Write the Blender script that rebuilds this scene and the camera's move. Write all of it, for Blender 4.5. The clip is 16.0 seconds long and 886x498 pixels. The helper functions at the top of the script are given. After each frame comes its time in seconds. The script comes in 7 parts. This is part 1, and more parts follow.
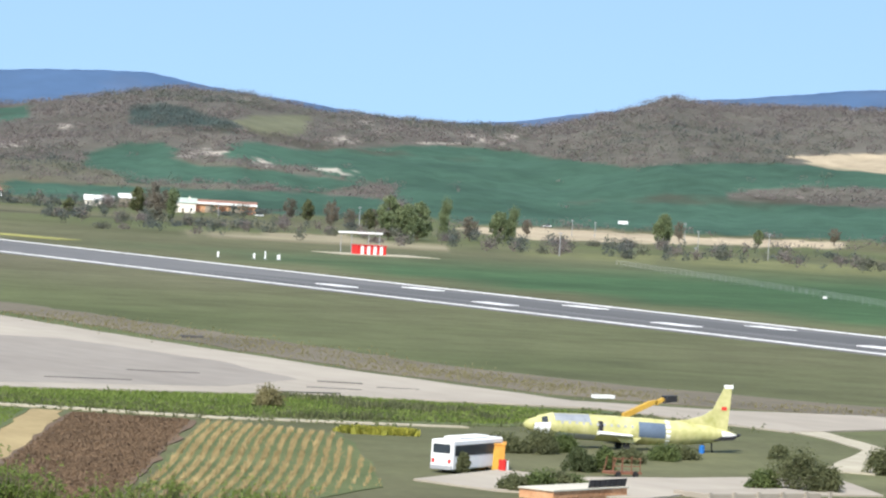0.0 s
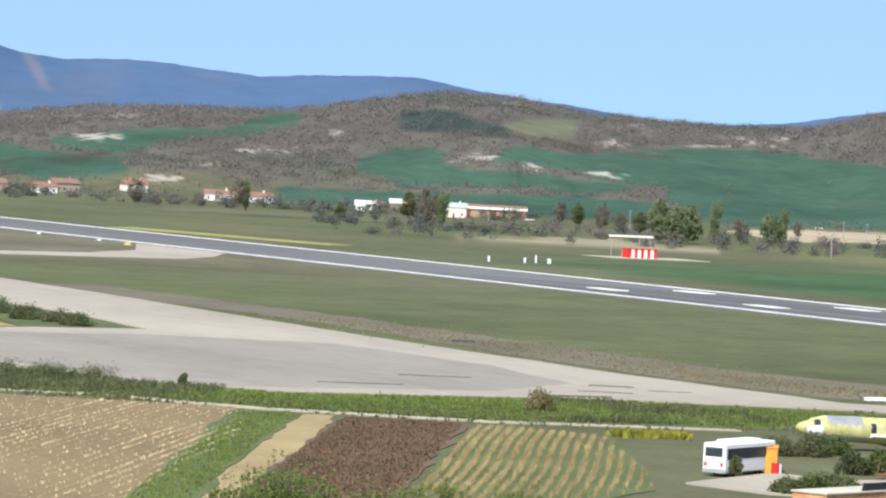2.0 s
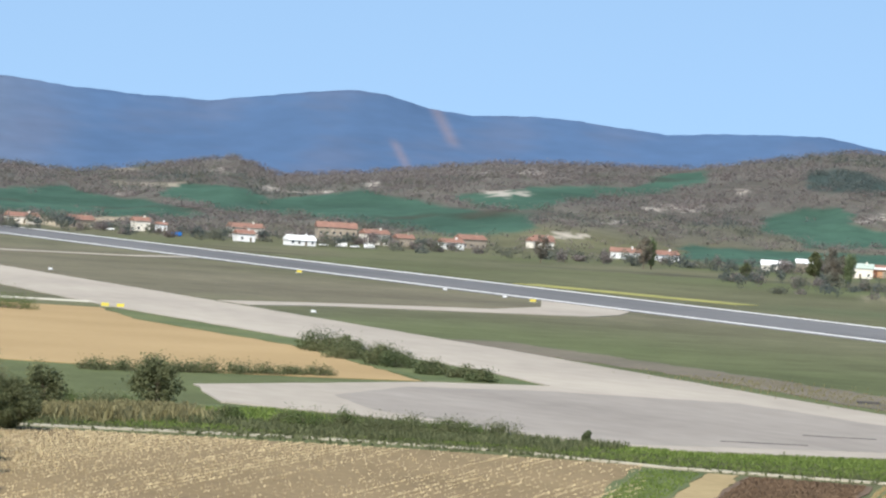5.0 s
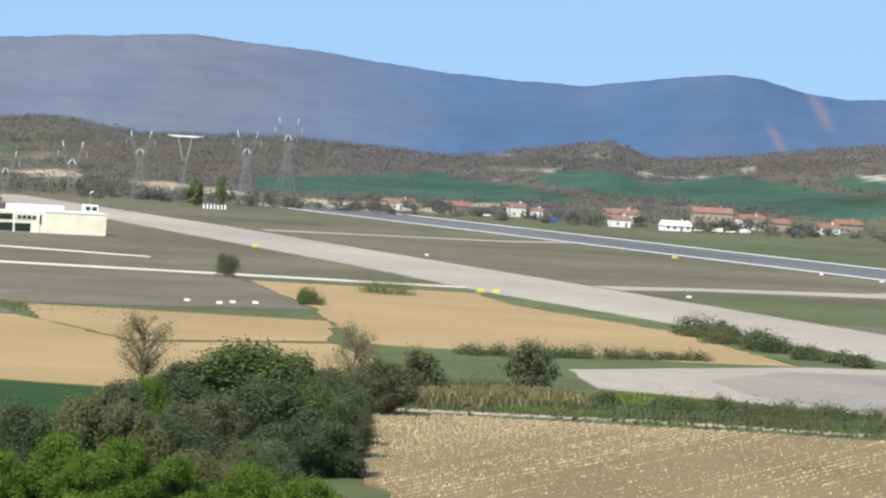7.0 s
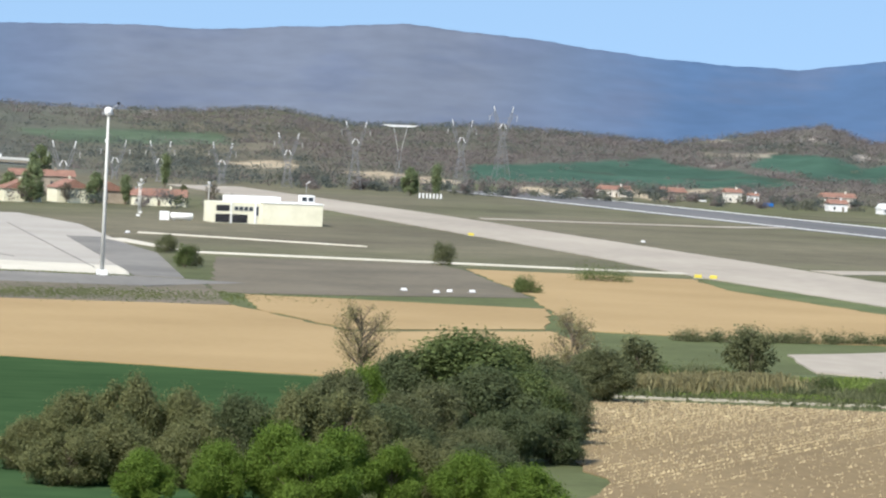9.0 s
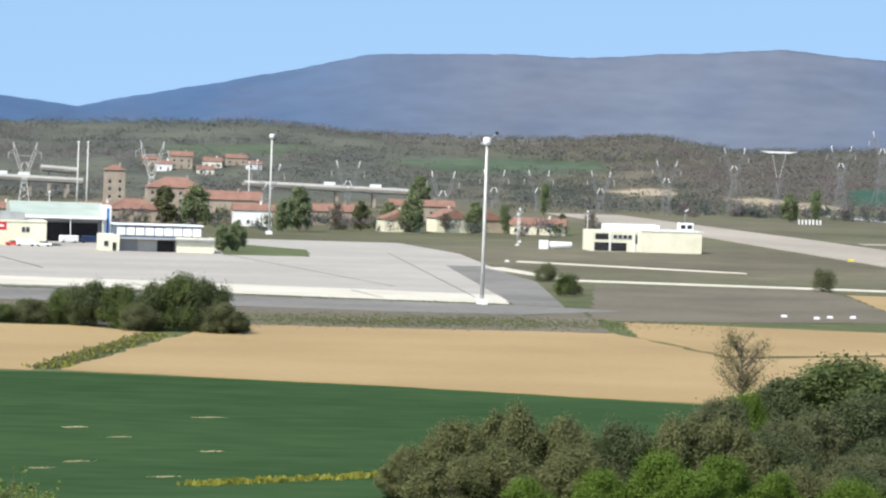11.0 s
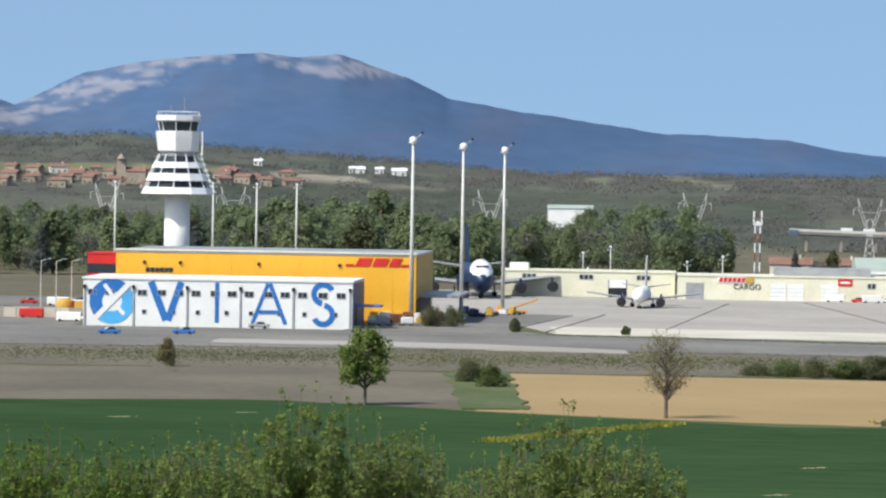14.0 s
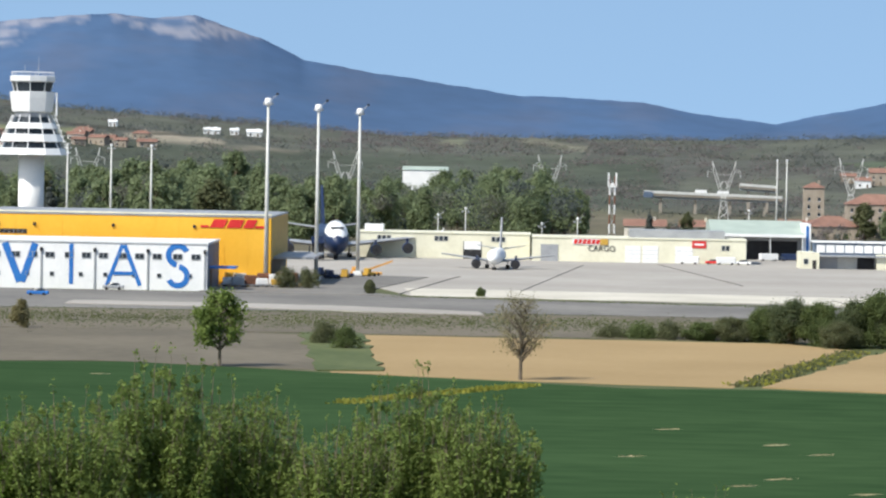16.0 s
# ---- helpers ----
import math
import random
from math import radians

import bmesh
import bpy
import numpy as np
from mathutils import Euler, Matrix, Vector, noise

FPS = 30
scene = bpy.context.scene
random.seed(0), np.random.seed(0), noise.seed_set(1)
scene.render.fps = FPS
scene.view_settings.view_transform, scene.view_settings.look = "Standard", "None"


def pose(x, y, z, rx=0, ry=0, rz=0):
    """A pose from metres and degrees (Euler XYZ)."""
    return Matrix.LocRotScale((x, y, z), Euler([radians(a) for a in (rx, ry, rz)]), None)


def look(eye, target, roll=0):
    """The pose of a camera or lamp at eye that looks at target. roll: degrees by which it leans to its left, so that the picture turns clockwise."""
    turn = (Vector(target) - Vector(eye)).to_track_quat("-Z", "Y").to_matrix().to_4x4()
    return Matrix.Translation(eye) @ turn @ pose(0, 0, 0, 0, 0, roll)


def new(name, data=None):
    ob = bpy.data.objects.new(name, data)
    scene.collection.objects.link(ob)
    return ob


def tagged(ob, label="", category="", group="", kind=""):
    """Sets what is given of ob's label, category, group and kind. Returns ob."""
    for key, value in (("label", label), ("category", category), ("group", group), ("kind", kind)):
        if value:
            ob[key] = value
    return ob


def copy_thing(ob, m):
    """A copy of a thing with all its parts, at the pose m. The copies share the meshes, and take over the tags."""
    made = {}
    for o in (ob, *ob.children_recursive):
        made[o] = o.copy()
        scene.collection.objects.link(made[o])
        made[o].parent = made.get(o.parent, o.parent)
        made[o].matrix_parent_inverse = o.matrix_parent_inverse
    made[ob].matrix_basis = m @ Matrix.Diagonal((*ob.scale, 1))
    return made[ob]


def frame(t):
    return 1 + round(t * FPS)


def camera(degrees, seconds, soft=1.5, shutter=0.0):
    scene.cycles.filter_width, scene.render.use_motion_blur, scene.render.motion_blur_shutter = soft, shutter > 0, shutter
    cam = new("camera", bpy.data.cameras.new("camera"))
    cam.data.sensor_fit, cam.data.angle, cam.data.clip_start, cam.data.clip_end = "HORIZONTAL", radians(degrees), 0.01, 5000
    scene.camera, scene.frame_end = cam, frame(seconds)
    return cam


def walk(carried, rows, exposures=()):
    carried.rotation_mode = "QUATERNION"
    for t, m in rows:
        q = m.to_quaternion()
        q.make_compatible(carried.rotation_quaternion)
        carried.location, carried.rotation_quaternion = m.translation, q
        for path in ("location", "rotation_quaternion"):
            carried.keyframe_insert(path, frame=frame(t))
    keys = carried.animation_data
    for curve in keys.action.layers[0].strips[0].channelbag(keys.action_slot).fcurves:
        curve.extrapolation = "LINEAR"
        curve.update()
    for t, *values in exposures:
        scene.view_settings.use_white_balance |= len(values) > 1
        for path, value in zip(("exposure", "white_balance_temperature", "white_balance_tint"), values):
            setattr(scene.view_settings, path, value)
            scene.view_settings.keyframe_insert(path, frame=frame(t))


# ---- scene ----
cam = camera(12.0, 16.0, soft=2.3)
EYE = 32.0
# seconds, yaw, pitch, lean: a long lens panned by hand from one spot on a hillside
PAN = [
    (0, -30.500, -1.189, 3.412),
    (0.5, -29.297, -1.122, 3.294),
    (1, -28.279, -1.255, 3.182),
    (1.5, -27.256, -1.367, 3.078),
    (2, -26.825, -1.339, 2.940),
    (2.5, -26.352, -1.124, 3.049),
    (3, -25.518, -0.873, 3.070),
    (3.5, -24.273, -0.837, 3.004),
    (3.7, -23.692, -0.814, 3.089),
    (5.8, -19.340, -1.110, 3.309),
    (6, -18.638, -1.195, 3.196),
    (6.5, -17.315, -1.341, 3.243),
    (7, -16.199, -1.354, 3.271),
    (7.5, -15.150, -1.187, 2.974),
    (8, -14.256, -1.402, 2.681),
    (8.2, -14.100, -1.519, 2.597),
    (10.3, -10.364, -1.602, 2.163),
    (10.5, -9.699, -1.567, 1.965),
    (11, -8.109, -1.483, 1.840),
    (11.5, -5.996, -1.576, 1.653),
    (11.6, -5.093, -1.510, 1.500),
    (11.7, -4.348, -1.349, 1.300),
    (11.8, -3.342, -1.103, 1.167),
    (11.9, -2.666, -0.995, 1.050),
    (12, -1.624, -0.764, 0.943),
    (12.2, -0.337, -0.539, 0.830),
    (12.5, -0.521, 0.114, 0.686),
    (13, -0.808, -0.285, 0.962),
    (13.5, -0.081, -0.694, 1.243),
    (13.6, 0.215, -0.746, 1.180),
    (13.7, 0.806, -0.800, 1.100),
    (13.8, 1.674, -0.830, 1.040),
    (13.9, 2.480, -0.930, 0.970),
    (14, 3.368, -0.983, 0.908),
    (14.1, 3.750, -0.995, 0.910),
    (14.2, 4.063, -0.960, 0.915),
    (14.3, 3.980, -0.900, 0.920),
    (14.4, 3.471, -0.907, 0.925),
    (14.5, 2.803, -0.938, 0.927),
    (14.6, 2.100, -1.040, 0.920),
    (14.7, 1.700, -1.090, 0.915),
    (14.8, 1.520, -1.122, 0.910),
    (14.9, 1.500, -1.150, 0.905),
    (15, 1.589, -1.148, 0.905),
    (15.5, 1.134, -1.517, 0.852),
    (16, 1.388, -1.474, 1.028),
]
walk(cam, [(t, pose(0, 0, EYE, 90 + pitch, 0, yaw) @ pose(0, 0, 0, 0, 0, lean)) for t, yaw, pitch, lean in PAN],
     [(0.0, 0.92), (3.7, 0.80), (8.2, 0.76), (10.3, 0.85), (11.0, 0.79), (12.0, 0.65), (13.0, 0.45), (14.0, 0.48), (16.0, 0.57)])

# ---- sky and sun ----
SUN_TO = Vector((-0.55, -0.50, 0.80)).normalized()
world = bpy.data.worlds.new("sky")
scene.world = world
world.use_nodes = True
sky = world.node_tree.nodes.new("ShaderNodeTexSky")
sky.sky_type, sky.sun_disc = "NISHITA", False
sky.sun_elevation = math.asin(SUN_TO.z)
sky.sun_rotation = math.atan2(SUN_TO.x, SUN_TO.y)
sky.air_density, sky.dust_density, sky.ozone_density = 1.0, 0.9, 0.45
back = world.node_tree.nodes["Background"]
back.inputs["Strength"].default_value = 0.15
place, lift, unit = (world.node_tree.nodes.new(n) for n in ("ShaderNodeTexCoord", "ShaderNodeVectorMath", "ShaderNodeVectorMath"))
lift.inputs[1].default_value, unit.operation = (0, 0, 0.36), "NORMALIZE"
world.node_tree.links.new(place.outputs["Generated"], lift.inputs[0])
world.node_tree.links.new(lift.outputs[0], unit.inputs[0])
world.node_tree.links.new(unit.outputs[0], sky.inputs["Vector"])
tint = world.node_tree.nodes.new("ShaderNodeVectorMath")
tint.operation, tint.inputs[1].default_value = "MULTIPLY", (0.955, 1.0, 0.95)
world.node_tree.links.new(sky.outputs["Color"], tint.inputs[0])
world.node_tree.links.new(tint.outputs[0], back.inputs["Color"])
lamp = bpy.data.lights.new("sun", "SUN")
lamp.energy, lamp.angle, lamp.color = 3.55, radians(0.5), (1.0, 0.95, 0.87)
new("sun", lamp).matrix_world = look((0, 0, 0), -SUN_TO)

from mathutils.geometry import delaunay_2d_cdt

# ---- materials ----
def surf(name, a, b, scale=0.2, rough=0.85, metal=0.0, bump=0.0, fine=4.0, fine_mix=0.35, stretch=(1, 1, 1), spread=0.0, spec=0.3):
    """Two tones mixed by coarse and fine noise; spread: difference from piece to piece."""
    m = bpy.data.materials.new(name)
    m.use_nodes = True
    n, ln = m.node_tree.nodes, m.node_tree.links
    bsdf = n["Principled BSDF"]
    bsdf.inputs["Roughness"].default_value = rough
    bsdf.inputs["Metallic"].default_value = metal
    bsdf.inputs["Specular IOR Level"].default_value = spec
    coord, mapping = n.new("ShaderNodeTexCoord"), n.new("ShaderNodeMapping")
    mapping.inputs["Scale"].default_value = stretch
    ln.new(coord.outputs["Object"], mapping.inputs["Vector"])
    coarse, grain = n.new("ShaderNodeTexNoise"), n.new("ShaderNodeTexNoise")
    coarse.inputs["Scale"].default_value, coarse.inputs["Detail"].default_value = scale, 6
    grain.inputs["Scale"].default_value, grain.inputs["Detail"].default_value = fine, 4
    ln.new(mapping.outputs["Vector"], coarse.inputs["Vector"])
    ln.new(mapping.outputs["Vector"], grain.inputs["Vector"])
    mixf = n.new("ShaderNodeMix")
    mixf.inputs["Factor"].default_value = fine_mix
    ln.new(coarse.outputs["Fac"], mixf.inputs["A"])
    ln.new(grain.outputs["Fac"], mixf.inputs["B"])
    ramp = n.new("ShaderNodeValToRGB")
    ramp.color_ramp.elements[0].position, ramp.color_ramp.elements[1].position = 0.36, 0.64
    ramp.color_ramp.elements[0].color, ramp.color_ramp.elements[1].color = (*a, 1), (*b, 1)
    ln.new(mixf.outputs["Result"], ramp.inputs["Fac"])
    out = ramp.outputs["Color"]
    if spread:
        info, hsv, mp = n.new("ShaderNodeNewGeometry"), n.new("ShaderNodeHueSaturation"), n.new("ShaderNodeMapRange")
        mp.inputs["To Min"].default_value, mp.inputs["To Max"].default_value = 1 - spread, 1 + spread
        ln.new(info.outputs["Random Per Island"], mp.inputs["Value"])
        ln.new(mp.outputs["Result"], hsv.inputs["Value"])
        ln.new(out, hsv.inputs["Color"])
        out = hsv.outputs["Color"]
    ln.new(out, bsdf.inputs["Base Color"])
    if bump:
        bn = n.new("ShaderNodeBump")
        bn.inputs["Strength"].default_value, bn.inputs["Distance"].default_value = bump, 0.1
        ln.new(grain.outputs["Fac"], bn.inputs["Height"])
        ln.new(bn.outputs["Normal"], bsdf.inputs["Normal"])
    return m


def leafy(name, a, b, spread=0.22):
    m = surf(name, a, b, scale=0.35, rough=0.7, fine=3.0, spread=spread, spec=0.2)
    bsdf = m.node_tree.nodes["Principled BSDF"]
    thin = m.node_tree.nodes.new("ShaderNodeBsdfTranslucent")
    add = m.node_tree.nodes.new("ShaderNodeMixShader")
    add.inputs["Fac"].default_value = 0.45
    src = bsdf.inputs["Base Color"].links[0].from_socket
    m.node_tree.links.new(src, thin.inputs["Color"])
    m.node_tree.links.new(bsdf.outputs[0], add.inputs[1])
    m.node_tree.links.new(thin.outputs[0], add.inputs[2])
    m.node_tree.links.new(add.outputs[0], m.node_tree.nodes["Material Output"].inputs["Surface"])
    return m


def covered(name, wear=((0.012, 0.8, 1.2), (0.09, 0.84, 1.16), (0.8, 0.88, 1.12)), rough=0.95):
    """Takes the ground cover from the mesh, and breaks it up at two scales."""
    m = bpy.data.materials.new(name)
    m.use_nodes = True
    n, ln = m.node_tree.nodes, m.node_tree.links
    bsdf = n["Principled BSDF"]
    bsdf.inputs["Roughness"].default_value, bsdf.inputs["Specular IOR Level"].default_value = rough, 0.1
    col, coord = n.new("ShaderNodeVertexColor"), n.new("ShaderNodeTexCoord")
    col.layer_name = "cover"
    out = col.outputs["Color"]
    for scale, low, high in wear:
        noi, mp, mul = n.new("ShaderNodeTexNoise"), n.new("ShaderNodeMapRange"), n.new("ShaderNodeVectorMath")
        noi.inputs["Scale"].default_value, noi.inputs["Detail"].default_value = scale, 5
        mp.inputs["From Min"].default_value, mp.inputs["From Max"].default_value = 0.3, 0.7
        mp.inputs["To Min"].default_value, mp.inputs["To Max"].default_value = low, high
        mul.operation = "SCALE"
        ln.new(coord.outputs["Object"], noi.inputs["Vector"])
        ln.new(noi.outputs["Fac"], mp.inputs["Value"])
        ln.new(out, mul.inputs[0])
        ln.new(mp.outputs["Result"], mul.inputs["Scale"])
        out = mul.outputs["Vector"]
    ln.new(out, bsdf.inputs["Base Color"])
    return m


M = dict(
    cover=covered("ground_cover"),
    mountain=covered("far_mountain", ((0.004, 0.9, 1.1), (0.03, 0.93, 1.07))),
    asphalt=surf("runway_asphalt", (0.098, 0.097, 0.096), (0.15, 0.148, 0.145), 0.03, 0.9, fine=0.5, stretch=(1, 0.15, 1)),
    rubbered=surf("rubbered_asphalt", (0.075, 0.075, 0.075), (0.11, 0.108, 0.106), 0.03, 0.9, fine=0.5, stretch=(1, 0.15, 1)),
    tarmac=surf("old_tarmac", (0.125, 0.118, 0.107), (0.215, 0.203, 0.18), 0.03, 0.95, fine=0.4),
    concrete=surf("taxiway_concrete", (0.27, 0.238, 0.195), (0.37, 0.33, 0.27), 0.02, 0.95, fine=0.25, stretch=(1, 0.4, 1)),
    worn=surf("rubbered_concrete", (0.20, 0.177, 0.152), (0.285, 0.255, 0.218), 0.03, 0.95, fine=0.3, stretch=(1, 0.3, 1)),
    apron=surf("apron_concrete", (0.30, 0.278, 0.243), (0.38, 0.353, 0.31), 0.025, 0.95, fine=0.3),
    pale=surf("pale_concrete", (0.46, 0.43, 0.355), (0.57, 0.535, 0.45), 0.05, 0.95, fine=0.5),
    marking=surf("white_marking", (0.55, 0.55, 0.54), (0.78, 0.78, 0.76), 0.3, 0.8),
    joint=surf("bitumen_joint", (0.06, 0.06, 0.06), (0.12, 0.11, 0.10), 0.3, 0.9),
    gold=surf("dry_crop", (0.275, 0.19, 0.085), (0.345, 0.245, 0.118), 0.02, 0.95, bump=0.2, fine=0.7, fine_mix=0.3),
    crop=surf("green_crop", (0.026, 0.054, 0.023), (0.043, 0.080, 0.034), 0.022, 1.0, bump=0.2, fine=0.25, fine_mix=0.45, stretch=(0.45, 1, 1), spec=0.0),
    straw=surf("loose_straw", (0.38, 0.31, 0.18), (0.56, 0.47, 0.29), 0.3, 0.9, spread=0.2),
    stubble=surf("straw_stubble", (0.150, 0.106, 0.050), (0.225, 0.165, 0.084), 0.05, 0.95, bump=0.3, fine=1.2, fine_mix=0.5, stretch=(1, 0.35, 1)),
    plough=surf("ploughed_soil", (0.085, 0.058, 0.036), (0.15, 0.10, 0.062), 0.07, 0.95, bump=0.4, fine=1.0, fine_mix=0.5),
    rape=surf("rape_flowers", (0.20, 0.20, 0.06), (0.32, 0.30, 0.09), 0.06, 0.95, fine=0.6),
    tan=surf("dry_soil", (0.24, 0.18, 0.085), (0.36, 0.28, 0.14), 0.06, 0.95, fine=0.8),
    weeds=surf("weedy_soil", (0.095, 0.082, 0.056), (0.160, 0.136, 0.096), 0.03, 0.95, fine=0.4, fine_mix=0.4),
    verge=surf("verge_grass", (0.06, 0.082, 0.026), (0.115, 0.13, 0.05), 0.05, 0.95, fine=0.6, fine_mix=0.4),
    dirt=surf("dirt_track", (0.30, 0.27, 0.20), (0.42, 0.38, 0.29), 0.2, 0.95),
    flower=leafy("yellow_flowers", (0.20, 0.21, 0.04), (0.38, 0.36, 0.06)),
    leaf=leafy("leaf_green", (0.085, 0.116, 0.040), (0.140, 0.178, 0.062)),
    leaf_dark=leafy("leaf_dark", (0.072, 0.094, 0.042), (0.120, 0.144, 0.066)),
    leaf_fresh=leafy("leaf_fresh", (0.095, 0.155, 0.022), (0.15, 0.225, 0.04)),
    leaf_young=leafy("leaf_young", (0.125, 0.178, 0.040), (0.205, 0.265, 0.070)),
    # green of the far wood, paled to include haze
    leaf_wood=leafy("leaf_wood", (0.158, 0.200, 0.100), (0.222, 0.268, 0.140)),
    leaf_brown=leafy("leaf_brown", (0.125, 0.138, 0.056), (0.190, 0.196, 0.086)),
    leaf_olive=leafy("leaf_olive", (0.105, 0.118, 0.056), (0.165, 0.176, 0.086)),
    leaf_bare=leafy("leaf_bud", (0.19, 0.17, 0.08), (0.30, 0.27, 0.14)),
    leaf_grey=leafy("twig_grey", (0.15, 0.135, 0.105), (0.24, 0.215, 0.17)),
    # far scrub: tones kept pale and close together, haze painted in
    scrub_a=leafy("hazed_scrub_grey", (0.168, 0.144, 0.134), (0.212, 0.184, 0.170), 0.10),
    scrub_b=leafy("hazed_scrub_dark", (0.092, 0.108, 0.100), (0.125, 0.140, 0.124), 0.10),
    scrub_c=leafy("hazed_scrub_olive", (0.125, 0.132, 0.100), (0.165, 0.170, 0.128), 0.10),
    bark=surf("bark", (0.11, 0.088, 0.062), (0.19, 0.155, 0.112), 1.0, 0.95),
    white=surf("white_paint", (0.70, 0.71, 0.70), (0.80, 0.80, 0.78), 0.2, 0.6, fine=1.5),
    cream=surf("cream_cladding", (0.62, 0.60, 0.46), (0.72, 0.70, 0.55), 0.15, 0.7, fine=1.0),
    yellow=surf("yellow_cladding", (0.74, 0.39, 0.03), (0.80, 0.44, 0.045), 0.1, 0.6, fine=1.0),
    red=surf("red_paint", (0.50, 0.02, 0.02), (0.62, 0.035, 0.03), 0.3, 0.5),
    blue=surf("blue_paint", (0.020, 0.135, 0.42), (0.03, 0.17, 0.48), 0.2, 0.5),
    sky_blue=surf("light_blue_paint", (0.07, 0.36, 0.70), (0.09, 0.42, 0.76), 0.2, 0.5),
    navy=surf("navy_paint", (0.010, 0.022, 0.06), (0.02, 0.035, 0.085), 0.2, 0.4),
    slate=surf("slate_cladding", (0.07, 0.10, 0.15), (0.11, 0.15, 0.21), 0.2, 0.6),
    grey=surf("grey_metal", (0.28, 0.29, 0.30), (0.38, 0.39, 0.40), 0.3, 0.5, 0.2),
    steel=surf("galvanised_steel", (0.50, 0.50, 0.47), (0.62, 0.62, 0.58), 0.5, 0.55, 0.1),
    # near-black things; on flat openings and intakes it paints the inner shade
    dark=surf("dark_void", (0.012, 0.012, 0.014), (0.03, 0.03, 0.032), 0.5, 0.6),
    rubber=surf("black_rubber", (0.015, 0.015, 0.015), (0.03, 0.03, 0.03), 2.0, 0.8),
    glass=surf("window_glass", (0.02, 0.028, 0.035), (0.04, 0.05, 0.06), 0.5, 0.3, spec=0.2),
    primer=surf("zinc_primer", (0.33, 0.325, 0.12), (0.54, 0.51, 0.26), 0.6, 0.7, fine=1.5, fine_mix=0.4),
    bare=surf("bare_aluminium", (0.30, 0.32, 0.34), (0.42, 0.44, 0.46), 0.5, 0.45, 0.5),
    orange=surf("orange_cladding", (0.50, 0.23, 0.04), (0.62, 0.31, 0.06), 0.4, 0.7),
    rust=surf("rusty_steel", (0.13, 0.06, 0.035), (0.22, 0.10, 0.06), 1.0, 0.9),
    boom=surf("machine_yellow", (0.42, 0.25, 0.04), (0.55, 0.34, 0.06), 0.5, 0.6),
    # roof red dulled towards brown, the haze being in the colour
    tile=surf("clay_roof", (0.19, 0.105, 0.078), (0.28, 0.158, 0.118), 0.25, 0.9, fine=1.5, fine_mix=0.4),
    stone=surf("stone_wall", (0.26, 0.215, 0.165), (0.38, 0.33, 0.265), 0.3, 0.95, fine=1.5),
    render=surf("house_render", (0.60, 0.56, 0.48), (0.74, 0.70, 0.62), 0.2, 0.9),
    sign_yellow=surf("sign_yellow", (0.62, 0.50, 0.06), (0.72, 0.60, 0.10), 0.5, 0.6),
    # steel of the far pylons, toned into the hills to paint haze
    pylon=surf("hazed_galvanised", (0.17, 0.175, 0.18), (0.24, 0.245, 0.25), 0.5, 0.7),
    green_roof=surf("green_sheet_roof", (0.32, 0.38, 0.33), (0.40, 0.46, 0.40), 0.2, 0.7),
    brick=surf("brick", (0.40, 0.20, 0.10), (0.55, 0.32, 0.18), 0.8, 0.9),
)


# ---- builders ----
def part(name, bm, material, parent=None, label=""):
    me = bpy.data.meshes.new(name)
    bmesh.ops.recalc_face_normals(bm, faces=bm.faces)
    bm.to_mesh(me)
    bm.free()
    me.materials.append(M[material])
    ob = new(name, me)
    ob.parent = parent
    return tagged(ob, label) if label else ob


def thing(name, label, category, at=(0, 0, 0), turn=0, group="", kind=""):
    ob = new(name)
    ob.empty_display_size = 0.5
    ob.matrix_world = pose(*at, 0, 0, turn)
    return tagged(ob, label, category, group, kind)


def box(bm, x0, x1, y0, y1, z0, z1, bev=0.0):
    vs = [bm.verts.new((x, y, z)) for z in (z0, z1) for x, y in ((x0, y0), (x1, y0), (x1, y1), (x0, y1))]
    for f in ((3, 2, 1, 0), (4, 5, 6, 7), (0, 1, 5, 4), (1, 2, 6, 5), (2, 3, 7, 6), (3, 0, 4, 7)):
        bm.faces.new([vs[i] for i in f])
    if bev:
        bmesh.ops.bevel(bm, geom=[e for e in bm.edges if any(v in vs for v in e.verts)], offset=bev, segments=1, affect="EDGES")
    return bm


def B(*a, bev=0.0):
    return box(bmesh.new(), *a, bev=bev)


def tube(bm, rings, n=12, caps=True):
    """A skin over rings (centre, axis u, axis v): each ring is centre + cos*u + sin*v."""
    loops = []
    for c, u, v in rings:
        c, u, v = Vector(c), Vector(u), Vector(v)
        loops.append([bm.verts.new(c + u * math.cos(k * math.tau / n) + v * math.sin(k * math.tau / n)) for k in range(n)])
    for a, b in zip(loops, loops[1:]):
        for k in range(n):
            bm.faces.new((a[k], a[(k + 1) % n], b[(k + 1) % n], b[k]))
    if caps:
        bm.faces.new(loops[0][::-1])
        bm.faces.new(loops[-1])
    return bm


def rod(bm, p, q, r0, r1=None, n=8):
    p, q = Vector(p), Vector(q)
    r1 = r0 if r1 is None else r1
    d = (q - p).normalized()
    u = d.orthogonal().normalized()
    v = d.cross(u)
    return tube(bm, [(p, u * r0, v * r0), (q, u * r1, v * r1)], n)


def prism(bm, pts, off):
    """A flat outline pushed out by off."""
    a = [bm.verts.new(p) for p in pts]
    b = [bm.verts.new(Vector(p) + Vector(off)) for p in pts]
    bm.faces.new(a)
    bm.faces.new(b[::-1])
    for k in range(len(a)):
        bm.faces.new((a[k], a[k - 1], b[k - 1], b[k]))
    return bm


def smooth(ob):
    for p in ob.data.polygons:
        p.use_smooth = True
    return ob


LAID = []


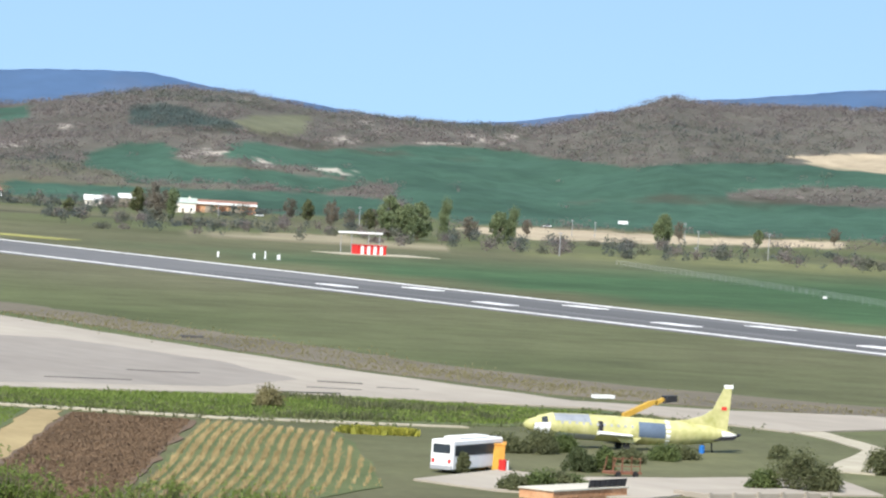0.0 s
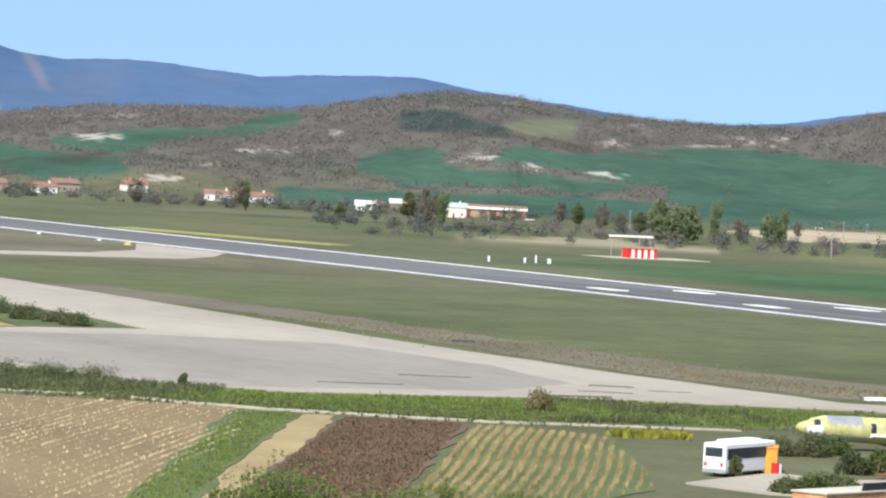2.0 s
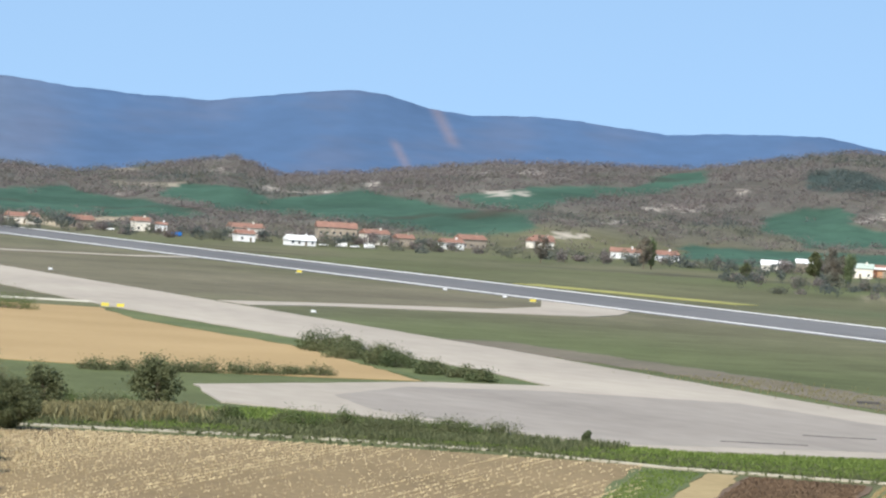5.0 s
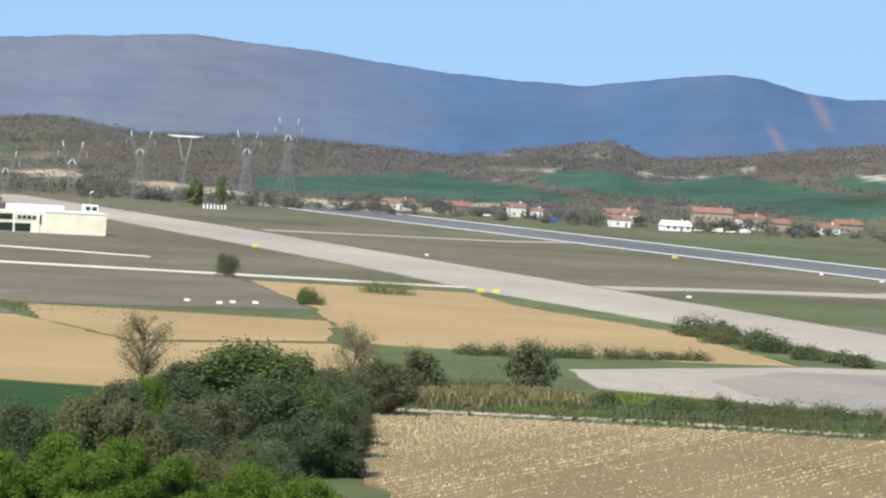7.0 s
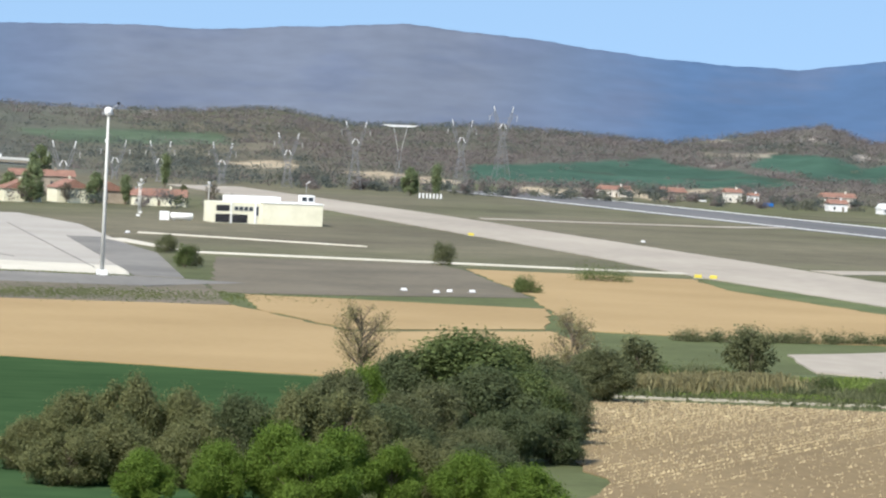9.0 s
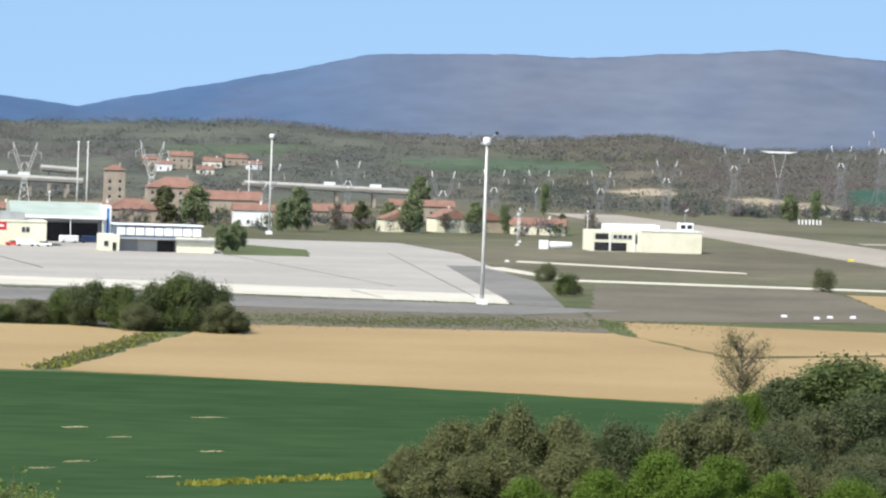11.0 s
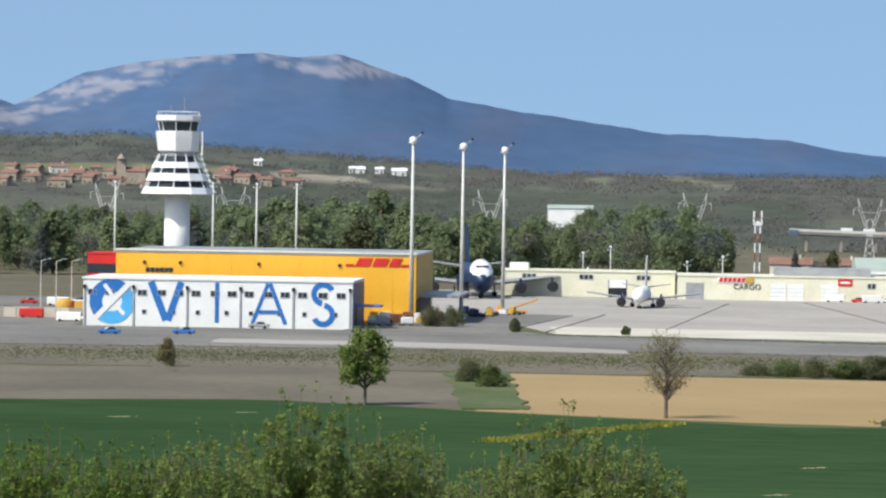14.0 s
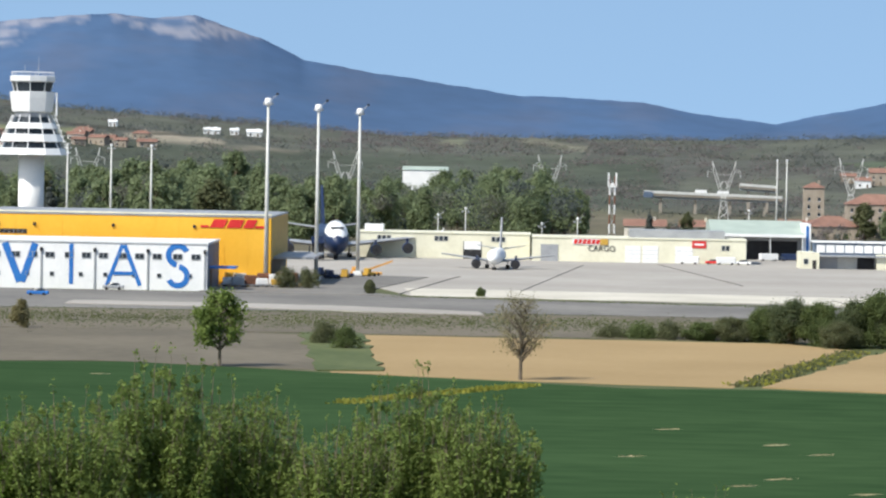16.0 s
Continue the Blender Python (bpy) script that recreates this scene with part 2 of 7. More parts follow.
def sheet(name, pts, z, material, label, category="field", edge=0.0):
    """A level piece of ground; edge: how far its outline wanders."""
    rnd = random.Random(len(name) * 31 + int(abs(pts[0][0])))
    out = []
    for (x0, y0), (x1, y1) in zip(pts, pts[1:] + pts[:1]):
        n = max(1, int(math.hypot(x1 - x0, y1 - y0) / 6)) if edge else 1
        for k in range(n):
            j = edge if k else 0
            out.append((x0 + (x1 - x0) * k / n + rnd.uniform(-j, j), y0 + (y1 - y0) * k / n + rnd.uniform(-j, j), z))
    LAID.append(name)
    z += 0.015 * (len(LAID) % 7)
    n = len(out)
    flat, _, tris, *_ = delaunay_2d_cdt([Vector(p[:2]) for p in out], [(k, (k + 1) % n) for k in range(n)], [], 1, 1e-4)
    bm = bmesh.new()
    vs = [bm.verts.new((p.x, p.y, z)) for p in flat]
    for f in tris:
        a, b, c = (flat[i] for i in f)
        bm.faces.new([vs[i] for i in (f if (b - a).cross(c - a) > 0 else f[::-1])])
    for e in [e for e in bm.edges if len(e.link_faces) == 1]:
        loop = e.link_loops[0]
        p, q = loop.vert, loop.link_loop_next.vert
        bm.faces.new((q, p, bm.verts.new((p.co.x, p.co.y, z - 0.6)), bm.verts.new((q.co.x, q.co.y, z - 0.6))))
    me = bpy.data.meshes.new(name)
    bm.to_mesh(me)
    bm.free()
    me.materials.append(M[material])
    return tagged(new(name, me), label, category, kind="structure")

# ---- land ----
NEAR = [(-60, 0.9), (-36.4, 1.03), (-33.9, 0.98), (-33.5, 1.06), (-32.7, 0.79), (-31.7, 0.54), (-30.5, 0.50), (-28.7, 0.59), (-27.7, 0.76), (-26.7, 0.78), (-25.3, 0.54),
        (-24.4, 0.41), (-23.1, 0.40), (-21.8, 0.34), (-20.1, 0.10), (-19.0, 0.0), (-18.4, 0.22), (-17.8, 0.12), (-16.3, -0.11), (-13.9, 0.02), (-12, -0.05), (-10.9, 0.13),
        (-9.7, 0.04), (-7.4, 0.04), (-5.5, 0.17), (-2, 0.06), (2, 0.06), (4.1, 0.20), (6.9, 0.38), (7.8, 0.52), (8.8, 0.47), (30, 0.6)]
FAR = [(-60, 1.2), (-36.4, 1.35), (-33.8, 1.03), (-31.4, 0.61), (-30.5, 0.54), (-29.7, 0.56), (-27.2, 0.84), (-26.3, 0.99), (-25.8, 0.98), (-24.2, 0.89), (-22.45, 1.04), (-21.6, 0.98), (-21.0, 1.04),
       (-20.7, 1.13), (-20.4, 1.21), (-19.9, 1.24), (-18.9, 1.12), (-18.0, 0.97), (-16.2, 1.04), (-14.3, 1.25), (-12.6, 1.38), (-10.0, 1.19), (-8.5, 1.20), (-7.0, 1.14), (-5.7, 0.83), (-4.5, 0.60),
       (-3.1, 0.31), (-1.9, 0.44), (-1.3, 0.58), (0.4, 0.64), (1.7, 0.82), (3.3, 1.06), (3.9, 1.36), (4.8, 1.66), (5.4, 1.60), (5.9, 1.67), (6.8, 1.59), (7.7, 1.49), (8.3, 1.33), (8.8, 1.08), (9.2, 0.88), (9.6, 1.05), (10.1, 1.35), (12, 1.8), (30, 1.2)]
FOOT = [(-60, 2120), (-24, 2080), (-21, 2100), (-17, 2150), (-10, 2000), (-2, 1850), (30, 1750)]
RIDGE = 3000.0


def along(table, az):
    t = np.array(table)
    return np.interp(az, t[:, 0], t[:, 1])


def wave(x, y, s, seed):
    """Cheap rolling noise: a few sines at odd angles."""
    r = np.random.RandomState(seed)
    out = 0
    for k in range(9):
        a, p, f = r.uniform(0, 6.28), r.uniform(0, 6.28), s * 1.55 ** k
        out = out + np.sin((x * np.cos(a) + y * np.sin(a)) * f + p) * 0.72 ** k
    return out / 2.2


def land_z(x, y):
    x, y = np.asarray(x, float), np.asarray(y, float)
    r, az = np.hypot(x, y), np.degrees(np.arctan2(-x, y))
    foot = along(FOOT, az) + 60 * wave(az, az * 0, 0.9, 3)
    top = EYE + RIDGE * np.tan(np.radians(along(NEAR, az)))
    s = np.clip((r - foot) / (RIDGE - foot), 0, 1)
    rise = top * (0.25 * s + 0.75 * s * s * (3 - 2 * s))
    rise = rise + 7 * s * (1 - s) * 4 * wave(x, y, 0.011, 5) * (0.25 + 0.75 * np.clip(top / 60, 0, 1)) * 0.7
    rise = rise - np.clip((r - RIDGE) / 900, 0, 1) * top * 0.8
    knoll = np.clip(1 - r / 300, 0, 1)
    return rise + 30.3 * knoll


def inside(az, el, pts, soft):
    """1 within the outline, falling to 0 over soft degrees outside."""
    p = np.array(pts)
    q = np.roll(p, -1, 0)
    hit, dist = np.zeros(az.shape, bool), np.full(az.shape, 1e9)
    for (x0, y0), (x1, y1) in zip(p, q):
        cross = ((y0 > el) != (y1 > el)) & (az < (x1 - x0) * (el - y0) / (y1 - y0 + 1e-9) + x0)
        hit ^= cross
        t = np.clip(((az - x0) * (x1 - x0) + (el - y0) * (y1 - y0)) / ((x1 - x0) ** 2 + (y1 - y0) ** 2), 0, 1)
        dist = np.minimum(dist, np.hypot(az - x0 - t * (x1 - x0), el - y0 - t * (y1 - y0)))
    return np.where(hit, 1.0, np.clip(1 - dist / soft, 0, 1))


# GREEN leans towards blue: a little distance haze is mixed into it
GRASS, OLIVE, GREEN, SCRUB, ROCK, SOIL, PINE, MEADOW = ((0.088, 0.102, 0.045), (0.106, 0.101, 0.058), (0.041, 0.083, 0.058), (0.098, 0.092, 0.078),
                                                       (0.40, 0.36, 0.31), (0.36, 0.30, 0.21), (0.040, 0.058, 0.052), (0.15, 0.16, 0.09))
# cover, softness, outline in degrees (to the left, up) as seen from the hillside
PATCHES = [
    (GREEN, 0.03, [(-27.55, 0.03), (-27.82, 0.09), (-28.63, 0.03), (-29.35, 0.11), (-29.96, 0.18), (-30.6, 0.21), (-31.4, 0.17), (-32.47, 0.08), (-33.0, 0.05), (-34.0, 0.17), (-35.14, 0.23), (-38, 0.2), (-38, -0.7), (-32.9, -0.77), (-30.5, -0.8), (-29.85, -0.54), (-29.76, -0.34), (-29.22, -0.32), (-28.37, -0.16), (-27.52, -0.12)]),
    (SCRUB, 0.03, [(-34.29, -0.22), (-35.31, -0.05), (-38, -0.03), (-38, -0.27), (-35.48, -0.28), (-34.33, -0.27)]),
    (GREEN, 0.03, [(-25.6, -0.18), (-26.13, -0.04), (-26.59, 0.02), (-26.84, -0.06), (-26.72, -0.2), (-27.15, -0.27), (-27.61, -0.25), (-28.22, -0.3), (-29.15, -0.34), (-29.45, -0.38), (-28.62, -0.51), (-27.92, -0.44), (-27.08, -0.47), (-26.24, -0.52), (-25.92, -0.38), (-25.61, -0.34)]),
    (GREEN, 0.03, [(-24.6, -0.62), (-27.09, -0.6), (-28.62, -0.54), (-29.69, -0.58), (-29.71, -0.83), (-27.64, -0.83), (-26.64, -0.81), (-24.6, -0.79)]),
    (GREEN, 0.03, [(-23.82, 0.12), (-24.42, 0.37), (-24.73, 0.42), (-24.85, 0.29), (-24.05, 0.07), (-22.91, -0.1), (-22.53, -0.24), (-21.77, -0.24), (-21.38, -0.15), (-21.76, -0.07), (-22.52, 0.05), (-23.28, 0.11)]),
    (GREEN, 0.05, [(-19.48, -0.25), (-20.23, -0.16), (-21.0, -0.26), (-21.77, -0.34), (-22.39, -0.34), (-22.55, -0.5), (-21.41, -0.66), (-20.25, -0.53), (-19.49, -0.51)]),
    (GREEN, 0.03, [(-13.6, -0.52), (-14.34, -0.48), (-15.1, -0.42), (-16.17, -0.31), (-16.33, -0.4), (-17.25, -0.46), (-17.87, -0.55), (-18.18, -0.61), (-16.27, -0.7), (-14.35, -0.71), (-13.6, -0.7)]),
    (GREEN, 0.03, [(-17.63, -0.23), (-17.85, -0.19), (-18.54, -0.21), (-18.93, -0.34), (-20.2, -0.12), (-20.22, -0.43), (-18.94, -0.52), (-18.17, -0.48), (-17.4, -0.34)]),
    ((0.072, 0.100, 0.062), 0.04, [(-7.5, -0.30), (-9.0, -0.24), (-10.2, -0.26), (-10.4, -0.36), (-8.0, -0.42)]),
    ((0.082, 0.102, 0.065), 0.04, [(-4.0, -0.22), (-6.2, -0.14), (-6.4, -0.24), (-4.4, -0.30)]),
    ((0.26, 0.23, 0.175), 0.02, [(-15.81, -0.02), (-17.04, -0.03), (-17.04, -0.06), (-15.81, -0.05)]),
    ((0.26, 0.23, 0.175), 0.02, [(-16.71, -0.22), (-17.7, -0.18), (-17.7, -0.22), (-16.71, -0.25)]),
    ((0.24, 0.205, 0.145), 0.02, [(-14.27, -0.79), (-15.5, -0.77), (-16.5, -0.75), (-16.27, -0.82), (-15.35, -0.84), (-14.28, -0.84)]),
    ((0.17, 0.165, 0.12), 0.03, [(0.34, 0.05), (-0.58, -0.06), (-0.5, -0.12), (0.34, 0.01)]),
    ((0.15, 0.155, 0.105), 0.03, [(1.49, 0.0), (1.03, 0.01), (1.11, -0.06), (1.49, -0.05)]),
    (SOIL, 0.02, [(-35.2, 0.35), (-38, 0.6), (-38, 0.15), (-36.4, 0.19), (-35.4, 0.25)]),
    ((0.118, 0.122, 0.078), 0.02, [(-27.49, 0.39), (-27.8, 0.46), (-28.56, 0.52), (-28.64, 0.45), (-28.54, 0.24), (-27.89, 0.22)]),
    (PINE, 0.05, [(-26.11, 0.44), (-26.57, 0.54), (-26.95, 0.48), (-27.58, 0.32), (-27.66, 0.25), (-26.89, 0.25), (-26.2, 0.26)]),
    (SOIL, 0.02, [(-11.9, -0.70), (-12.3, -0.67), (-13.4, -0.73), (-13.5, -0.78), (-12.4, -0.77)]),
    (SOIL, 0.02, [(-14.4, -0.79), (-16.1, -0.79), (-17.0, -0.68), (-16.2, -0.86), (-14.6, -0.87)]),
    (SOIL, 0.02, [(-10.2, -0.63), (-11.2, -0.58), (-11.2, -0.64), (-10.3, -0.69)]),
    (SOIL, 0.02, [(-30.6, -0.90), (-31.4, -0.85), (-33.5, -0.83), (-35.9, -0.79), (-35.9, -0.84), (-33.5, -0.94), (-31.4, -0.97)]),
    ((0.135, 0.14, 0.065), 0.02, [(-31.5, -1.15), (-33.7, -1.10), (-37, -1.08), (-37, -1.18), (-33.7, -1.20), (-31.6, -1.25)]),
    ((0.24, 0.21, 0.14), 0.02, [(-27.0, -1.14), (-29.1, -1.10), (-30.6, -1.16), (-30.4, -1.21), (-29.1, -1.20), (-27.4, -1.19)]),
    ((0.26, 0.23, 0.175), 0.03, [(5.7, 0.0), (5.2, 0.03), (4.64, -0.04), (4.4, -0.10), (4.64, -0.14), (5.2, -0.10)]),
    ((0.26, 0.23, 0.175), 0.03, [(4.4, -0.15), (3.94, -0.14), (3.33, -0.19), (3.33, -0.27), (4.09, -0.22)]),
    ((0.066, 0.076, 0.056), 0.1, [(6.8, -0.05), (3.2, -0.25), (-1.5, -0.25), (-1.5, -0.8), (6.8, -0.8)]),
    (MEADOW, 0.02, [(9.5, 0.10), (6.2, 0.08), (6.2, 0.03), (9.5, 0.0)]),
]
ROCKS = [(-24.06, -0.13), (-24.37, -0.10), (-24.6, -0.11), (-23.54, -0.35), (-25.28, 0.17), (-22.51, 0.24), (-22.89, 0.24), (-21.97, 0.2), (-20.3, -0.05), (-21.36, 0.2), (-27.67, 0.67), (-23.01, -0.57),
         (-30.71, 0.37), (-31.02, 0.31), (-31.32, 0.37), (-30.34, 0.24), (-29.33, 0.47), (-29.04, 0.21), (-26.99, -0.13), (-27.29, -0.08), (-27.99, -0.16), (-28.83, -0.21), (-29.14, -0.25), (-22.1, -0.05), (-19.63, -0.18),
         (-18.24, 0.04), (-18.9, -0.17), (-19.4, -0.2), (-16.9, -0.36), (-9.2, 0.03), (-35.3, -0.2)]


def make_ground():
    az = np.concatenate([np.arange(-180, -42, 4.0), np.arange(-42, 14, 0.085), np.arange(14, 180, 4.0)])
    r = np.concatenate([[0.01], np.linspace(20, 300, 8), np.geomspace(330, 1650, 30), np.linspace(1680, 3060, 170), np.linspace(3100, 3900, 8)])
    A, R = np.meshgrid(np.radians(az), r)
    x, y = -R * np.sin(A), R * np.cos(A)
    z = land_z(x, y)
    el, deg = np.degrees(np.arctan2(z - EYE, R)), np.degrees(A)
    foot = along(FOOT, deg)
    s = np.clip((R - foot) / (RIDGE - foot), 0, 1)
    col = np.zeros((*x.shape, 3)) + GRASS

    def lay(c, w):
        col[:] = col * (1 - w[..., None]) + np.array(c) * w[..., None]
    lay(OLIVE, np.clip(0.5 + wave(x, y, 0.006, 11), 0, 1) * 0.8)
    lay((0.036, 0.085, 0.037), np.clip((x - 570 + 14 * wave(x, y, 0.01, 31)) / 20, 0, 1) * np.clip((1250 - y) / 200, 0, 1) * 0.85)
    lay((0.128, 0.115, 0.078), np.clip((y - 800) / 250, 0, 1) * np.clip((500 - x) / 30, 0, 1) * np.clip(0.75 + 0.5 * wave(x, y, 0.01, 33), 0, 1))
    lay((0.12, 0.105, 0.07), np.clip(0.2 + 1.1 * wave(x, y, 0.012, 12), 0, 1) * np.clip((R - 1450) / 200, 0, 1) * 0.6)
    # left-hand slopes dimmed and greyed, with haze put into the tone
    lay((0.076, 0.084, 0.076), np.clip((deg + 10) / 3, 0, 1) * np.clip(s * 8, 0, 1) * 0.8)
    lay(SCRUB, np.clip((-8 - deg) / 7, 0.2, 1.0) * np.clip(s * 3 - 0.2 + 0.9 * wave(x, y, 0.006, 13), 0, 1) * np.clip(s * 12, 0, 1))
    lay((0.098, 0.104, 0.078), np.clip((deg + 10) / 2, 0, 1) * np.clip(wave(deg * 1.1, s * 9.0, 1.3, 52) * 3, 0, 1) * np.clip(s * 6, 0, 1) * 0.8)
    dx, de = deg + 0.10 * wave(deg * 9, el * 30, 1.0, 21), el + 0.02 * wave(deg * 9, el * 30, 1.0, 22)
    far = np.clip((R - 1500) / 50, 0, 1)
    for c, soft, pts in PATCHES:
        lay(c, inside(dx, de, pts, soft) * far)
    hedge = np.clip(wave(x, y, 0.02, 41) * 2.2 - 1.5, 0, 1) * far
    lay((0.05, 0.048, 0.035), hedge * 0.8)
    for k, (a, e) in enumerate(ROCKS):
        w_ = (0.08, 0.18, 0.11, 0.22)[k % 4]
        tilt = (-0.06, 0.05, 0.0)[k % 3] * (deg - a)
        d = np.hypot((deg - a) / w_, (el - e - tilt) / (0.020 + 0.012 * (k % 3))) + 1.0 * wave(deg * 40, el * 150, 1.0, 50 + k)
        lay(ROCK, np.clip((1.0 - d) * 4, 0, 1) * far * 0.75)
    n0, n1 = x.shape
    verts = np.stack([x, y, z], -1).reshape(-1, 3)
    i = np.arange(n0 * n1).reshape(n0, n1)
    j = np.roll(i, -1, 1)
    faces = np.stack([i[:-1], i[1:], j[1:], j[:-1]], -1).reshape(-1, 4)
    me = bpy.data.meshes.new("ground")
    me.from_pydata(verts.tolist(), [], faces.tolist())
    me.materials.append(M["cover"])
    attr = me.color_attributes.new("cover", "FLOAT_COLOR", "POINT")
    attr.data.foreach_set("color", np.concatenate([col.reshape(-1, 3), np.ones((len(verts), 1))], 1).ravel())
    ob = smooth(new("ground", me))
    tagged(ob, "grassland running up into green and scrubby hills", "ground", kind="structure")


make_ground()


def make_mountains():
    az = np.concatenate([np.arange(-180, -40, 4.0), np.arange(-40, 13, 0.06), np.arange(13, 180, 4.0)])
    t = np.linspace(0, 1, 60)
    A, Tm = np.meshgrid(np.radians(az), t)
    deg = np.degrees(A)
    R = 3950 + 700 * Tm
    crest = np.clip(Tm / 0.786, 0, 1)
    near = np.linspace(-1.6, 1.6, 33)
    broad = sum(along(FAR, deg + q) * math.exp(-q * q) for q in near) / sum(math.exp(-q * q) for q in near)
    sharp = along(FAR, deg) + 0.012 * wave(deg, deg * 0, 9.0, 71)
    top = EYE + 4500 * np.tan(np.radians(broad + (sharp - broad) * crest ** 5))
    spur = wave(deg * 1.0, Tm * 9.0, 1.1, 72)
    z = top * (0.15 * crest + 0.85 * crest ** 1.3) * (1 + 0.035 * spur * (1 - crest) * crest * 2) - np.clip((Tm - 0.786) * 4.6, 0, 1) * top
    z = z - (1 - np.clip(Tm * 8, 0, 1)) * 60
    x, y = -R * np.sin(A), R * np.cos(A)
    el = np.degrees(np.arctan2(z - EYE, R))
    # distance haze is painted in: it turns the base colour blue
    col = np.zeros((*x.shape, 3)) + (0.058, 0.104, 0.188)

    def lay(c, w):
        col[:] = col * (1 - w[..., None]) + np.array(c) * w[..., None]
    # paler, greyer haze painted over the middle stretch
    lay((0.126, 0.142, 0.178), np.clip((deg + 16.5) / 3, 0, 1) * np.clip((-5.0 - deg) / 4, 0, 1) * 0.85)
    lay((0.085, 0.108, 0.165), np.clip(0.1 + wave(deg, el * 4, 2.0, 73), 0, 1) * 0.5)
    crag = wave(deg * 1.3, el * 5, 4.0, 74) + 0.7 * wave(deg * 4 + el * 9, el * 8, 4.0, 75)
    jag, jel = deg + 0.10 * wave(deg * 6, el * 12, 1.2, 76), el + 0.05 * wave(deg * 6, el * 12, 1.2, 77)
    for pts in ([(10.5, 1.1), (9.6, 1.1), (9.3, 0.86), (8.83, 1.03), (8.38, 1.22), (7.85, 1.45), (7.09, 1.64), (6.63, 1.74), (6.2, 1.72), (6.33, 1.56), (6.78, 1.48), (7.16, 1.32), (7.69, 1.10), (8.22, 0.94), (8.83, 0.74), (9.38, 0.58), (10.5, 0.5)],
                [(6.0, 1.70), (5.48, 1.70), (4.87, 1.60), (4.2, 1.48), (3.84, 1.40), (4.2, 1.36), (4.56, 1.34), (4.87, 1.33), (5.25, 1.45), (5.79, 1.52)]):
        lay((0.27, 0.27, 0.30), inside(jag, jel, pts, 0.05) * np.clip(0.62 + 1.2 * crag, 0.12, 1) * 0.66)
    lay((0.20, 0.16, 0.17), np.clip(1 - np.abs(deg + 21.28 - (el - 0.67) * 0.6) / 0.13, 0, 1) * np.clip((el - 0.5) * 9, 0, 1) * 0.5)
    lay((0.20, 0.16, 0.17), np.clip(1 - np.abs(deg + 20.62 - (el - 0.4) * 0.6) / 0.10, 0, 1) * np.clip((0.62 - el) * 9, 0, 1) * 0.5)
    n0, n1 = x.shape
    verts = np.stack([x, y, z], -1).reshape(-1, 3)
    i = np.arange(n0 * n1).reshape(n0, n1)
    j = np.roll(i, -1, 1)
    me = bpy.data.meshes.new("backdrop")
    me.from_pydata(verts.tolist(), [], np.stack([i[:-1], i[1:], j[1:], j[:-1]], -1).reshape(-1, 4).tolist())
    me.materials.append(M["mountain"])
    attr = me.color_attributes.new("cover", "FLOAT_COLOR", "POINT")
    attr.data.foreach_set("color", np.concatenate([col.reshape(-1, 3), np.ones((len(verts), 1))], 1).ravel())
    tagged(smooth(new("backdrop", me)), "wooded mountain range, blue from painted haze, with pale limestone crags", "mountains", kind="structure")


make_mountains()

# runway, taxiway and aprons
sheet("runway", [(478, 300), (541, 300), (541, 3000 - 900), (478, 2100)], 0.10, "asphalt", "dark grey asphalt runway with white edge lines", "runway")
for x0, x1 in ((503, 526), (489, 496)):
    sheet("rubber_track", [(x0, 300), (x1, 300), (x1, 880), (x0, 980)], 0.12, "rubbered", "dark rubber-stained band along the runway", "stain", edge=0.4)
for k, x in enumerate((482.0, 536.0)):
    sheet("runway_edge_line", [(x, 300), (x + 1.2, 300), (x + 1.2, 2100), (x, 2100)], 0.24, "marking", "long white painted runway edge line", "marking")
for y in range(450, 910, 75):
    for x in (498.6, 523):
        sheet("touchdown_marking", [(x, y - 7), (x + 4.2, y - 7), (x + 4.2, y + 7), (x, y + 7)], 0.24, "marking", "white painted bar on the runway", "marking")
sheet("taxiway", [(312, 440), (350, 455), (350, 474), (328, 478), (311, 490), (307, 550), (309, 640), (318, 780), (328, 1020), (334, 1180), (346, 1480), (352, 1900), (316, 1900), (306, 1480), (287, 1055), (278, 926), (277, 780), (276, 690),
                  (270, 640), (247, 636), (195, 600), (185, 556), (199, 537), (209, 506), (226, 489), (273, 488), (306, 476)], 0.10, "concrete", "pale worn concrete taxiway widening into a turning loop", "taxiway", edge=0.4)
sheet("taxiway_strip", [(350, 455), (420, 430), (520, 380), (520, 396), (420, 446), (350, 474)], 0.10, "concrete", "pale concrete strip leaving the taxiway", "taxiway")
sheet("taxiway_loop", [(323, 466), (321, 450), (318, 439), (310, 417), (298, 396), (280, 378), (276, 383), (294, 402), (304, 413), (311, 431), (313, 441), (316, 457)], 0.12, "dirt", "pale gravel lane curving off the taxiway", "road", edge=0.3)
sheet("taxiway_link", [(330, 975), (361, 998), (400, 1006), (438, 1016), (457, 1040), (478, 1080), (478, 1145), (450, 1078), (420, 1040), (371, 1022), (330, 1000)], 0.12, "concrete", "pale concrete link between taxiway and runway", "taxiway")
sheet("service_strip", [(352, 1430), (448, 1448), (478, 1475), (478, 1490), (446, 1462), (354, 1450)], 0.1, "concrete", "narrow pale concrete service strip", "road")
sheet("flower_strip", [(546, 1335), (560, 1345), (582, 1215), (571, 1208)], 0.12, "rape", "strip of yellow flowering rape beyond the runway", "field", edge=0.8)
sheet("verge", [(262, 850), (273, 906), (276, 780), (275, 690), (268, 640), (247, 637), (264, 748)], 0.08, "verge", "green verge between field and taxiway", "grass", edge=0.6)
